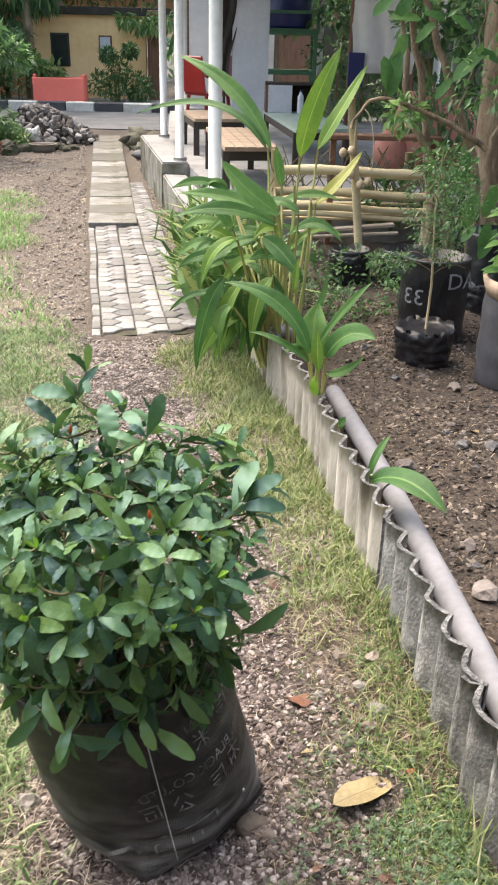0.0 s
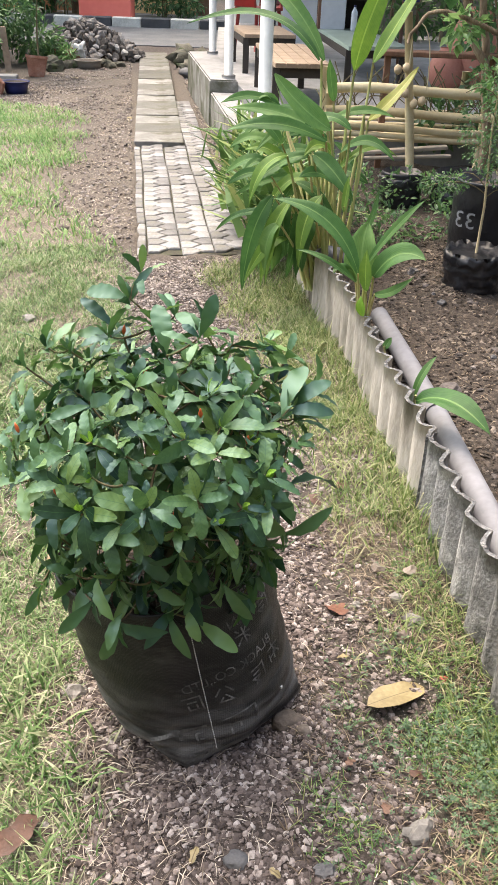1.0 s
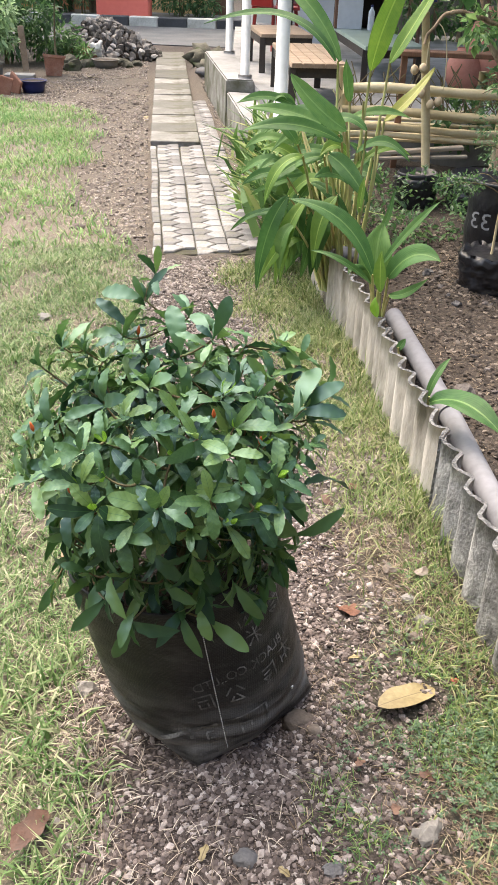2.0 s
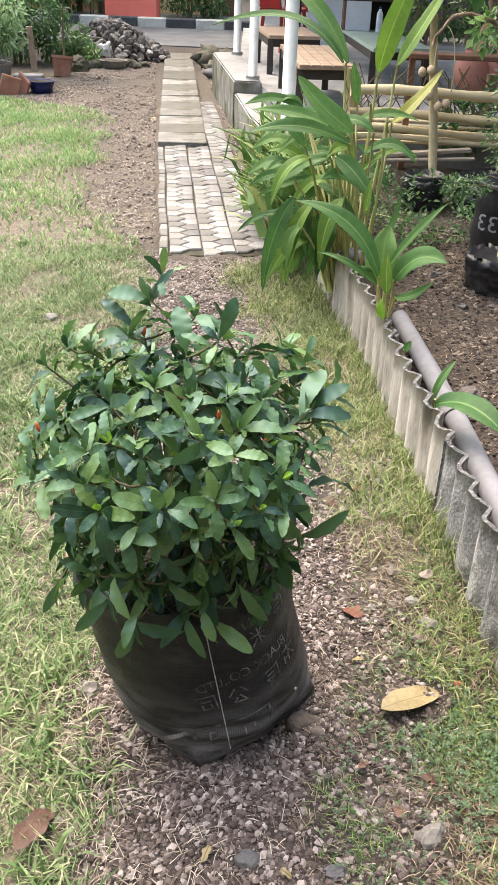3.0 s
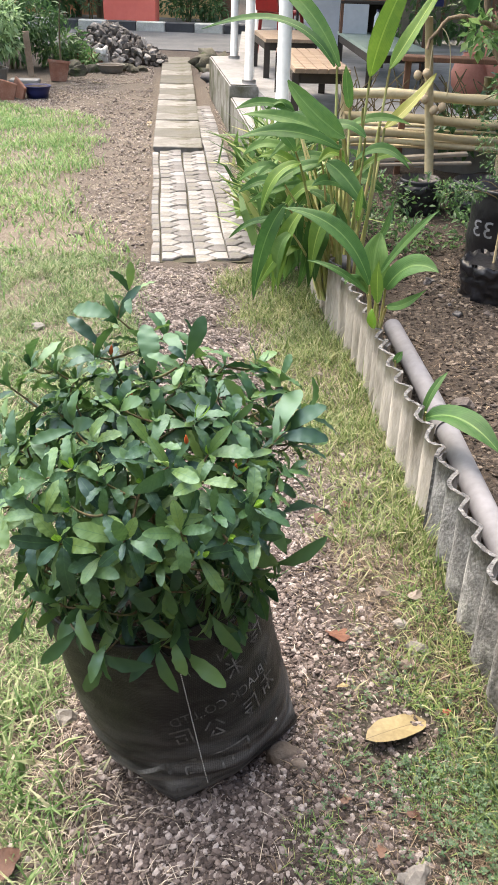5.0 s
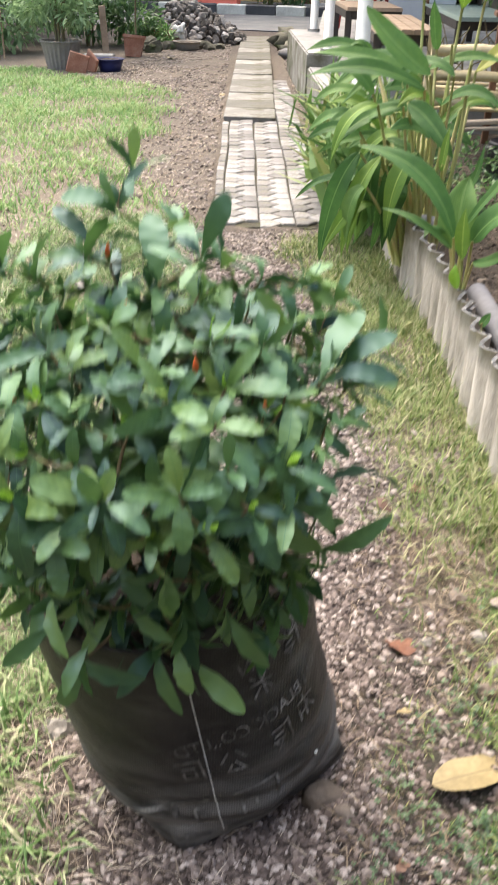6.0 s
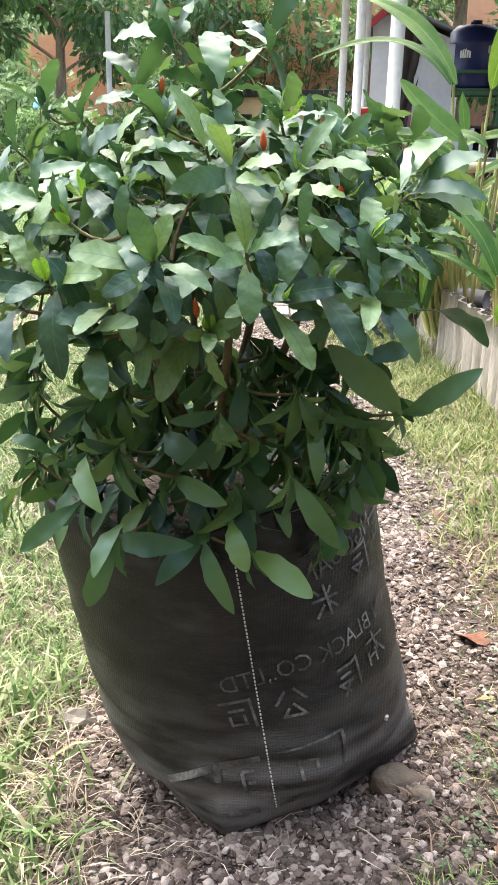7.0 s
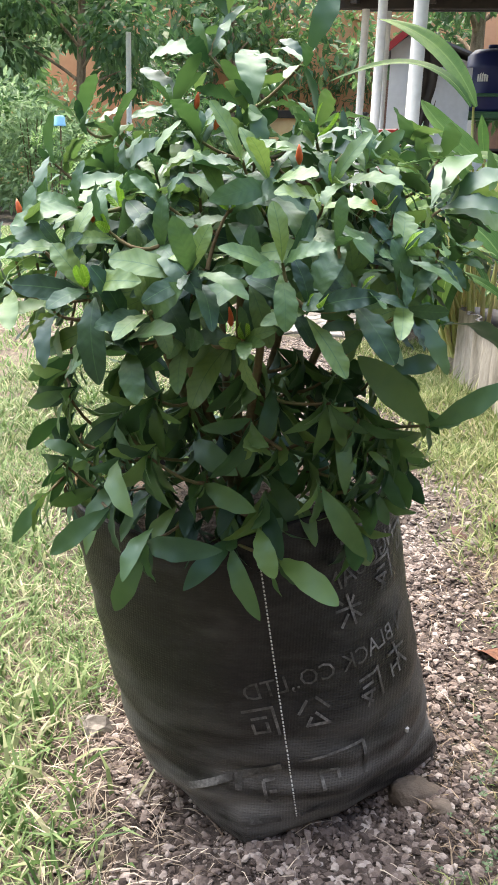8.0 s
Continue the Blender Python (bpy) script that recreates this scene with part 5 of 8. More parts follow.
forms = []
for k in range(8):
    forms.append(wavy_leaf(0.325 + 0.05 * math.sin(k * 1.7), 0.62 + 0.04 * math.cos(k), (0.05, 0.16, 0.24, -0.06, 0.30, 0.10, 0.20, -0.12)[k],
                           0.012 + 0.006 * (k % 3), 3.6 + 0.7 * (k % 3), k * 1.3, blunt=0.62, fold=0.10 + 0.10 * (k % 4) / 3))
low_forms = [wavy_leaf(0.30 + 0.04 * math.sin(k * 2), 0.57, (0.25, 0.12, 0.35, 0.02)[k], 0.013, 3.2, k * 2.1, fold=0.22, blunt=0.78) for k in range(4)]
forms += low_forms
# low forms take the green with the crown's shade put into it
form_mesh = [smooth(as_mesh("leaf", f, SHRUB_LEAF if k < 8 else SHADED_LOW_LEAF)) for k, f in enumerate(forms)]
yellow_mesh = smooth(as_mesh("leaf", forms[9], SHRUB_YELLOW))
young_mesh = smooth(as_mesh("leaf", wavy_leaf(0.30, 0.58, -0.1, 0.015, 1.5, 1.0, fold=0.35), SHRUB_YOUNG))
nodes = [limb_pts[i] for i in range(len(limb_pts))]
order = sorted(range(len(rosettes)), key=lambda i: np.linalg.norm(rosettes[i][0] - CEN + np.array([0, 0, 0.08])))
for i in order:
    p = rosettes[i][0]
    A = np.array(nodes)
    d = np.linalg.norm(A - p, axis=1) + 1.2 * np.maximum(0, A[:, 2] - p[2] + 0.01)
    a = A[np.argmin(d)]
    mid = (a + p) / 2 + np.array([0, 0, -0.008]) + rng.normal(scale=0.006, size=3)
    part("twig", tube(curve3(a, mid, p, 6), np.linspace(0.0023, 0.0014, 6), 5), BARK_THIN, shrub, soft=True)
    nodes += [p, mid]

# leaves: foot, direction, face, length, kind (0 upper, 1 fresh, 2 lower, 3 yellowing)
leaves = []
for ri, (p, tier) in enumerate(rosettes):
    low = tier == "low"
    axis = (p - CEN) / np.array([0.225, 0.205, 0.20])
    axis = axis / (np.linalg.norm(axis) + 1e-6) + np.array([0, 0, 0.85 if not low else 0.25])
    axis /= np.linalg.norm(axis)
    cnt = int(rng.integers(3, 5)) if ri < heroes else int(rng.integers(6, 9))
    ref = np.cross(axis, [0.3, 0.5, 0.8])
    ref /= np.linalg.norm(ref)
    ref2 = np.cross(axis, ref)
    for k in range(cnt):
        a = 2.4 * k + rng.normal(scale=0.3)
        inner = k / cnt
        spread = radians((80 - 42 * inner + rng.normal(scale=13)) if not low else rng.uniform(35, 80))
        side = ref * math.cos(a) + ref2 * math.sin(a)
        d = axis * math.cos(spread) + side * math.sin(spread)
        d += np.array([0, 0, rng.uniform(-1.3, -0.3) if low else rng.uniform(-0.35, 0.05) * (1.2 - inner)])
        up = axis * math.sin(spread) - side * math.cos(spread) + (np.array([0.9 * (p[0] - CEN[0]) / 0.2, 0.9 * (p[1] - CEN[1] - 0.05) / 0.2, 0.1]) if low else 0) + rng.normal(scale=0.38, size=3)
        L = rng.uniform(0.040, 0.080) * (1.0 - 0.25 * inner) * (0.85 if ri < heroes else 1.0)
        leaves.append((p - axis * 0.016 * (1 - inner), d, up, L, (3 if (ri * 7 + k) % 41 == 0 else 2) if low else 0))
    if rng.random() < 0.45 and not low:
        for k in range(2):
            leaves.append((p, axis + rng.normal(scale=0.25, size=3), ref * (1 - 2 * k) + rng.normal(scale=0.2, size=3), rng.uniform(0.018, 0.032), 1))
# leaves that can be made out singly, in the place's own space: foot, tip, kind (3: lower, spread level)
CROWN_LEAVES = [
    (-0.265, 1.288, 0.871, -0.337, 1.304, 0.878, 0), (-0.265, 1.288, 0.871, -0.281, 1.283, 0.907, 1), (-0.262, 1.288, 0.875, -0.228, 1.298, 0.919, 0), (-0.247, 1.297, 0.913, -0.245, 1.302, 0.957, 0),
    (-0.290, 1.284, 0.818, -0.350, 1.312, 0.850, 0), (-0.276, 1.283, 0.806, -0.350, 1.290, 0.800, 0), (-0.140, 1.175, 0.856, -0.118, 1.190, 0.917, 0), (-0.140, 1.175, 0.856, -0.164, 1.177, 0.876, 1),
    (-0.194, 1.200, 0.813, -0.214, 1.250, 0.877, 0), (-0.180, 1.215, 0.766, -0.101, 1.169, 0.791, 0), (-0.140, 1.172, 0.850, -0.152, 1.135, 0.838, 0), (-0.142, 1.180, 0.852, -0.180, 1.230, 0.880, 0)]
SIDE_LEAVES = [
    (-0.010, 1.180, 0.723, 0.023, 1.260, 0.778, 0), (0.005, 1.217, 0.724, 0.058, 1.229, 0.772, 0), (0.000, 1.200, 0.722, 0.070, 1.205, 0.735, 0), (0.000, 1.215, 0.716, 0.076, 1.250, 0.703, 0),
    (-0.030, 1.160, 0.705, -0.070, 1.185, 0.760, 0), (-0.234, 1.012, 0.689, -0.195, 0.962, 0.672, 0), (-0.265, 1.003, 0.603, -0.320, 0.991, 0.582, 0), (-0.265, 1.003, 0.603, -0.203, 0.958, 0.622, 0),
    (-0.262, 1.003, 0.608, -0.276, 0.968, 0.671, 0), (0.010, 1.168, 0.505, 0.078, 1.158, 0.553, 2), (0.010, 1.168, 0.505, -0.062, 1.124, 0.579, 2), (-0.040, 1.160, 0.560, 0.016, 1.192, 0.572, 2),
    (0.009, 1.154, 0.613, 0.089, 1.226, 0.583, 3)]
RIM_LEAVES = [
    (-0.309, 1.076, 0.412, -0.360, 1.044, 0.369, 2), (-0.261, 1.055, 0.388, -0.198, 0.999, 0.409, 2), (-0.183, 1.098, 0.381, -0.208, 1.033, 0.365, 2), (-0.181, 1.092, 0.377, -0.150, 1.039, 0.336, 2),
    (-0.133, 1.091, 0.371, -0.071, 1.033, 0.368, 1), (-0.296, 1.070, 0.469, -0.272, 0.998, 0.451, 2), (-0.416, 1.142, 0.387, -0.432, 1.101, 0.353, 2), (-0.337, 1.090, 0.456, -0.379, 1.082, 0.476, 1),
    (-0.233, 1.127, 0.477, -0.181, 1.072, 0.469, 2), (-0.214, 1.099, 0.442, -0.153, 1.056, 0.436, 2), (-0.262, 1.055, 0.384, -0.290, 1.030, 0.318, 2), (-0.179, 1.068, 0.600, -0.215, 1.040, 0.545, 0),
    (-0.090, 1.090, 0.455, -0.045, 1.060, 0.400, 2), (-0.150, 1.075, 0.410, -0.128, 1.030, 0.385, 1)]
for x0, y0, z0, x1, y1, z1, kind in CROWN_LEAVES + SIDE_LEAVES + RIM_LEAVES:
    b, t = np.array([x0, y0, z0]) - S0, np.array([x1, y1, z1]) - S0
    if kind == 2:
        face = np.array([0.25 * math.sin(x0 * 70), -0.9, 0.25])
    elif kind == 3:
        face, kind = np.array([-0.1, 0.15, 1.0]), 2
    else:
        face = np.array([0.35 * math.sin(x0 * 70 + z1 * 40), -0.55, 0.75])
    leaves.append((b, t - b, face, float(np.linalg.norm(t - b)) * 1.05, kind))
# more leaves hanging out over the rim all along the front
for k in range(34):
    a = radians(-172 + 118 * k / 33)
    b = np.array(bag_point(a, 0.375, -0.030 - 0.025 * (k % 3))) + np.array([0, 0, 0.020 + 0.035 * ((k * 5) % 4) / 3])
    out = np.array([math.cos(a + 0.5 * math.sin(k * 2.3)), math.sin(a + 0.5 * math.sin(k * 2.3)), -0.55 - 0.5 * ((k * 3) % 5) / 4])
    leaves.append((b, out, np.array([0.6 * math.cos(a), 0.6 * math.sin(a), 0.75]) + rng.normal(scale=0.25, size=3), rng.uniform(0.052, 0.080), 1 if k % 9 == 4 else 2))
eye = np.array([-0.05 - SX, 0.35 - SY, 1.0])
leaves.sort(key=lambda q: np.linalg.norm(q[0] - eye))
fr = frames_from(np.array([q[1] for q in leaves]), np.array([q[2] for q in leaves]))
for i, (p, d, up, L, young) in enumerate(leaves[:300]):
    m = Matrix.Translation(p) @ Matrix(fr[i].tolist()).to_4x4() @ Matrix.Scale(L, 4)
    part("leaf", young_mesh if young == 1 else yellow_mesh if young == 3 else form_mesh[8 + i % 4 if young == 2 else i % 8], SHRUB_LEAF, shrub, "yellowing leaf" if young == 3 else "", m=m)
vs, fs, off = [], [], 0
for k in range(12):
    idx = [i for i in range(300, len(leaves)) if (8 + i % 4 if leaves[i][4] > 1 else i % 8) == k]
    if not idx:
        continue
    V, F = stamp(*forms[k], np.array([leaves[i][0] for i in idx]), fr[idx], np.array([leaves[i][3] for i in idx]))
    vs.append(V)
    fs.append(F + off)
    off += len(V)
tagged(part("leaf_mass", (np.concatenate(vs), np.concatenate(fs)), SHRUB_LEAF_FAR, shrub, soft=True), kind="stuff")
bud_mesh = smooth(as_mesh("bud", lathe([(0.0012, 0), (0.0030, 0.004), (0.0034, 0.008), (0.0020, 0.014), (0.0005, 0.018)], 10), BUD))
for bx, by, bz in [(-0.275, 1.272, 0.815), (-0.059, 1.095, 0.722), (-0.178, 1.050, 0.617), (-0.345, 1.05, 0.64), (-0.375, 1.07, 0.63), (-0.33, 1.10, 0.70), (-0.225, 1.16, 0.79),
                   (-0.42, 1.13, 0.70), (-0.165, 1.05, 0.60), (-0.13, 1.10, 0.76)]:
    part("bud", bud_mesh, BUD, shrub, m=Matrix.Translation((bx - SX, by - SY, bz)) @ pose(0, 0, 0, 20 * math.sin(bx * 90), 18 * math.cos(by * 70), 0))


# ---- ginger and turmeric plants along the fence ----
G_MAT = {"G": GINGER, "Y": GINGER_YOUNG, "Y2": GINGER_YOUNG, "O": GINGER_OLD, "P": SHRUB_YOUNG}
G_LABEL = {"G": "", "Y": "fresh yellow-green blade", "Y2": "fresh yellow-green blade", "O": "yellowing blade", "P": "pale new blade"}


def long_leaf(plant, a, b, c, width, kind, n=14):
    """A long blade arching from a over b to c, folded along its rib, with ribbed sides."""
    at = Vector(plant.location)
    P = curve3(a, b, c, n) - np.array(at)
    T = np.gradient(P, axis=0)
    T /= np.linalg.norm(T, axis=1)[:, None] + 1e-9
    k = math.sin(a[0] * 61 + c[2] * 37)
    S = np.cross(T, np.array([-0.1 + 0.45 * k, -0.7, 0.72]))
    S[np.linalg.norm(S, axis=1) < 0.2] += np.array([0.3, 0, 0])
    S /= np.linalg.norm(S, axis=1)[:, None] + 1e-9
    U = np.cross(S, T)
    V, F = [], []
    cols = (-1, -0.66, -0.33, 0, 0.33, 0.66, 1)
    for i in range(n):
        s = i / (n - 1)
        w = 0.39 * width * max(0.03, (math.sin(math.pi * min(1, s ** 0.8 * 0.97 + 0.03)) ** 0.75))
        for k in cols:
            rib = 0.012 * width * math.cos(k * 9.42)
            wav = 0.05 * width * math.sin(s * 9 + k * 2 + width * 90) * abs(k)
            p = P[i] + S[i] * w * k + U[i] * (0.28 * w * abs(k) + rib + wav)
            V.append(tuple(p))
    m = len(cols)
    for i in range(n - 1):
        for j in range(m - 1):
            F.append([i * m + j, i * m + j + 1, (i + 1) * m + j + 1, (i + 1) * m + j])
    me = as_mesh("leaf", (V, F), G_MAT[kind])
    side = me.color_attributes.new("side", "FLOAT_COLOR", "POINT")
    side.data.foreach_set("color", [q for i in range(n) for k in cols for q in (0.5 + 0.5 * k, i / (n - 1), 0.0, 1.0)])
    return part("leaf", me, G_MAT[kind], plant, G_LABEL[kind], soft=True)


def stalk(plant, foot, top, r=0.006, bend=0.03):
    at = np.array(plant.location)
    foot, top = np.array(foot, float) - at, np.array(top, float) - at
    mid = (foot + top) / 2 + np.array([bend, 0.0, 0.02])
    part("stem", tube(curve3(foot, mid, top, 8), np.linspace(r * 1.5, r * 0.7, 8), 7), STEM, plant, soft=True)


tall_ginger = thing("ginger_plant", "tall leafy ginger clump with arching green blades", "plant", "ginger plants", (0.16, 3.62, 0.10))
long_leaf(tall_ginger, (0.22, 3.70, 0.97), (0.24, 3.65, 1.16), (0.36, 3.70, 1.38), 0.115, "Y")
long_leaf(tall_ginger, (0.30, 3.80, 0.99), (0.38, 3.80, 1.13), (0.49, 3.90, 1.31), 0.085, "Y2")
long_leaf(tall_ginger, (0.08, 3.80, 0.99), (-0.08, 3.85, 1.25), (-0.49, 4.07, 1.09), 0.060, "G")
long_leaf(tall_ginger, (0.10, 3.80, 0.99), (-0.03, 3.90, 1.26), (-0.31, 4.10, 1.33), 0.085, "G")
long_leaf(tall_ginger, (0.13, 3.40, 0.79), (-0.00, 3.35, 0.87), (-0.09, 3.40, 0.98), 0.115, "G")
long_leaf(tall_ginger, (0.12, 3.50, 0.73), (-0.08, 3.40, 0.85), (-0.28, 3.45, 0.76), 0.081, "G")
long_leaf(tall_ginger, (0.11, 3.60, 0.74), (-0.08, 3.60, 0.85), (-0.28, 3.70, 0.81), 0.071, "G")
long_leaf(tall_ginger, (-0.03, 3.40, 0.69), (-0.14, 3.35, 0.69), (-0.17, 3.35, 0.50), 0.072, "Y2")
long_leaf(tall_ginger, (0.07, 3.40, 0.70), (0.15, 3.35, 0.67), (0.23, 3.30, 0.55), 0.090, "G")
long_leaf(tall_ginger, (-0.04, 3.50, 0.52), (-0.08, 3.50, 0.42), (-0.07, 3.55, 0.20), 0.081, "G")
long_leaf(tall_ginger, (0.03, 3.45, 0.49), (0.03, 3.45, 0.36), (-0.01, 3.50, 0.17), 0.075, "G")
long_leaf(tall_ginger, (-0.13, 3.70, 0.61), (-0.21, 3.70, 0.63), (-0.30, 3.80, 0.52), 0.064, "G")
long_leaf(tall_ginger, (0.20, 3.30, 0.51), (0.20, 3.30, 0.57), (0.21, 3.30, 0.65), 0.040, "Y")
long_leaf(tall_ginger, (0.31, 3.90, 0.75), (0.41, 3.90, 0.83), (0.51, 4.00, 0.96), 0.078, "O")
long_leaf(tall_ginger, (0.16, 4.00, 0.81), (0.14, 4.00, 0.88), (0.13, 4.00, 0.98), 0.069, "G")
long_leaf(tall_ginger, (0.02, 3.60, 0.54), (-0.03, 3.60, 0.52), (-0.10, 3.60, 0.32), 0.073, "G")
long_leaf(tall_ginger, (-0.08, 3.80, 0.66), (-0.20, 3.80, 0.72), (-0.28, 3.80, 0.63), 0.061, "G")
long_leaf(tall_ginger, (0.17, 3.50, 0.57), (0.08, 3.40, 0.66), (0.02, 3.35, 0.62), 0.068, "G")
long_leaf(tall_ginger, (0.27, 3.30, 0.42), (0.32, 3.30, 0.48), (0.33, 3.35, 0.59), 0.031, "G")
gr = np.random.default_rng(9)
for k in range(40):
    b = np.array([gr.uniform(-0.10, 0.22), gr.uniform(3.42, 4.1), gr.uniform(0.28, 0.80)])
    side = -1 if gr.random() < 0.72 else 1
    e = b + np.array([side * gr.uniform(0.12, 0.30), gr.uniform(-0.15, 0.12), gr.uniform(-0.28, 0.10)])
    long_leaf(tall_ginger, b, (b + e) / 2 + np.array([0, 0, gr.uniform(0.05, 0.14)]), e, gr.uniform(0.045, 0.085), "Y2" if k % 6 == 0 else "G")
    stalk(tall_ginger, (0.14 + 0.06 * math.sin(k), 3.62 + 0.05 * math.cos(k), 0.10), tuple(b), 0.0055, 0.02)
for k in range(12):
    b = np.array([gr.uniform(-0.10, 0.12), gr.uniform(3.38, 3.62), gr.uniform(0.38, 0.54)])
    e = np.array([b[0] - gr.uniform(0.0, 0.12), b[1] - gr.uniform(0.0, 0.06), gr.uniform(0.15, 0.28)])
    long_leaf(tall_ginger, b, (b + e) / 2 + np.array([-0.04, -0.03, 0.08]), e, gr.uniform(0.07, 0.10), "Y2" if k % 5 == 0 else "G")
    stalk(tall_ginger, (0.12 + 0.05 * math.sin(k * 2), 3.60 + 0.05 * math.cos(k * 2), 0.10), tuple(b), 0.0055, 0.02)
for foot, top in [((0.10, 3.62, 0.10), (0.09, 3.80, 0.99)), ((0.13, 3.60, 0.10), (0.22, 3.70, 0.97)), ((0.18, 3.62, 0.10), (0.30, 3.80, 0.99)), ((0.20, 3.55, 0.10), (0.13, 3.40, 0.79)),
                  ((0.15, 3.58, 0.10), (0.12, 3.50, 0.73)), ((0.12, 3.66, 0.10), (0.11, 3.60, 0.74)), ((0.09, 3.60, 0.10), (-0.03, 3.40, 0.69)), ((0.16, 3.55, 0.10), (0.07, 3.40, 0.70)),
                  ((0.08, 3.64, 0.10), (-0.04, 3.50, 0.52)), ((0.11, 3.57, 0.10), (0.03, 3.45, 0.49)), ((0.07, 3.68, 0.10), (-0.13, 3.70, 0.61)), ((0.20, 3.50, 0.10), (0.20, 3.30, 0.53)),
                  ((0.21, 3.68, 0.10), (0.31, 3.90, 0.75)), ((0.15, 3.70, 0.10), (0.16, 4.00, 0.81)), ((0.22, 3.60, 0.10), (0.27, 3.62, 0.80)), ((0.19, 3.66, 0.10), (0.20, 3.66, 0.86))]:
    stalk(tall_ginger, foot, top, 0.0065, 0.02)
# thin grassy blades in the clump behind it
rng = np.random.default_rng(4)
n = 760
P = np.stack([rng.uniform(-0.42, 0.10, n), rng.uniform(4.0, 5.6, n), rng.uniform(0.08, 0.34, n)], 1)
P[:, 0] = np.interp(P[:, 1], [4.0, 5.9], [0.0, -0.28]) + rng.normal(scale=0.10, size=n)
d = np.stack([rng.normal(scale=0.7, size=n) - 0.25, rng.normal(scale=0.6, size=n) - 0.2, rng.uniform(0.3, 1.2, n)], 1)
V, F = stamp(*BLADE, P, frames_from(d, np.array([0, 0, 1.0]) + rng.normal(scale=0.3, size=(n, 3))), np.stack([rng.uniform(0.15, 0.42, n), rng.uniform(0.018, 0.050, n), rng.uniform(0.15, 0.5, n)], 1))
single("grass", (V, F), STRAP, "coarse green grass clump beside the terrace curb", "grass", kind="stuff")

low_ginger = thing("ginger_plant", "low ginger plant with broad ribbed leaves behind the fence", "plant", "ginger plants", (0.27, 2.86, 0.12))
long_leaf(low_ginger, (0.23, 2.78, 0.44), (0.15, 2.80, 0.66), (-0.07, 2.85, 0.66), 0.085, "G")
long_leaf(low_ginger, (0.28, 2.75, 0.44), (0.34, 2.70, 0.58), (0.42, 2.60, 0.55), 0.105, "G")
long_leaf(low_ginger, (0.26, 2.80, 0.47), (0.33, 2.75, 0.62), (0.42, 2.75, 0.70), 0.041, "G")
long_leaf(low_ginger, (0.26, 2.85, 0.38), (0.23, 2.85, 0.49), (0.26, 2.90, 0.58), 0.15, "G")
long_leaf(low_ginger, (0.26, 2.75, 0.39), (0.25, 2.75, 0.46), (0.25, 2.75, 0.53), 0.057, "Y")
long_leaf(low_ginger, (0.29, 2.75, 0.38), (0.34, 2.70, 0.39), (0.40, 2.65, 0.48), 0.045, "G")
long_leaf(low_ginger, (0.25, 2.70, 0.32), (0.24, 2.68, 0.35), (0.24, 2.70, 0.39), 0.045, "P")
long_leaf(low_ginger, (0.23, 2.80, 0.40), (0.12, 2.80, 0.50), (0.02, 2.85, 0.49), 0.033, "G")
long_leaf(low_ginger, (0.23, 2.85, 0.39), (0.17, 2.85, 0.47), (0.15, 2.80, 0.43), 0.043, "G")
for i, top in enumerate([(0.23, 2.78, 0.44), (0.28, 2.75, 0.44), (0.26, 2.80, 0.47), (0.26, 2.85, 0.38), (0.26, 2.75, 0.39), (0.29, 2.75, 0.38), (0.23, 2.80, 0.40), (0.23, 2.85, 0.39)]):
    stalk(low_ginger, (0.27 + 0.012 * math.sin(i * 2), 2.86 + 0.012 * math.cos(i * 2), 0.12), top, 0.0055, 0.0)
sprout = thing("ginger_plant", "young ginger sprout beside the pipe", "plant", "ginger plants", (0.385, 2.26, 0.12))
long_leaf(sprout, (0.38, 2.25, 0.25), (0.39, 2.25, 0.33), (0.44, 2.30, 0.36), 0.033, "G")
long_leaf(sprout, (0.38, 2.20, 0.26), (0.45, 2.08, 0.37), (0.545, 1.97, 0.285), 0.105, "G")
long_leaf(sprout, (0.31, 2.50, 0.29), (0.32, 2.50, 0.31), (0.33, 2.50, 0.33), 0.032, "G")
stalk(sprout, (0.385, 2.26, 0.12), (0.38, 2.22, 0.27), 0.005, 0.0)
stalk(sprout, (0.33, 2.48, 0.12), (0.31, 2.50, 0.30), 0.004, 0.0)


# ---- raised bed: bags, saplings, bamboo rack ----
rng = np.random.default_rng(11)


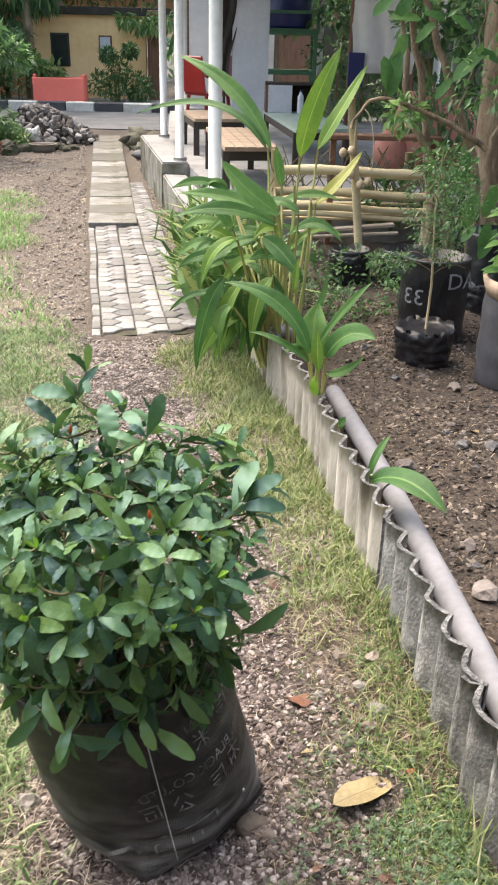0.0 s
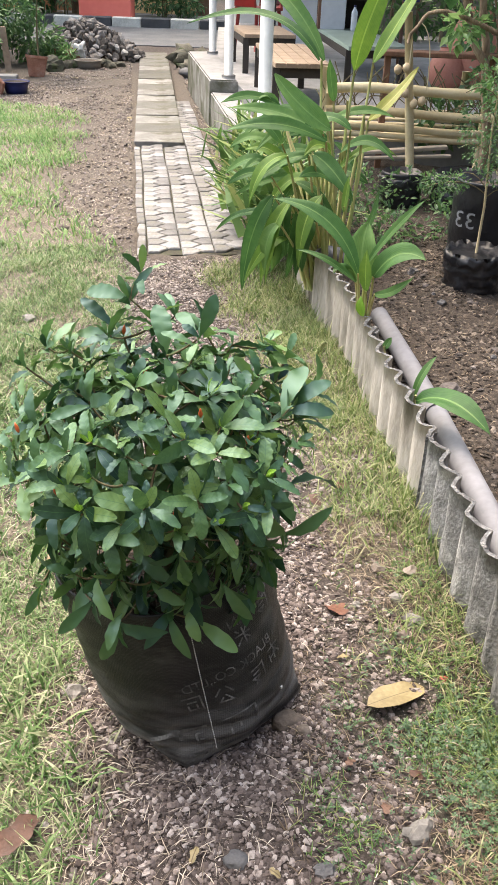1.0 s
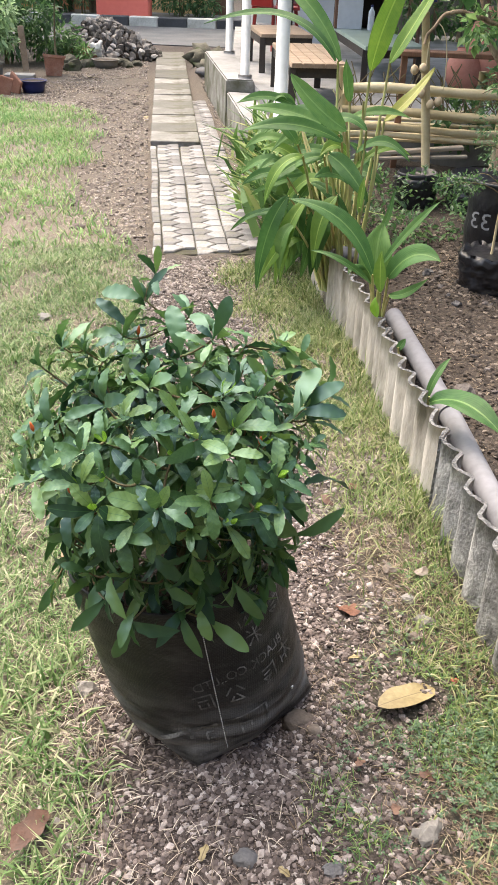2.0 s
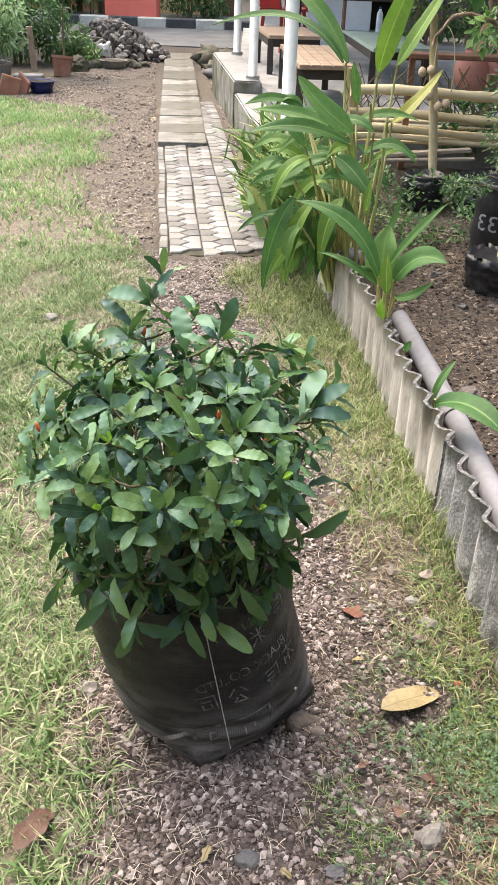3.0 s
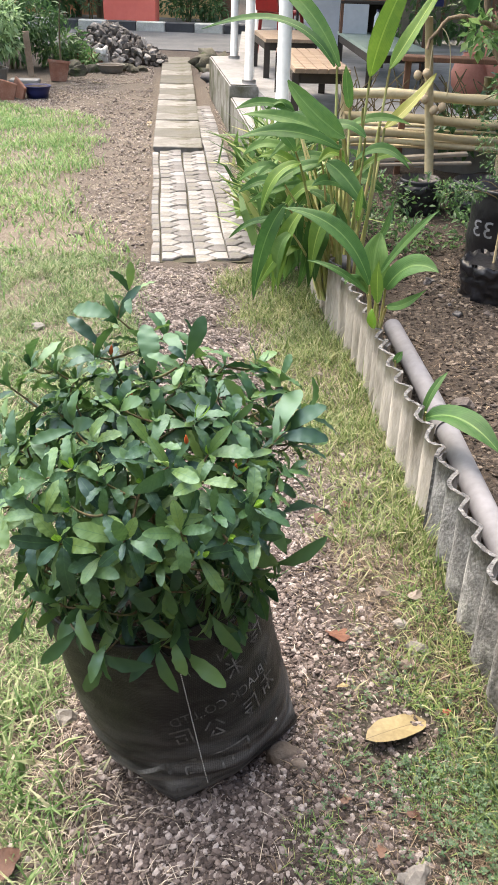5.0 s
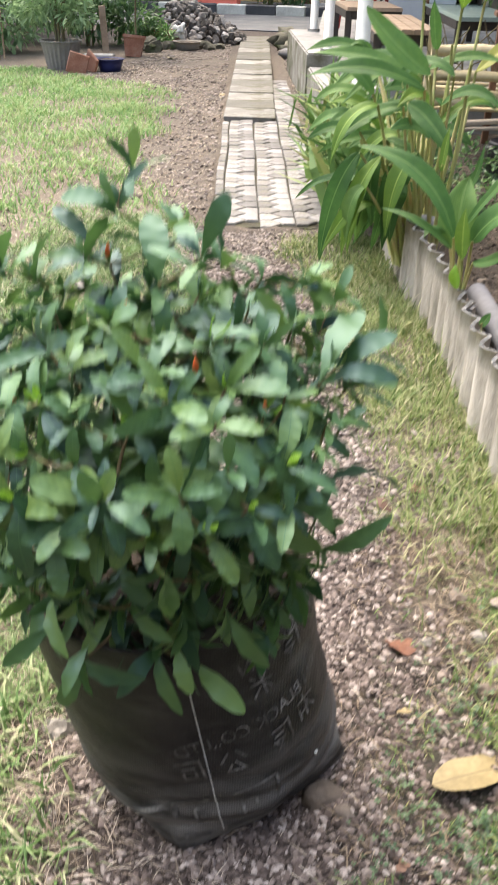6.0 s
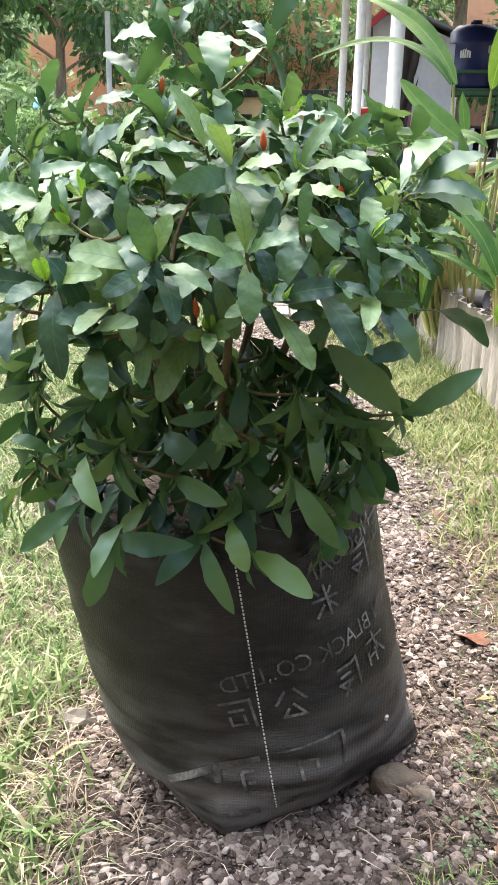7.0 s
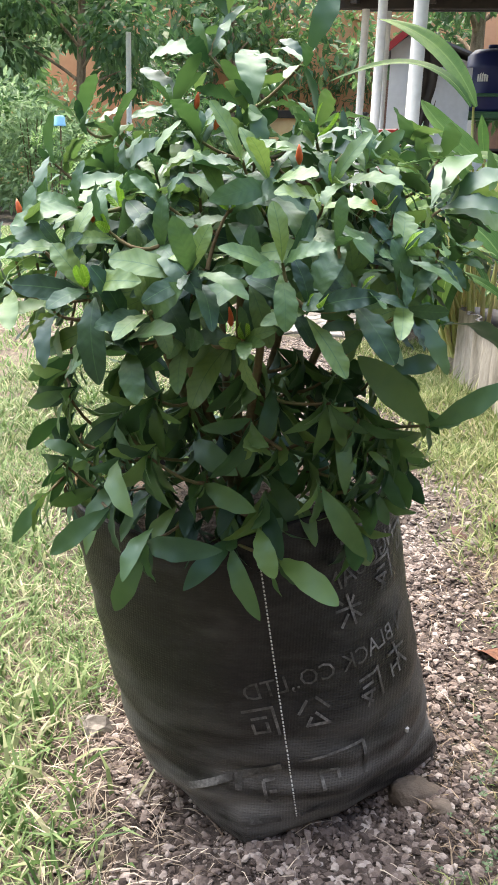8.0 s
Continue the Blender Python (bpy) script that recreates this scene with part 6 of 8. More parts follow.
def sack(x, y, z, r, h, material, label, seed, rim=None, name="grow_bag", crumple=1.0):
    t = thing(name, label, "grow bag", "grow bags on the bed", (x, y, z))
    prof = [(r * 0.80, 0.0), (r * 0.95, 0.02)] + [(r * (0.96 + 0.02 * math.sin(k * 1.7 + seed)), 0.03 + (h - 0.04) * k / 9) for k in range(10)] + [(r * 0.95, h), (r * 0.90, h + 0.004), (r * 0.88, h - 0.04)]
    v, f = lathe(prof, 40, 0.06 if crumple else 0.02)
    body = part("bag", (v, f), material, t, soft=True)
    if crumple:
        v, f = lathe([(r * crumple * (0.94 + 0.010 * k + 0.03 * math.sin(k * 2.1)), 0.003 + 0.014 * k) for k in range(12)] + [(r * crumple * 1.0, 0.175), (r * crumple * 0.95, 0.160)], 72, 0.10)
        v = [(a * (1 + 0.17 * noise.noise(Vector((a * 26, b * 26, c * 60 + seed)))), b * (1 + 0.17 * noise.noise(Vector((b * 26 + 5, a * 26, c * 60 - seed)))), c + (0.02 * noise.noise(Vector((a * 30, b * 30, seed))) if c > 0.12 else 0)) for a, b, c in v]
        part("crumpled_wrap", (v, f), POLYBAG, t, "crumpled black plastic round the foot", soft=True)
    part("soil", lathe([(r * 0.92, h - 0.05), (r * 0.6, h - 0.035), (0.01, h - 0.03)], 24, 0.05), POT_SOIL, t, soft=True)
    if rim:
        part("folded_rim", lathe([(r * 0.99, h - 0.055), (r * 1.03, h - 0.02), (r * 1.0, h + 0.012), (r * 0.92, h + 0.01), (r * 0.9, h - 0.05)], 32, 0.12), rim, t, "pale folded rim", soft=True)
    return t, body


def wrap(bag_part, body, size, r, th0, z0, label, mirror=False):
    v, f = flat_text(body, size)
    w = max(p[0] for p in v)
    out = []
    for x, y in v:
        u = w - x if mirror else x
        a = radians(th0) + u / r
        out.append(((r + 0.014) * math.cos(a), (r + 0.014) * math.sin(a), z0 + y))
    print_parts("letter", out, [q[::-1] for q in f] if mirror else f, FADED, bag_part, label)


sack(0.79, 3.61, 0.12, 0.108, 0.13, POLYBAG, "low crumpled black plastic grow bag holding a sapling", 1.0, crumple=1.14)
b2, b2b = sack(0.900, 4.02, 0.12, 0.165, 0.385, POLYBAG, "black plastic grow bag with white letters and figures", 2.0, crumple=0)
wrap(b2b, "33", 0.105, 0.165, -148, 0.19, "faded white figures", True)
wrap(b2b, "DA", 0.105, 0.165, -84, 0.27, "faded white letters")
sack(1.105, 3.36, 0.12, 0.15, 0.44, GREY_SACK, "grey woven grow bag with pale folded rim", 3.0, PALE_WOOD, crumple=0)
sack(0.62, 5.02, 0.12, 0.12, 0.19, POLYBAG, "black plastic bag standing before the bamboo rack", 4.0)
sack(0.95, 5.00, 0.12, 0.16, 0.20, POLYBAG, "black plastic bag in the shade of the rack", 5.0)
sack(1.30, 4.45, 0.12, 0.17, 0.42, POLYBAG, "black plastic grow bag under the trees", 6.0)

sap = thing("sapling", "slender sapling with many fine dark leaves", "plant", at=(0.79, 3.60, 0.23))
part("stem", tube([(0, 0, -0.06), (0.005, 0, 0.25), (-0.01, 0.02, 0.55), (0.0, 0.04, 0.80)], [0.006, 0.0055, 0.004, 0.0025], 7), BAMBOO, sap, soft=True)
for i in range(12):
    a = i * 2.4
    e = np.array([0.14 * math.cos(a), 0.11 * math.sin(a), 0.34 + 0.04 * i])
    part("twig", tube(curve3((0, 0.01, 0.28 + 0.042 * i), e * np.array([0.5, 0.5, 1.05]), e + np.array([0, 0, -0.02]), 5), 0.0020, 5), BARK_THIN, sap)
part("twig", tube(curve3((0, 0.01, 0.30), (-0.10, -0.02, 0.38), (-0.25, -0.04, 0.33), 7), 0.0025, 5), BARK_THIN, sap)
foliage("leaf_spray", [(-0.14, -0.03, 0.35), (-0.22, -0.03, 0.34), (0.04, -0.02, 0.40), (0.05, 0, 0.52), (-0.05, 0.05, 0.56), (0.06, 0.05, 0.66), (0.0, 0.05, 0.74), (0.10, 0.08, 0.58), (-0.02, 0.0, 0.46)],
        [0.06, 0.06, 0.09, 0.11, 0.11, 0.11, 0.10, 0.11, 0.10], 2300, 0.017, FOLIAGE_DARK, sap, rng, kind="stuff")
shrub2 = thing("leafy_shrub", "leafy young shrub with glossy light green leaves", "plant", at=(1.12, 3.4, 0.52))
part("stem", tube([(0, 0, -0.04), (0.02, 0, 0.15), (0.0, 0.02, 0.38)], [0.009, 0.007, 0.004], 7), BARK_THIN, shrub2, soft=True)
sl = smooth(as_mesh("leaf", leaf_form(6, 0.42, 0.45, 0.3, 0.2, 0.03, 2, 0.5), GINGER))
for i in range(46):
    a, z = i * 2.4, 0.05 + 0.008 * i
    d = np.array([[math.cos(a), math.sin(a) - 0.2, 0.15 - 0.5 * rng.random()]])
    m = Matrix(frames_from(d, np.array([[0, -0.2, 1.0]]) + rng.normal(scale=0.2, size=(1, 3)))[0].tolist()).to_4x4()
    part("leaf", sl, GINGER, shrub2, m=Matrix.Translation((0.05 * math.cos(a), 0.05 * math.sin(a), z)) @ m @ Matrix.Scale(0.10 + 0.05 * rng.random(), 4))

hedge = thing("shrub", "dense dark leafy shrubs behind the bamboo rack", "plant", at=(1.9, 6.15, 0.12))
for i in range(9):
    a = i * 0.7
    part("stem", tube(curve3((0.5 * math.cos(a), 0.1 * math.sin(a), -0.02), (0.5 * math.cos(a), 0.1, 0.5), (0.8 * math.cos(a), 0.2 * math.sin(a), 1.2), 7), np.linspace(0.016, 0.007, 7), 6), BARK, hedge, soft=True)
foliage("foliage", [(-0.9, 0, 0.3), (-0.5, 0.1, 0.5), (-0.6, 0, 0.9), (-0.2, 0, 0.4), (0.2, 0, 0.7), (0.5, 0, 0.4), (-0.3, 0.1, 1.3), (0.1, 0, 1.2), (0.6, 0.1, 1.1), (-0.75, 0.1, 1.4), (0.0, 0.1, 1.7), (0.5, 0, 1.7)],
        [0.22, 0.25, 0.25, 0.28, 0.3, 0.3, 0.28, 0.3, 0.3, 0.2, 0.3, 0.35], 3600, 0.075, FOLIAGE_DARK, hedge, rng)
# bamboo rack
rack = thing("bamboo_rack", "low rack of weathered bamboo poles and split boards", "rack", at=(0.6, 5.55, 0.10))
for z, x0, x1, dy, r in [(0.565, -0.42, 0.62, 0.0, 0.029), (0.445, -0.42, 0.60, -0.04, 0.026), (0.345, -0.40, 0.58, 0.02, 0.022), (0.300, -0.40, 0.56, 0.0, 0.016)]:
    pts = [(x0 + (x1 - x0) * k / 12, dy + 0.01 * math.sin(k), z + 0.012 * math.sin(k * 0.5) + (0.01 if x1 > 0.6 else 0) * k / 12) for k in range(13)]
    part("bamboo_pole", tube(pts, [r * (1.12 if k % 3 == 0 else 1.0) for k in range(13)], 10), BAMBOO, rack, soft=True)
for k in range(7):
    part("board", box(1.0, 0.06, 0.018, 0.004, at=(0.1, 0.15 + 0.12 * k, 0.25 + 0.012 * k)), BAMBOO, rack)
part("split_board", box(0.62, 0.055, 0.022, 0.004, m=pose(0.02, -0.12, 0.235, 0, -5, 4)), STRAW, rack, "bleached split board")
part("split_board", box(0.60, 0.04, 0.018, 0.004, m=pose(0.05, -0.15, 0.205, 0, -3, 2)), STRAW, rack, "bleached split board")
for lx in (-0.40, 0.55):
    part("leg", tube([(lx, 0.03, -0.02), (lx, 0.03, 0.60)], 0.028, 10), BAMBOO, rack, soft=True)
    part("leg", tube([(lx, 0.85, -0.02), (lx, 0.85, 0.60)], 0.028, 10), BAMBOO, rack, soft=True)
up = thing("bamboo_post", "upright bamboo post strung with tan round pods", "post", at=(0.725, 5.38, 0.10))
part("post", tube([(0, 0, -0.02), (-0.035, 0, 0.3), (-0.075, 0, 0.6), (-0.125, 0, 1.0)], [0.027, 0.026, 0.025, 0.022], 12), BAMBOO, up, soft=True)
pod = smooth(as_mesh("pod", lathe([(0.004, 0), (0.020, 0.012), (0.024, 0.028), (0.019, 0.045), (0.004, 0.056)], 12, 0.06), EGG))
for px_, pz in [(-0.15, 0.68), (-0.10, 0.69), (-0.15, 0.54), (-0.095, 0.555), (-0.05, 0.50), (-0.005, 0.515)]:
    part("pod", pod, EGG, up, m=pose(px_, -0.045, pz, 10 * math.sin(px_ * 80), 14 * math.cos(pz * 50), 0))
part("string", tube(curve3((-0.09, -0.03, 0.86), (-0.10, -0.05, 0.75), (-0.08, -0.045, 0.55), 8), 0.003, 5), BAMBOO, up)
part("string", tube(curve3((-0.05, -0.03, 0.95), (0.03, -0.05, 0.9), (0.02, -0.045, 0.60), 8), 0.003, 5), BAMBOO, up)
shelf = thing("plank_shelf", "grey plank shelf on posts before the terrace", "shelf", at=(0.9, 6.0, 0.12))
part("plank", box(0.75, 0.16, 0.03, 0.005, at=(0, 0, 0.70)), BROWN_WOOD, shelf)
for lx in (-0.33, 0.33):
    part("leg", box(0.04, 0.05, 0.70, 0.004, at=(lx, 0, 0)), BROWN_WOOD, shelf)
dry = thing("dry_brush", "tangle of dry twigs and stalks under the shelf", "brush", at=(0.85, 5.75, 0.55), kind="stuff")
for i in range(64):
    a = np.array([rng.uniform(-0.75, 0.5), rng.uniform(-0.1, 0.25), -0.05])
    b = a + np.array([rng.normal(scale=0.14), rng.normal(scale=0.06), rng.uniform(0.1, 0.3)])
    part("twig", tube(curve3(a, (a + b) / 2 + rng.normal(scale=0.04, size=3), b, 5), 0.0035, 5), BARK_THIN, dry)
weeds = thing("weeds", "dark low weeds growing behind the fence", "weeds", at=(0.5, 4.4, 0.12), kind="stuff")
foliage("weed_leaf", [(-0.25, 0.1, 0.05), (-0.1, 0.5, 0.08), (0.15, 0.6, 0.06), (0.0, -0.1, 0.04), (0.35, 0.0, 0.05), (0.5, 0.4, 0.1), (-0.35, 0.7, 0.15)], [0.18, 0.2, 0.2, 0.15, 0.2, 0.2, 0.2], 2600, 0.035, FOLIAGE_DARK, weeds, rng)

# multi-stemmed small trees at the bed's far side
tree1 = thing("small_tree", "multi-stemmed tree with twisted bare brown stems", "tree", at=(1.05, 4.9, 0.10))


def limb(t, pts, r0, r1, name="limb"):
    P = np.array(pts, float) - np.array(t.location)
    s = np.linspace(0, 1, len(P))
    q = np.linspace(0, 1, 16)
    Q = np.stack([np.interp(q, s, P[:, k]) for k in range(3)], 1)
    for _ in range(2):
        Q[1:-1] = (Q[:-2] + 2 * Q[1:-1] + Q[2:]) / 4
    Q[1:-1] += np.array([[0.008 * math.sin(i * 2.1), 0.008 * math.cos(i * 1.7), 0] for i in range(1, 15)])
    part(name, tube(Q, np.linspace(r0, r1, 16), 9), BARK, t, soft=True)


limb(tree1, [(1.18, 5.0, 0.08), (1.18, 5.0, 0.46), (1.12, 5.0, 0.62), (1.03, 5.0, 0.8), (0.95, 5.0, 0.94), (0.87, 5.0, 1.06), (0.84, 5.0, 1.2), (0.84, 5.0, 1.36), (0.79, 5.0, 1.55)], 0.030, 0.012, "trunk")
limb(tree1, [(1.08, 5.05, 0.08), (1.08, 5.05, 0.45), (1.02, 5.05, 0.76), (0.97, 5.05, 1.06), (0.92, 5.05, 1.28), (0.85, 5.05, 1.5), (0.8, 5.05, 1.71)], 0.026, 0.015)
limb(tree1, [(1.34, 4.95, 0.08), (1.3, 4.95, 0.69), (1.19, 4.95, 0.97), (1.1, 4.95, 1.12), (1.02, 4.95, 1.32), (0.95, 4.95, 1.47), (0.88, 4.95, 1.68)], 0.026, 0.017)
limb(tree1, [(1.26, 4.75, 0.9), (1.12, 4.75, 0.99), (0.97, 4.75, 1.06), (0.76, 4.75, 1.13), (0.67, 4.75, 1.15), (0.58, 4.75, 1.1), (0.54, 4.75, 0.99)], 0.016, 0.007)
limb(tree1, [(1.45, 4.9, 0.08), (1.45, 4.9, 0.23), (1.38, 4.9, 0.61), (1.3, 4.9, 0.88), (1.34, 4.9, 0.98), (1.38, 4.9, 1.13)], 0.020, 0.013)
limb(tree1, [(1.08, 4.8, 1.04), (1.13, 4.8, 1.21), (1.16, 4.8, 1.4), (1.18, 4.8, 1.63)], 0.007, 0.004)
big = smooth(as_mesh("leaf", leaf_form(7, 0.40, 0.5, 0.2, 0.25, 0.03, 2, 0.2), GINGER))
for bx, by, bz, dx, dz, s in [(0.66, 4.55, 1.51, 0.97, 0.11, 0.15), (0.82, 4.55, 1.53, 0.96, -0.09, 0.11), (0.65, 4.55, 1.34, 0.27, -0.95, 0.16), (0.72, 4.55, 1.37, -0.2, -0.97, 0.21), (0.75, 4.55, 1.44, -0.37, -0.91, 0.14), (1.13, 4.55, 1.37, -0.82, -0.56, 0.19),
                              (1.11, 4.55, 1.38, 0.88, -0.39, 0.11), (0.95, 4.55, 1.52, 0.91, -0.34, 0.12), (1.03, 4.2, 0.95, -0.27, -0.93, 0.13), (1.08, 4.2, 0.78, -0.13, -0.98, 0.18), (1.17, 4.2, 0.63, -0.26, -0.94, 0.13), (1.18, 4.2, 0.8, -0.32, -0.93, 0.15),
                              (0.68, 4.55, 1.6, -0.79, -0.57, 0.13), (0.77, 4.55, 1.62, -0.61, -0.77, 0.14), (0.99, 4.55, 1.25, -0.67, -0.69, 0.12), (0.88, 4.55, 1.49, -0.75, -0.61, 0.12), (1.21, 4.2, 0.6, -0.53, -0.83, 0.16), (1.11, 4.2, 0.61, -0.72, -0.63, 0.1)]:
    m = Matrix(frames_from(np.array([[dx, -0.2, dz]]), np.array([[0.3 * math.sin(bz * 40), -0.8, 0.8]]))[0].tolist()).to_4x4()
    part("leaf", big, GINGER, tree1, m=Matrix.Translation(Vector((bx, by, bz)) - tree1.location) @ m @ Matrix.Scale(s, 4))
foliage("foliage", [(0.0, -0.2, 0.7), (0.2, -0.2, 0.5), (0.1, -0.3, 1.15), (-0.1, 0, 1.6), (0.3, 0, 1.5), (0.0, 0, 2.1), (-0.3, 0.1, 2.2), (0.5, 0, 2.1), (-0.25, -0.15, 0.98)],
        [0.16, 0.2, 0.2, 0.25, 0.35, 0.5, 0.4, 0.5, 0.10], 1100, 0.06, FOLIAGE, tree1, rng)
tree2 = thing("tree", "thick rough-barked brown tree trunk", "tree", at=(1.55, 5.6, 0.10))
limb(tree2, [(1.55, 5.6, 0.0), (1.54, 5.6, 0.7), (1.50, 5.6, 1.4), (1.47, 5.6, 2.0), (1.40, 5.6, 3.2)], 0.13, 0.09, "trunk")
limb(tree2, [(1.48, 5.6, 1.9), (1.25, 5.5, 2.4), (1.0, 5.4, 3.0)], 0.06, 0.03)
foliage("foliage", [(0, 0, 3.2), (-0.5, -0.5, 3.0), (0.6, 0.2, 3.3), (0, 0.6, 3.5), (0.1, -1.0, 2.8), (-0.1, -1.7, 2.7), (0.7, -1.3, 2.8)], [0.8, 0.7, 0.8, 0.8, 0.7, 0.7, 0.7], 8200, 0.16, FOLIAGE_DARK, tree2, rng)


# ---- terrace furniture ----
rng = np.random.default_rng(31)


def bench(name, corners, z, label, top_mat, leg_mat, slats=1):
    """A table or bench from its four top corners in order round the top."""
    c = [Vector((x, y, 0)) for x, y in corners]
    o = sum(c, Vector()) / 4
    t = thing(name, label, "table", at=(o.x, o.y, 0.36))
    for s in range(slats):
        a, b = s / slats + 0.004, (s + 1) / slats - 0.004
        q = [c[0].lerp(c[1], a), c[0].lerp(c[1], b), c[3].lerp(c[2], b), c[3].lerp(c[2], a)]
        part("board" if slats > 1 else "tabletop", prism([(v.x - o.x, v.y - o.y) for v in q], z - 0.36 - 0.03, z - 0.36, 0.004), top_mat, t)
    for v in c:
        p = v.lerp(o, 0.10)
        part("leg", box(0.055, 0.055, z - 0.39, 0.004, at=(p.x - o.x, p.y - o.y, 0)), leg_mat, t)
    ap = [v.lerp(o, 0.08) for v in c]
    for i in range(4):
        a, b = ap[i], ap[(i + 1) % 4]
        d = b - a
        part("apron", box(d.length, 0.025, 0.07, 0.003, m=pose((a.x + b.x) / 2 - o.x, (a.y + b.y) / 2 - o.y, z - 0.36 - 0.10, 0, 0, math.degrees(math.atan2(d.y, d.x)))), leg_mat, t)
    return t


bench("slatted_table", [(-0.155, 6.45), (0.235, 6.52), (0.05, 8.0), (-0.36, 7.95)], 0.70, "low table with pale slatted wood top and dark legs", PALE_WOOD, DARK_WOOD, 5)
bench("wooden_table", [(-0.50, 8.75), (-0.02, 8.85), (-0.20, 9.95), (-0.70, 9.8)], 0.70, "small pale wooden table with dark legs", PALE_WOOD, DARK_WOOD, 1)
bench("green_table", [(0.42, 7.9), (0.95, 8.1), (0.66, 10.2), (0.17, 10.1)], 0.70, "table with worn grey-green top and dark frame", GREEN_BOARD, DARK_WOOD, 1)


def plastic_chair(x, y, turn, label):
    t = thing("plastic_chair", label, "chair", "red plastic chairs", (x, y, 0.36), turn)
    part("seat", box(0.42, 0.40, 0.03, 0.01, at=(0, 0, 0.42)), RED_PLASTIC, t)
    part("backrest", box(0.42, 0.03, 0.40, 0.012, m=pose(0, 0.20, 0.45, -8, 0, 0)), RED_PLASTIC, t)
    for sx in (-1, 1):
        for sy in (-1, 1):
            part("leg", tube([(0.17 * sx, 0.16 * sy, 0.42), (0.20 * sx, 0.19 * sy, 0)], [0.022, 0.018], 8), RED_PLASTIC, t, soft=True)
        part("armrest", tube([(0.21 * sx, 0.20, 0.66), (0.23 * sx, 0.0, 0.66), (0.20 * sx, -0.17, 0.60), (0.19 * sx, -0.17, 0.43)], 0.018, 8), RED_PLASTIC, t, soft=True)


plastic_chair(-0.47, 11.1, 130, "red plastic armchair beside the white pole")
plastic_chair(-0.12, 11.5, 40, "red plastic armchair tipped among the tables")

stand = thing("steel_stand", "tall green painted steel water stand", "stand", at=(0.53, 13.30, 0.36))
for sx in (-0.375, 0.375):
    for sy in (-0.31, 0.31):
        part("leg", box(0.05, 0.05, 1.14, 0.004, at=(sx, sy, 0)), GREEN_PAINT, stand)
for z in (0.60, 1.10):
    for sy in (-0.31, 0.31):
        part("rail", box(0.80, 0.045, 0.055, 0.004, at=(0, sy, z)), GREEN_PAINT, stand)
    for sx in (-0.375, 0.375):
        part("rail", box(0.045, 0.62, 0.055, 0.004, at=(sx, 0, z)), GREEN_PAINT, stand)
part("deck", box(0.82, 0.70, 0.025, 0.003, at=(0, 0, 1.155)), GREEN_PAINT, stand)
for sx in (-0.40, 0.40):
    part("post", box(0.04, 0.04, 0.28, 0.003, at=(sx, -0.36, 1.12)), GREEN_PAINT, stand)
part("guard_rail", box(0.88, 0.04, 0.04, 0.003, at=(0.02, -0.40, 1.36)), GREEN_PAINT, stand)
drum = thing("water_drum", "dark blue plastic water drum with faded white print", "drum", at=(0.53, 13.30, 1.541))
D = 1.255
part("body", lathe([(r * D, z * D) for r, z in ((0.24, 0.0), (0.265, 0.03), (0.265, 0.14), (0.275, 0.16), (0.265, 0.18), (0.265, 0.42), (0.275, 0.44), (0.265, 0.46), (0.262, 0.56), (0.20, 0.62), (0.05, 0.64))], 36), BLUE_PLASTIC, drum, soft=True)
part("cap", lathe([(0.075, 0.80), (0.075, 0.85), (0.012, 0.855)], 16), BLUE_PLASTIC, drum, soft=True)
for a0, z in ((-2.15, 0.37), (-1.05, 0.43)):
    v, f = [], []
    for k in range(5):
        b = len(v)
        for da, dz in ((0, 0), (0.07, 0), (0.07, 0.09 + 0.025 * math.sin(k)), (0, 0.09)):
            a = a0 + k * 0.09 + da
            v.append((0.340 * math.cos(a), 0.340 * math.sin(a), z + dz))
        f.append([b, b + 1, b + 2, b + 3])
    part("print", (v, f), WHITE_PAINT, drum, "faded white print as bars")
cab = thing("low_cabinet", "open grey-brown wooden cabinet with dark interior", "cabinet", at=(0.36, 9.75, 0.70))
part("panel", box(0.25, 0.03, 0.27, 0.004, at=(-0.02, 0, 0)), GREY_PANEL, cab)
part("side", box(0.03, 0.25, 0.30, 0.004, at=(-0.16, 0.12, 0)), BROWN_WOOD, cab)
part("top", box(0.52, 0.27, 0.025, 0.004, at=(0.08, 0.12, 0.27)), DARK_WOOD, cab)
part("back", box(0.52, 0.02, 0.27, 0.003, at=(0.08, 0.25, 0)), DARK_WOOD, cab)
part("side", box(0.03, 0.25, 0.27, 0.004, at=(0.325, 0.12, 0)), DARK_WOOD, cab)
bot = thing("bottle", "clear plastic water bottle", "bottle", at=(0.55, 9.66, 0.70))
part("body", lathe([(0.028, 0), (0.032, 0.01), (0.032, 0.12), (0.03, 0.13), (0.032, 0.14), (0.030, 0.17), (0.013, 0.20), (0.012, 0.215)], 16), CLEAR_PLASTIC, bot, soft=True)
part("cap", lathe([(0.014, 0.212), (0.014, 0.23), (0.004, 0.231)], 12), BLUE_PLASTIC, bot, soft=True)
panel = thing("panel_board", "large grey board leaning on the stand", "board", at=(0.02, 10.9, 0.36))
part("board", box(0.42, 0.03, 1.5, 0.005, at=(0, 0, 0)), GREY_PANEL, panel)
cloth = thing("dark_cloth", "dark brown cloth hanging beside the pole", "cloth", at=(-0.28, 10.9, 0.36))
v, f = [], []
for i in range(14):
    for j in range(9):
        s = j / 8
        v.append(((s - 0.5) * (0.30 - 0.10 * (i / 13)) + 0.05 * math.sin(i * 0.4), 0.035 * math.sin(s * 14 + i * 0.3), 1.72 - i * 0.085))
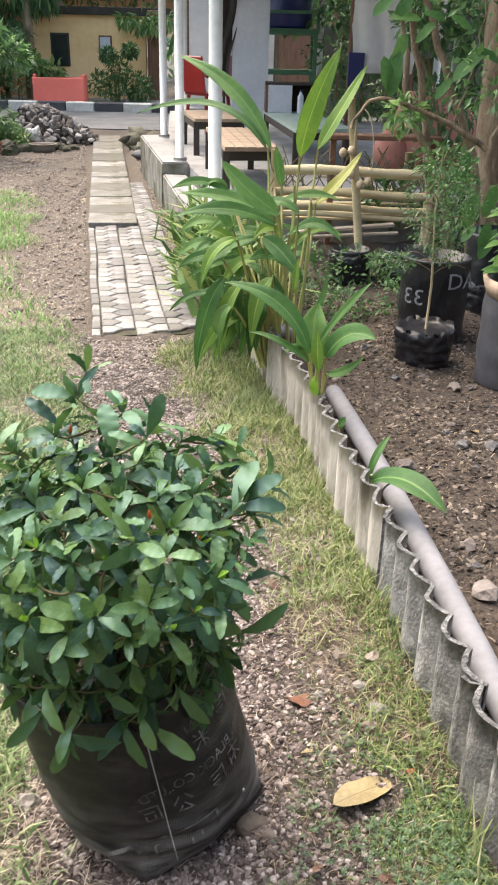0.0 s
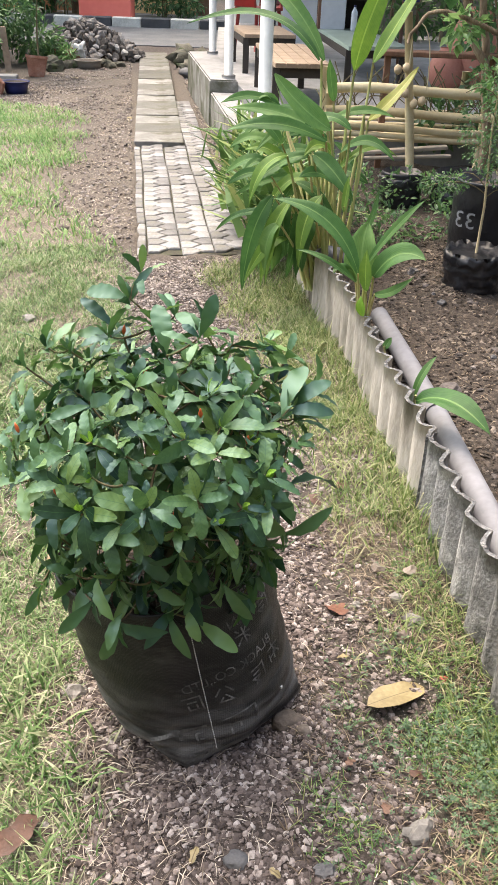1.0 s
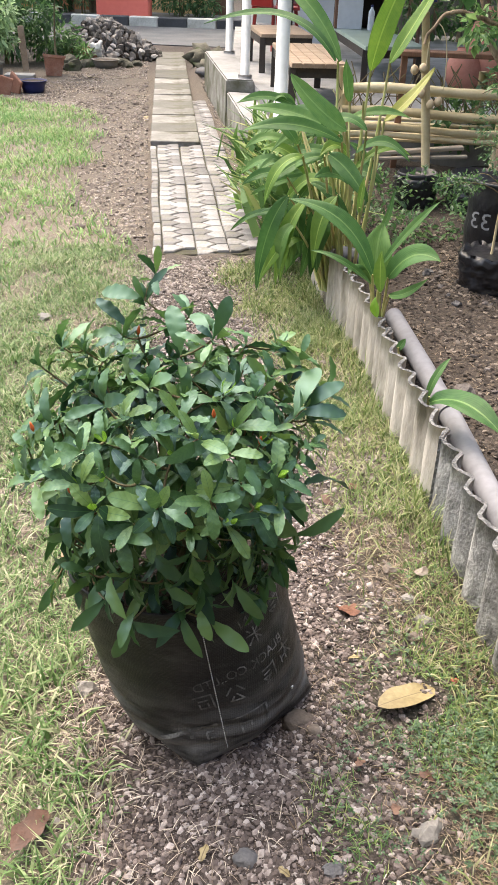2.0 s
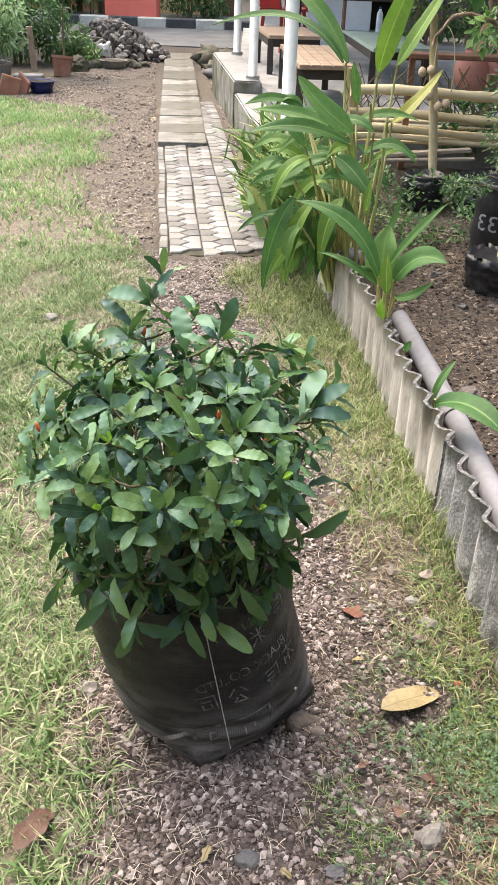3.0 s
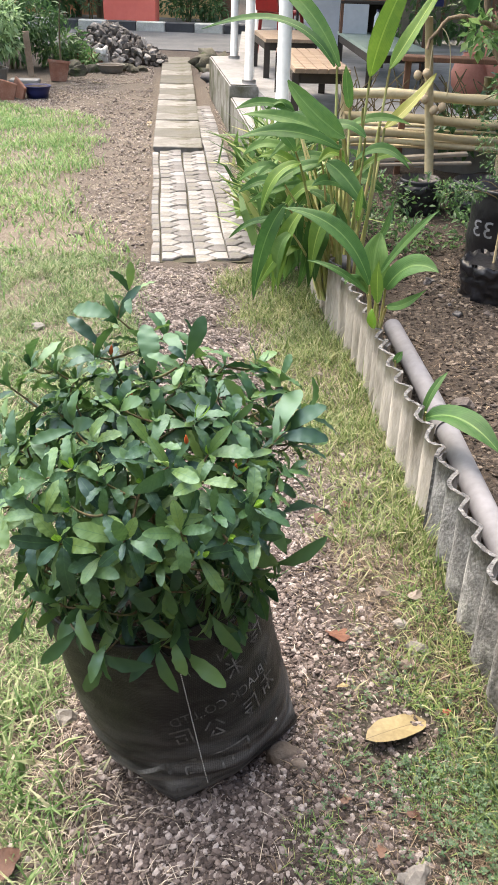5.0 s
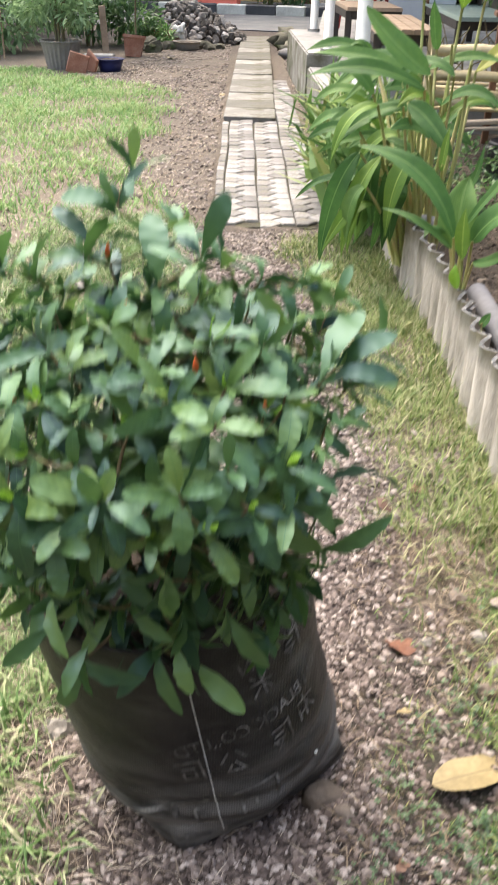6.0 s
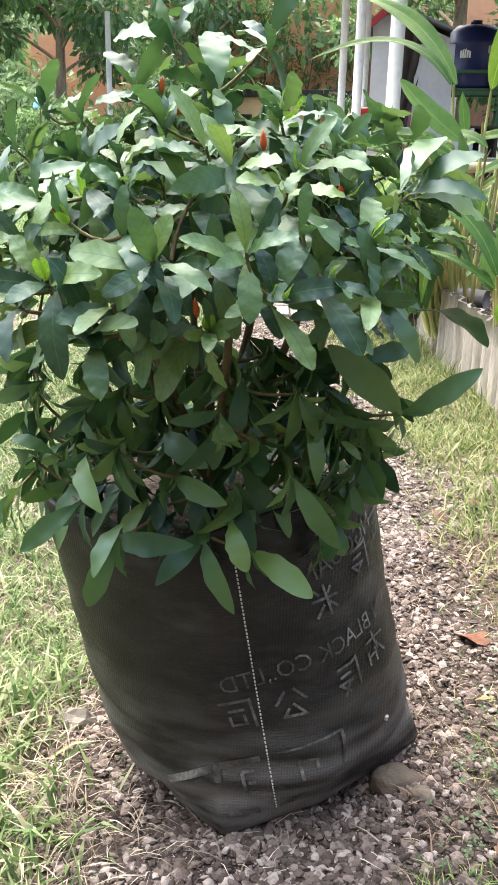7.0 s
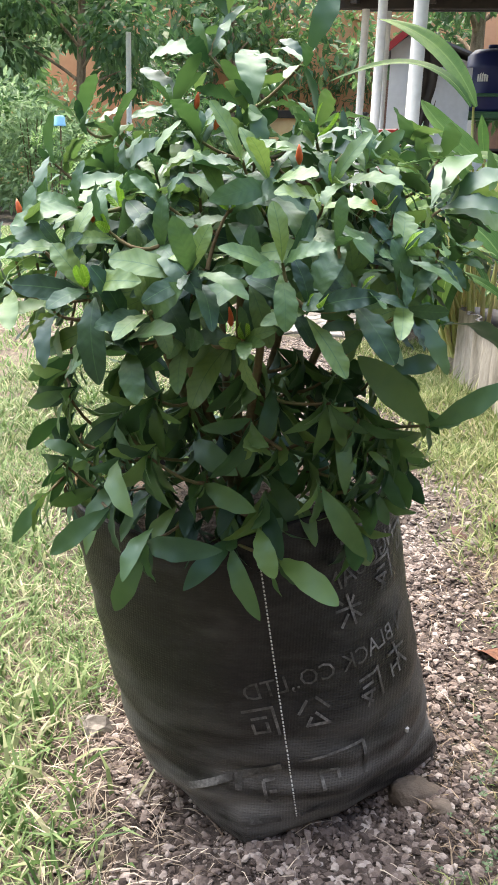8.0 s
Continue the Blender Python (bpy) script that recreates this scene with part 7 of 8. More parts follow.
for i in range(13):
    for j in range(8):
        f.append([i * 9 + j, i * 9 + j + 1, (i + 1) * 9 + j + 1, (i + 1) * 9 + j])
co = part("fabric", (v, f), DARK_WOOD, cloth, soft=True)
co.modifiers.new("thick", "SOLIDIFY").thickness = 0.012
part("rod", tube([(0, 0.02, 0), (0, 0.02, 1.75)], 0.015, 8), DARK_WOOD, cloth)
for i, (jx, jy, s) in enumerate([(1.58, 8.1, 0.30), (1.98, 8.6, 0.22), (1.28, 8.0, 0.16), (2.15, 7.7, 0.18)]):
    j = thing("clay_jar", "large rounded pink clay jar", "jar", "clay jars on the terrace", (jx, jy, 0.36))
    part("body", lathe([(s * 0.55, 0), (s * 0.95, s * 0.6), (s * 1.05, s * 1.2), (s * 0.85, s * 1.8), (s * 0.5, s * 2.1), (s * 0.55, s * 2.2), (s * 0.5, s * 2.2), (s * 0.42, s * 2.0)], 28), PINK_CLAY, j, soft=True)
sheet_w = thing("white_sheet", "white plastic sheet hung as a screen", "sheet", at=(1.35, 9.6, 0.36))
v, f = [], []
for i in range(12):
    for j in range(16):
        v.append(((j / 15 - 0.5) * 0.62 + 0.02 * math.sin(i), 0.03 * math.sin(j * 1.1 + i * 0.2), 0.75 + i * 0.12))
for i in range(11):
    for j in range(15):
        f.append([i * 16 + j, i * 16 + j + 1, (i + 1) * 16 + j + 1, (i + 1) * 16 + j])
so_ = part("sheet", (v, f), WHITE_WALL, sheet_w, soft=True)
so_.modifiers.new("thick", "SOLIDIFY").thickness = 0.006
for sx in (-0.32, 0.32):
    part("post", tube([(sx, 0.04, 0), (sx, 0.04, 2.1)], 0.02, 8), BROWN_WOOD, sheet_w)
part("dark_panel", box(0.16, 0.02, 0.32, 0.004, at=(-0.26, -0.05, 0.62)), BLUE_PLASTIC, sheet_w, "small dark blue panel")
# back screen wall of the terrace and roof beam
single("wall_terrace", box(3.6, 0.12, 1.25, 0.004, at=(2.85, 14.15, 0.36)), DARK_PLASTER, "low stained plastered wall behind the terrace", "wall", kind="structure")
back = thing("shrub", "dense dark shrubs growing behind the terrace", "plant", at=(2.45, 13.1, 0.36))
for i in range(8):
    part("stem", tube(curve3((-1.2 + 0.35 * i, 0, -0.02), (-1.2 + 0.35 * i, 0.05, 0.7), (-1.1 + 0.33 * i, 0.1, 1.5), 6), np.linspace(0.03, 0.012, 6), 7), BARK, back, soft=True)
foliage("foliage", [(-1.3 + 0.4 * (i % 8), 0.15 * math.sin(i), 0.3 + 0.55 * (i // 8)) for i in range(32)], [0.36] * 32, 4200, 0.13, FOLIAGE_DARK, back, rng)
roof = thing("terrace_roof", "dark corrugated roof on timber beams", "roof", at=(0.9, 10.0, 2.30), kind="structure")
part("beam", box(4.2, 0.10, 0.12, 0.006, at=(0, 0.0, 0.0)), DARK_WOOD, roof)
part("beam", box(4.2, 0.10, 0.12, 0.006, at=(0, 3.3, 0.5)), DARK_WOOD, roof)
rv, rf = [], []
for i in range(90):
    x = -2.15 + 4.3 * i / 89
    for y, z in ((-0.35, 0.085), (3.7, 0.70)):
        rv += [(x, y, z + 0.018 * math.cos(i * 1.57)), (x, y, z + 0.018 * math.cos(i * 1.57) + 0.008)]
for i in range(89):
    a, b = i * 4, i * 4 + 4
    rf += [[a, b, b + 2, a + 2], [a + 1, a + 3, b + 3, b + 1], [a, a + 1, b + 1, b]]
part("roof_sheet", (rv, rf), ROOF_SHEET, roof)
fv = [(x, y, z + dz) for x, y, z in ((-1.75, -0.36, 0.17), (2.1, -0.36, 0.17), (2.1, -4.9, 0.75), (-0.75, -4.9, 0.75)) for dz in (0, 0.03)]
part("roof_sheet", (fv, [[0, 2, 4, 6], [7, 5, 3, 1], [0, 1, 3, 2], [2, 3, 5, 4], [4, 5, 7, 6], [6, 7, 1, 0]]), ROOF_SHEET, roof)
for k in range(6):
    part("rafter", box(0.06, 4.0, 0.08, 0.004, m=pose(-1.9 + k * 0.76, 1.65, 0.30, 8.7, 0, 0)), DARK_WOOD, roof)
for px_ in (2.0, 2.9):
    white_pole(px_, 10.0, 0.36, 2.30, "white painted steel pole carrying the roof beam")
for px_ in (-0.9, 1.0, 2.9):
    white_pole(px_, 13.3, 0.36, 2.80, "white painted steel pole at the back of the terrace")

# little gabled garden house beyond the terrace
house = thing("garden_house", "small white garden house with grey gabled sheet roof", "garden house", at=(-0.30, 15.0, 0.0))
part("wall", ([(x, y, z) for y in (0.0, 1.5) for x, z in ((-0.64, -0.02), (0.70, -0.02), (0.70, 2.30), (-0.36, 2.74), (-0.64, 2.55))],
              [[0, 1, 2, 3, 4], [9, 8, 7, 6, 5], [0, 5, 6, 1], [1, 6, 7, 2], [2, 7, 8, 3], [3, 8, 9, 4], [4, 9, 5, 0]]), WHITE_WALL, house)
for (xa, za), (xb, zb) in (((-0.38, 2.80), (0.86, 2.33)), ((-0.78, 2.46), (-0.37, 2.80))):
    V = [(x, y, z + dz) for x, z in ((xa, za), (xb, zb)) for y in (-0.30, 1.75) for dz in (0, 0.035)]
    part("roof", (V, [[0, 2, 6, 4], [1, 5, 7, 3], [0, 1, 3, 2], [4, 6, 7, 5], [0, 4, 5, 1], [2, 3, 7, 6]]), ROOF_SHEET, house, "grey sheet roof")
part("bargeboard", ([(x, y, z + dz) for x, z in ((-0.80, 2.40), (-0.375, 2.76)) for y in (-0.34, -0.305) for dz in (-0.06, 0.07)],
                    [[0, 4, 5, 1], [2, 3, 7, 6], [0, 2, 6, 4], [1, 5, 7, 3], [0, 1, 3, 2], [4, 6, 7, 5]]), RED_PLASTIC, house, "dark red board under the gable")
part("doorway", box(0.34, 0.03, 0.75, 0.003, at=(-0.05, -0.012, 1.25)), DARK_WOOD, house, "dark doorway")
part("base", box(1.55, 1.7, 0.40, 0.02, at=(0.03, 0.75, -0.02)), CONCRETE, house)

# ---- left side: rock pile, pots ----
pile = thing("rubble_heap", "heap of grey and brown rough stones", "rubble", at=(-2.95, 13.15, 0.0))
rock_mesh = [as_mesh("rock", rocky(40 + i * 2.1, 1.0, 1, 0.7, (1, 0.8, 0.65)), RUBBLE) for i in range(8)]
for cnt in range(298):
    a, q = cnt * 2.39996, math.sqrt(cnt / 298)
    dome = 0.46 * (1 - q ** 1.5) + 0.06 * noise.noise(Vector((q * 3 * math.cos(a), q * 3 * math.sin(a), 5)))
    k = rng.uniform(0.035, 0.085)
    part("rock", rock_mesh[cnt % 8], RUBBLE, pile, m=pose(0.80 * q * math.cos(a) - 0.1 * dome, 0.80 * q * math.sin(a), max(0.02, dome), rng.uniform(0, 360), rng.uniform(0, 360), rng.uniform(0, 360)) @ Matrix.Scale(k, 4))
part("core", rocky(3.3, 1.0, 3, 0.2, (0.68, 0.62, 0.27)), POT_SOIL, pile, "dark earth under the stones", soft=True)
for i, (x, y, s) in enumerate([(-1.62, 13.0, 0.13), (-1.50, 12.5, 0.14), (-1.40, 11.9, 0.12), (-1.66, 13.6, 0.15), (-1.30, 12.9, 0.16)]):
    single("boulder", rocky(70 + i, s, 2, 0.9), MOSSY_ROCK, "dark mossy boulder at the end of the curb", "stone", "boulders by the curb", soft=True, m=pose(x, y, s * 0.4, 0, 0, i * 60))
single("boulder", rocky(81, 0.10, 2, 0.5, (1.2, 0.9, 0.7)), STONE_DARK, "dark mossy lump at the end of the curb", "stone", soft=True, m=pose(-1.28, 11.2, 0.06))


def plant_pot(x, y, r, h, material, label, ribs=0, taper=0.75, square=False):
    t = thing("plant_pot", label, "pot", "plant pots by the lawn", (x, y, 0.0))
    if square:
        bm = bmesh.new()
        for s, z in ((taper, 0), (1, h), (1.08, h), (1.08, h + 0.03), (0.9, h + 0.03), (0.88, h - 0.03)):
            for dx, dy in ((-1, -1), (1, -1), (1, 1), (-1, 1)):
                bm.verts.new((dx * r * s, dy * r * s, z))
        bm.verts.ensure_lookup_table()
        for k in range(5):
            for j in range(4):
                bm.faces.new([bm.verts[k * 4 + j], bm.verts[k * 4 + (j + 1) % 4], bm.verts[(k + 1) * 4 + (j + 1) % 4], bm.verts[(k + 1) * 4 + j]])
        bm.faces.new([bm.verts[j] for j in (3, 2, 1, 0)])
        part("pot", bm, material, t)
        part("soil", box(r * 1.75, r * 1.75, 0.02, 0.002, at=(0, 0, h - 0.03)), POT_SOIL, t)
    else:
        part("pot", lathe([(r * taper, 0), (r * (taper + 1) / 2, h * 0.5), (r, h * 0.94), (r * 1.06, h * 0.95), (r * 1.06, h), (r * 0.95, h), (r * 0.93, h * 0.9)], 48, 0.01, ribs, 0.02 if ribs else 0), material, t, soft=not ribs)
        part("soil", lathe([(r * 0.94, h * 0.9), (0.02, h * 0.93)], 24), POT_SOIL, t)
    return t


def pot_plant(name, label, at, clumps, radii, n, size, material, stems=4, tall=0.5):
    t = thing(name, label, "plant", at=at)
    for i in range(stems):
        a = i * 2.4
        part("stem", tube(curve3((0.04 * math.cos(a), 0.04 * math.sin(a), -0.02), (0.03 * math.cos(a), 0.03 * math.sin(a), tall * 0.5), (0.14 * math.cos(a), 0.14 * math.sin(a), tall), 7), np.linspace(0.012, 0.006, 7), 6), BARK_THIN, t, soft=True)
    foliage("foliage", clumps, radii, n, size, material, t, rng, thin=0.75)
    return t


plant_pot(-3.44, 9.55, 0.20, 0.27, GREY_POT, "grey ribbed pot on the lawn's edge", 24)
pot_plant("potted_plant", "grey-green feathery plant growing in the ribbed pot", (-3.44, 9.55, 0.25), [(-0.2, 0, 0.3), (0.02, 0.05, 0.4), (-0.1, -0.1, 0.6), (-0.3, 0, 0.35), (0.18, 0, 0.28), (0.2, 0.1, 0.5)], [0.2, 0.22, 0.25, 0.2, 0.18, 0.2], 1300, 0.085, FOLIAGE_PALE, 6, 0.6)
leaning = plant_pot(-3.06, 10.84, 0.115, 0.20, TERRACOTTA, "square terracotta pot leaning by the dirt strip", square=True)
leaning.rotation_euler = (radians(-6), radians(5), radians(12))
pot_plant("sapling", "young tree with dark green leaves in a square pot", (-3.06, 10.84, 0.21), [(-0.1, 0, 0.9), (0.15, 0.1, 1.05), (0.0, 0, 1.25), (-0.3, 0.1, 1.15), (0.35, 0, 0.95)], [0.22, 0.22, 0.25, 0.22, 0.2], 700, 0.13, FOLIAGE_DARK, 1, 1.0)
plant_pot(-2.92, 9.52, 0.14, 0.12, BLUE_PLASTIC, "dark blue crumpled planter bag on the grass")
plant_pot(-2.66, 11.85, 0.17, 0.10, GREY_POT, "shallow brown-grey planting bowl before the rubble", taper=0.85)
for i, (x, y, rz, tilt) in enumerate([(-3.20, 9.25, 20, 35), (-3.12, 9.45, -40, 60), (-3.10, 12.25, 10, 15), (-2.98, 12.3, 40, 30), (-3.2, 12.35, -20, 10)]):
    single("pot_shard", box(0.20, 0.03, 0.20, 0.008), TERRACOTTA, "broken terracotta pot shard leaning in the grass", "shard", "terracotta shards", m=pose(x, y, -0.01, 0, tilt * 0.5, rz))
for i, (x, y, k) in enumerate([(-2.98, 11.35, 0.12), (-2.88, 11.75, 0.10), (-3.08, 11.7, 0.13), (-2.40, 11.95, 0.08), (-2.30, 12.1, 0.07), (-2.50, 12.15, 0.09)]):
    single("boulder", rocky(50 + i * 1.3, k, 2, 0.6, (1.1, 0.8, 0.7)), MOSSY_ROCK, "mossy brown rock before the rubble heap", "stone", "rocks before the rubble", m=pose(x, y, k * 0.35, 0, 0, i * 47))
single("concrete_slab", box(0.34, 0.16, 0.05, 0.01), CONCRETE, "pale broken concrete piece beside the pots", "slab", m=pose(-3.40, 10.62, -0.01, 0, 0, 8))
single("wooden_post", box(0.075, 0.03, 0.53, 0.004, at=(0, 0, -0.03)), PALE_WOOD, "pale wooden stake by the pots", "post", m=pose(-3.50, 11.2, 0, 0, -3, 15))
single("white_bag", rocky(91, 0.085, 3, 0.9, (0.9, 0.7, 1.1)), WHITE_WALL, "crumpled white and blue plastic bag on the stones", "bag", soft=True, m=pose(-2.88, 12.35, 0.16))
pot_plant("shrub", "low bright green weeds before the rubble", (-2.95, 11.95, 0.02), [(0, 0, 0.14), (-0.2, 0.1, 0.2), (-0.35, 0, 0.30), (-0.6, 0.1, 0.3)], [0.10, 0.15, 0.2, 0.25], 600, 0.07, FOLIAGE, 2, 0.2)
pot_plant("shrub", "dark leafy shrub behind the pots", (-3.9, 11.8, 0.0), [(0, 0, 0.4), (0.3, 0, 0.6), (-0.5, 0.2, 0.5), (0.0, 0.2, 0.9), (0.5, 0.3, 0.3), (-0.9, 0, 0.6)], [0.4, 0.35, 0.45, 0.4, 0.35, 0.45], 2600, 0.11, FOLIAGE_DARK, 5, 0.8)
pot_plant("shrub", "pale feathery shrub at the lawn's far edge", (-4.9, 10.6, 0.0), [(0, 0, 0.5), (0.4, 0.1, 0.4), (-0.6, 0.1, 0.6), (0.0, 0.2, 1.0), (-0.4, 0, 1.3), (0.5, 0.2, 0.9), (-1.0, 0, 0.9), (-1.4, 0.2, 1.4)], [0.5, 0.45, 0.5, 0.5, 0.5, 0.4, 0.55, 0.6], 4200, 0.12, FOLIAGE_PALE, 6, 1.2)
blue = thing("blue_bucket", "light blue plastic bucket upturned on a wooden stake", "bucket", at=(-4.31, 10.1, 0.0))
part("body", lathe([(0.072, 1.11), (0.068, 1.12), (0.056, 1.21), (0.045, 1.222), (0.010, 1.226)], 20), LIGHT_BLUE, blue, soft=True)
part("stake", tube([(0, 0, -0.03), (0.01, 0, 1.21)], 0.010, 8), BARK, blue, soft=True)

pot_plant("shrub", "tall yellow-green weeds round the staked bucket", (-4.36, 10.0, 0.0), [(-0.02, 0, 1.02), (-0.14, 0, 0.95), (0.06, 0, 0.85), (-0.05, 0, 0.65), (0.05, 0, 0.45)], [0.08, 0.10, 0.12, 0.16, 0.2], 520, 0.065, FOLIAGE, 3, 0.9)

# ---- road, kerb, planter, house front ----
single("road", prism([(-60, 14.9), (-1.02, 14.97), (-1.0, 16.9), (60, 17.2), (60, 19.0), (-60, 18.35)], -0.03, 0.012, 0), ASPHALT, "worn grey asphalt road", "road", kind="structure")
kerb = thing("kerb", "kerb painted in black and white blocks", "kerb", at=(-2.2, 18.55, 0.0), kind="structure")
km = [as_mesh("kerb_block", box(0.56, 0.18, 0.20, 0.02), m_) for m_ in (KERB_WHITE, KERB_BLACK)]
for i in range(-16, 17):
    part("kerb_block", km[i % 2], KERB_WHITE, kerb, m=pose(i * 0.57, 0.012 * i, -0.02, 0, 0, 1.2))
single("pavement", prism([(-40, 18.4), (40, 19.2), (40, 21.4), (-40, 20.6)], -0.02, 0.13, 0), CONCRETE, "grey concrete pavement behind the kerb", "pavement", kind="structure")
box_p = thing("planter_box", "coral red concrete planter box on the pavement", "planter", at=(-3.86, 19.25, 0.13))
for dx, dy, sx, sy, h in ((0, -0.22, 1.04, 0.06, 0.46), (0, 0.22, 1.04, 0.06, 0.46), (-0.49, 0, 0.06, 0.38, 0.52), (0.49, 0, 0.06, 0.38, 0.52)):
    part("side", box(sx, sy, h, 0.01, at=(dx, dy, 0)), CORAL, box_p)
part("soil", box(0.9, 0.36, 0.40, 0.01, at=(0, 0, 0)), POT_SOIL, box_p)
vine = thing("shrub", "long hanging strap leaves beside the ochre wall", "plant", at=(-5.1, 19.9, 0.12))
part("stem", tube([(0, 0, -0.02), (0.05, 0, 1.2), (0.1, 0.05, 2.4)], [0.05, 0.04, 0.03], 8), BARK, vine, soft=True)
foliage("hanging_leaves", [(-0.3, 0, 1.9), (0.2, 0, 2.0), (0.5, 0.1, 1.9), (0.0, 0, 1.5), (-0.5, 0, 1.4), (0.3, 0, 1.4), (0.9, 0.1, 2.0)], [0.3, 0.3, 0.25, 0.3, 0.3, 0.25, 0.25], 900, 0.30, FOLIAGE_DARK, vine, rng, droop=2.5, thin=0.35)
eave = thing("shrub", "plants hanging under the dark beam", "plant", at=(-2.0, 20.2, 1.55))
part("stem", tube([(0, 0, 0.2), (0, 0, 0.0), (0.05, 0, -0.1)], 0.02, 6), BARK, eave, soft=True)
foliage("foliage", [(0, 0, 0.1), (0.25, 0, 0.15), (-0.3, 0, 0.12), (-0.6, 0, 0.18)], [0.2, 0.18, 0.2, 0.15], 420, 0.2, FOLIAGE, eave, rng, droop=1.2, thin=0.5)
creeper = thing("climbing_plant", "leafy creeper hanging over the peach upper wall", "plant", at=(-2.0, 21.55, 1.9))
for k in range(5):
    part("stem", tube(curve3((-1.6 + 0.8 * k, 0.0, -0.1), (-1.5 + 0.8 * k, -0.1, 0.7), (-1.3 + 0.8 * k, -0.05, 1.6), 7), 0.02, 6), BARK, creeper, soft=True)
foliage("foliage", [(-2.1 + 0.42 * (i % 11), -0.12 + 0.1 * math.sin(i * 2.1), 0.15 + 0.5 * (i // 11) + 0.2 * math.sin(i * 1.7)) for i in range(33)], [0.20 + 0.10 * (i % 3) for i in range(33)], 1900, 0.17, FOLIAGE_DARK, creeper, rng, droop=1.0, thin=0.6)
front = thing("house_front", "ochre plastered house front with dark beam", "house", at=(-3.5, 20.6, 0.0))
part("wall", box(2.62, 0.2, 1.8, 0.0, at=(-0.04, 0.1, 0)), OCHRE, front)
part("wall", box(14.0, 0.2, 1.8, 0.0, at=(-8.37, 0.14, 0)), PEACH, front)
part("wall", box(22.0, 0.2, 3.0, 0.0, at=(-1.5, 1.3, 1.7)), PEACH, front, "peach upper wall set back")
part("beam", box(3.6, 0.5, 0.16, 0.01, at=(0, 0.1, 1.78)), DARK_WOOD, front, "dark timber beam")
part("pillar", box(0.30, 0.35, 1.9, 0.02, at=(1.47, 0, 0)), BROWN_WOOD, front, "dark brown pillar")
win = part("window", box(0.40, 0.05, 0.66, 0.006, at=(-0.58, -0.02, 0.76)), DARK_WOOD, front)
part("pane", box(0.33, 0.02, 0.59, 0.002, at=(-0.58, -0.05, 0.795)), GLASS_DARK, win)
win = part("window", box(0.28, 0.05, 0.42, 0.006, at=(0.40, -0.02, 0.97)), BROWN_WOOD, front)
part("pane", box(0.22, 0.02, 0.36, 0.002, at=(0.40, -0.05, 1.0)), GREY_PANEL, win)
side = thing("house_front", "dark timber house side behind the trees", "house", at=(2.6, 21.2, 0.0))
part("wall", box(8.0, 0.25, 3.2, 0.0, at=(0, 0, 0)), BROWN_WOOD, side)
for k in range(3):
    w_ = part("window", box(0.9, 0.06, 1.0, 0.01, at=(-2.4 + 2.2 * k, -0.14, 1.1)), DARK_WOOD, side)
    part("pane", box(0.8, 0.02, 0.9, 0.002, at=(-2.4 + 2.2 * k, -0.18, 1.15)), GLASS_DARK, w_)

# plants before the house front
pot_plant("shrub", "leafy green shrub before the ochre wall", (-2.75, 19.6, 0.12), [(0, 0, 0.3), (0.35, 0.1, 0.35), (-0.35, 0.1, 0.35), (0.05, 0, 0.62), (-0.15, 0.1, 0.9), (0.5, 0.1, 0.25), (0.3, 0, 1.0)], [0.35, 0.32, 0.3, 0.28, 0.16, 0.3, 0.14], 1700, 0.12, FOLIAGE_DARK, 6, 0.9)
pot_plant("shrub", "variegated yellow-green climbing plant", (-4.75, 19.4, 0.12), [(0, 0, 0.3), (0, 0, 0.6), (0.05, 0, 0.9), (0.0, 0, 1.2)], [0.18, 0.2, 0.2, 0.2], 500, 0.10, FOLIAGE_PALE, 3, 1.1)
pot_plant("shrub", "dark broad-leaved shrub by the planter", (-5.4, 19.5, 0.12), [(0, 0, 0.4), (-0.5, 0, 0.6), (0.3, 0.1, 0.9), (-0.3, 0.1, 1.3), (-0.9, 0, 1.0)], [0.45, 0.5, 0.4, 0.5, 0.5], 2600, 0.16, FOLIAGE_DARK, 6, 1.2)
pot_plant("shrub", "broad-leaved plant growing in the planter box", (-4.25, 19.4, 0.5), [(-0.1, 0, 0.25), (0.2, 0.1, 0.2), (-0.3, 0, 0.45)], [0.22, 0.2, 0.2], 260, 0.20, FOLIAGE, 3, 0.35)


# ---- trees ----
def tree(x, y, h, r, spread, label, mat_, n, leaf, seed, lean=(0, 0), low=0.45):
    q = np.random.default_rng(seed)
    t = thing("tree", label, "tree", "garden trees", (x, y, 0.0))
    top = np.array([lean[0], lean[1], h])
    part("trunk", tube(curve3((0, 0, -0.1), (lean[0] * 0.2, lean[1] * 0.2, h * 0.5), top, 12), np.linspace(r, r * 0.35, 12), 12), BARK, t, soft=True)
    cs, rs_ = [], []
    for k in range(9):
        a, z = k * 2.4 + seed, h * (low + (1.05 - low) * k / 9)
        e = np.array([spread * math.cos(a) * q.uniform(0.5, 1), spread * math.sin(a) * q.uniform(0.4, 0.9), z + q.uniform(0.1, 0.5)])
        b = np.array([lean[0], lean[1], 1]) * np.array([z / h, z / h, 0]) * 0.6 + np.array([0, 0, z * 0.85])
        part("branch", tube(curve3(b, (b + e) / 2 + np.array([0, 0, 0.2]), e, 7), np.linspace(r * 0.24, r * 0.08, 7), 7), BARK, t, soft=True)
        cs += [e, e * 0.7 + b * 0.3, e + q.normal(scale=0.3, size=3)]
        rs_ += [spread * 0.38, spread * 0.3, spread * 0.3]
    foliage("crown", cs, rs_, n, leaf, mat_, t, q, flat=0.7, droop=0.6)
    return t


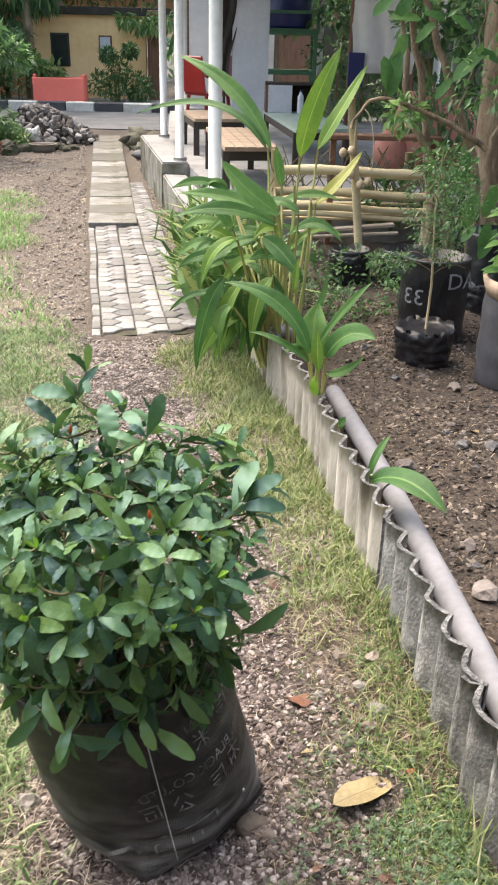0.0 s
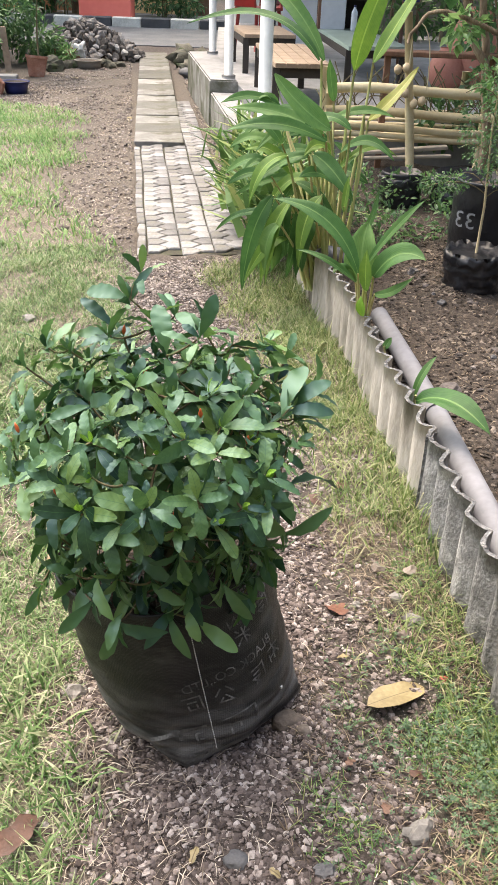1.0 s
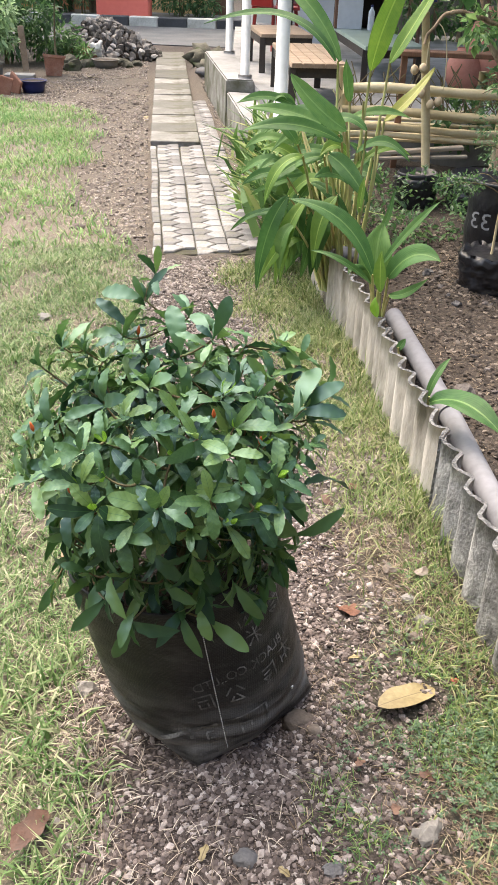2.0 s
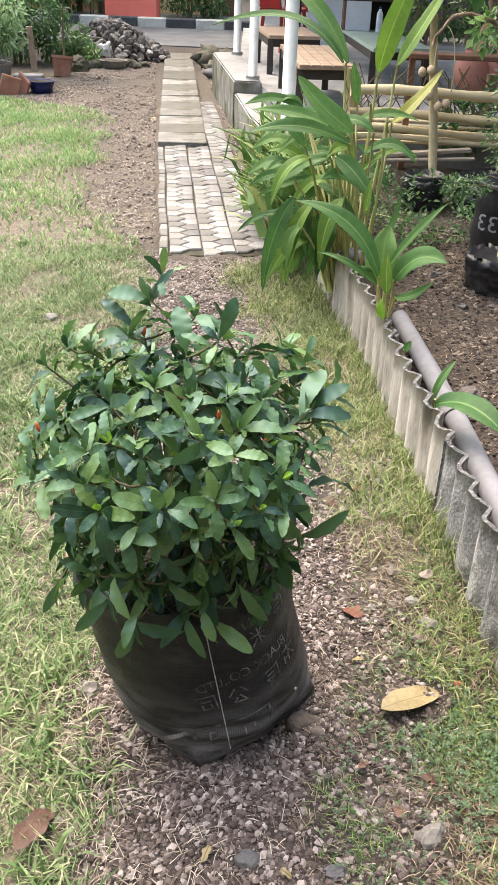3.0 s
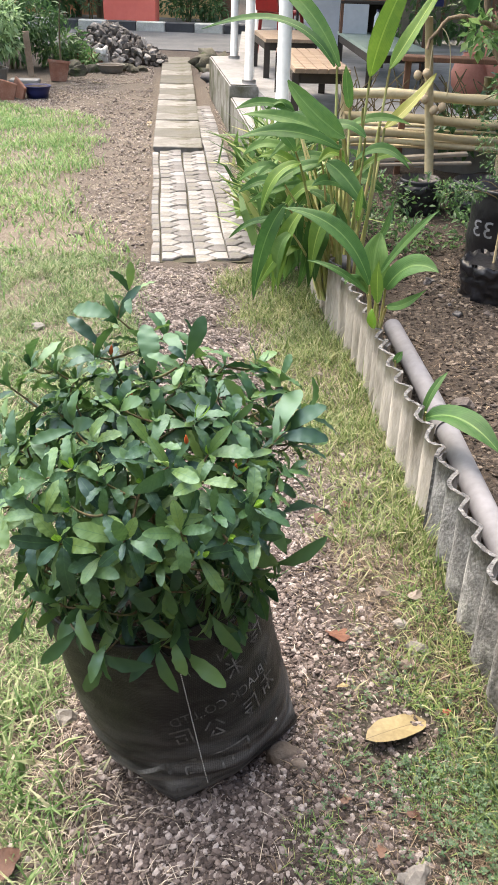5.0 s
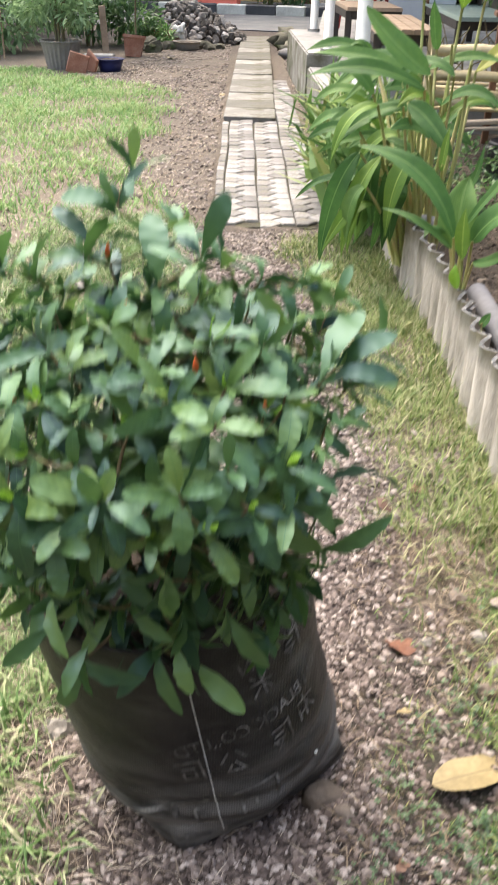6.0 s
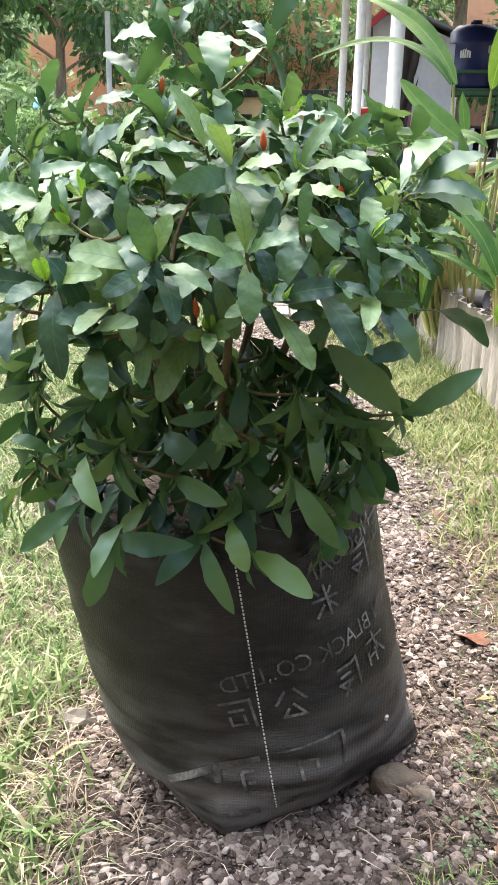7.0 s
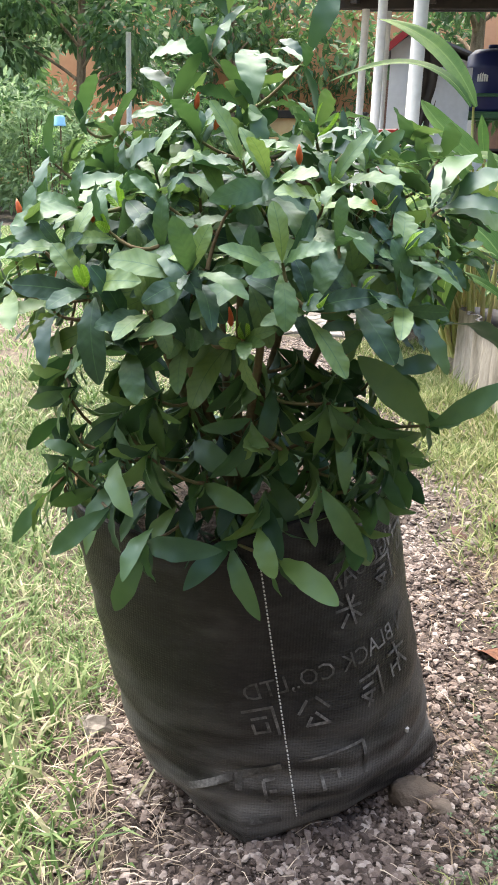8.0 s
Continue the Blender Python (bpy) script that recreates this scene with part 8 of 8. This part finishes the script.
tree(-5.35, 13.2, 3.4, 0.11, 1.5, "slim brown-trunked tree with hanging dark leaves", FOLIAGE_DARK, 5600, 0.16, 1, (0.1, 0), 0.58)
tree(-7.2, 13.6, 3.6, 0.14, 1.7, "bushy light green tree beside the lawn", FOLIAGE_PALE, 5200, 0.17, 2, low=0.12)
tree(-4.05, 21.2, 5.2, 0.15, 1.9, "spreading tree with drooping leaves above the beam", FOLIAGE, 2700, 0.17, 3, (-0.4, 0), 0.62)
tree(-4.6, 19.9, 4.6, 0.14, 1.8, "tree with long hanging leaves before the house", FOLIAGE_DARK, 1900, 0.24, 4, low=0.5)
tree(0.4, 17.4, 4.6, 0.2, 1.9, "dark leafy tree beyond the road", FOLIAGE_DARK, 4200, 0.18, 5, low=0.4)
tree(3.2, 15.5, 4.4, 0.2, 1.9, "pale leafy tree beyond the terrace", FOLIAGE_PALE, 3600, 0.18, 6, low=0.35)
tree(-9.5, 18.0, 5.2, 0.2, 2.4, "large tree at the road's side", FOLIAGE, 4200, 0.25, 7, low=0.2)
tree(-1.0, 23.5, 6.5, 0.25, 2.8, "tall tree rising behind the houses", FOLIAGE, 4200, 0.28, 8, low=0.4)
tree(-7.0, 24.0, 6.5, 0.25, 3.0, "tall tree rising behind the houses", FOLIAGE_DARK, 4200, 0.3, 9, low=0.4)
tree(4.5, 24.5, 6.8, 0.25, 3.0, "tall tree rising behind the houses", FOLIAGE_DARK, 4000, 0.3, 10, low=0.3)
single("white_post", tube([(0, 0, 0), (0, 0, 2.35)], 0.035, 10), WHITE_PAINT, "white weathered post among the trees", "post", soft=True, m=pose(-4.15, 12.0, 0))
pot_plant("shrub", "dense light green shrubs at the far lawn edge", (-6.6, 11.8, 0.0), [(0, 0, 0.5), (0.8, 0.2, 0.5), (-0.8, 0.1, 0.7), (0.2, 0.2, 1.1), (-0.4, 0.3, 1.5), (1.2, 0.5, 0.9), (0.9, 0.4, 1.3)], [0.6, 0.55, 0.6, 0.6, 0.6, 0.5, 0.45], 4600, 0.13, FOLIAGE, 6, 1.3)
far = thing("backdrop_hedge", "far band of dark green woods", "woods", at=(0, 34, 0), kind="structure")
q = np.random.default_rng(77)
foliage("canopy", [(x_, q.uniform(-2, 2), z_) for x_ in range(-40, 41, 4) for z_ in (1.5, 4.0, 6.5)], [3.0] * 63, 9000, 0.75, FOLIAGE_DARK, far, q)

# plain unseen walls, added to close the place and darken what faces them
single("wall_behind", box(12.0, 0.25, 4.4, 0.0, at=(0, -1.9, -0.05)), DARK_PLASTER, "plain unseen wall added to close and darken the place behind", "wall", kind="structure")
single("wall_side", box(0.25, 9.0, 3.2, 0.0, at=(5.2, 2.6, -0.05)), DARK_PLASTER, "plain unseen wall added to close the side", "wall", kind="structure")
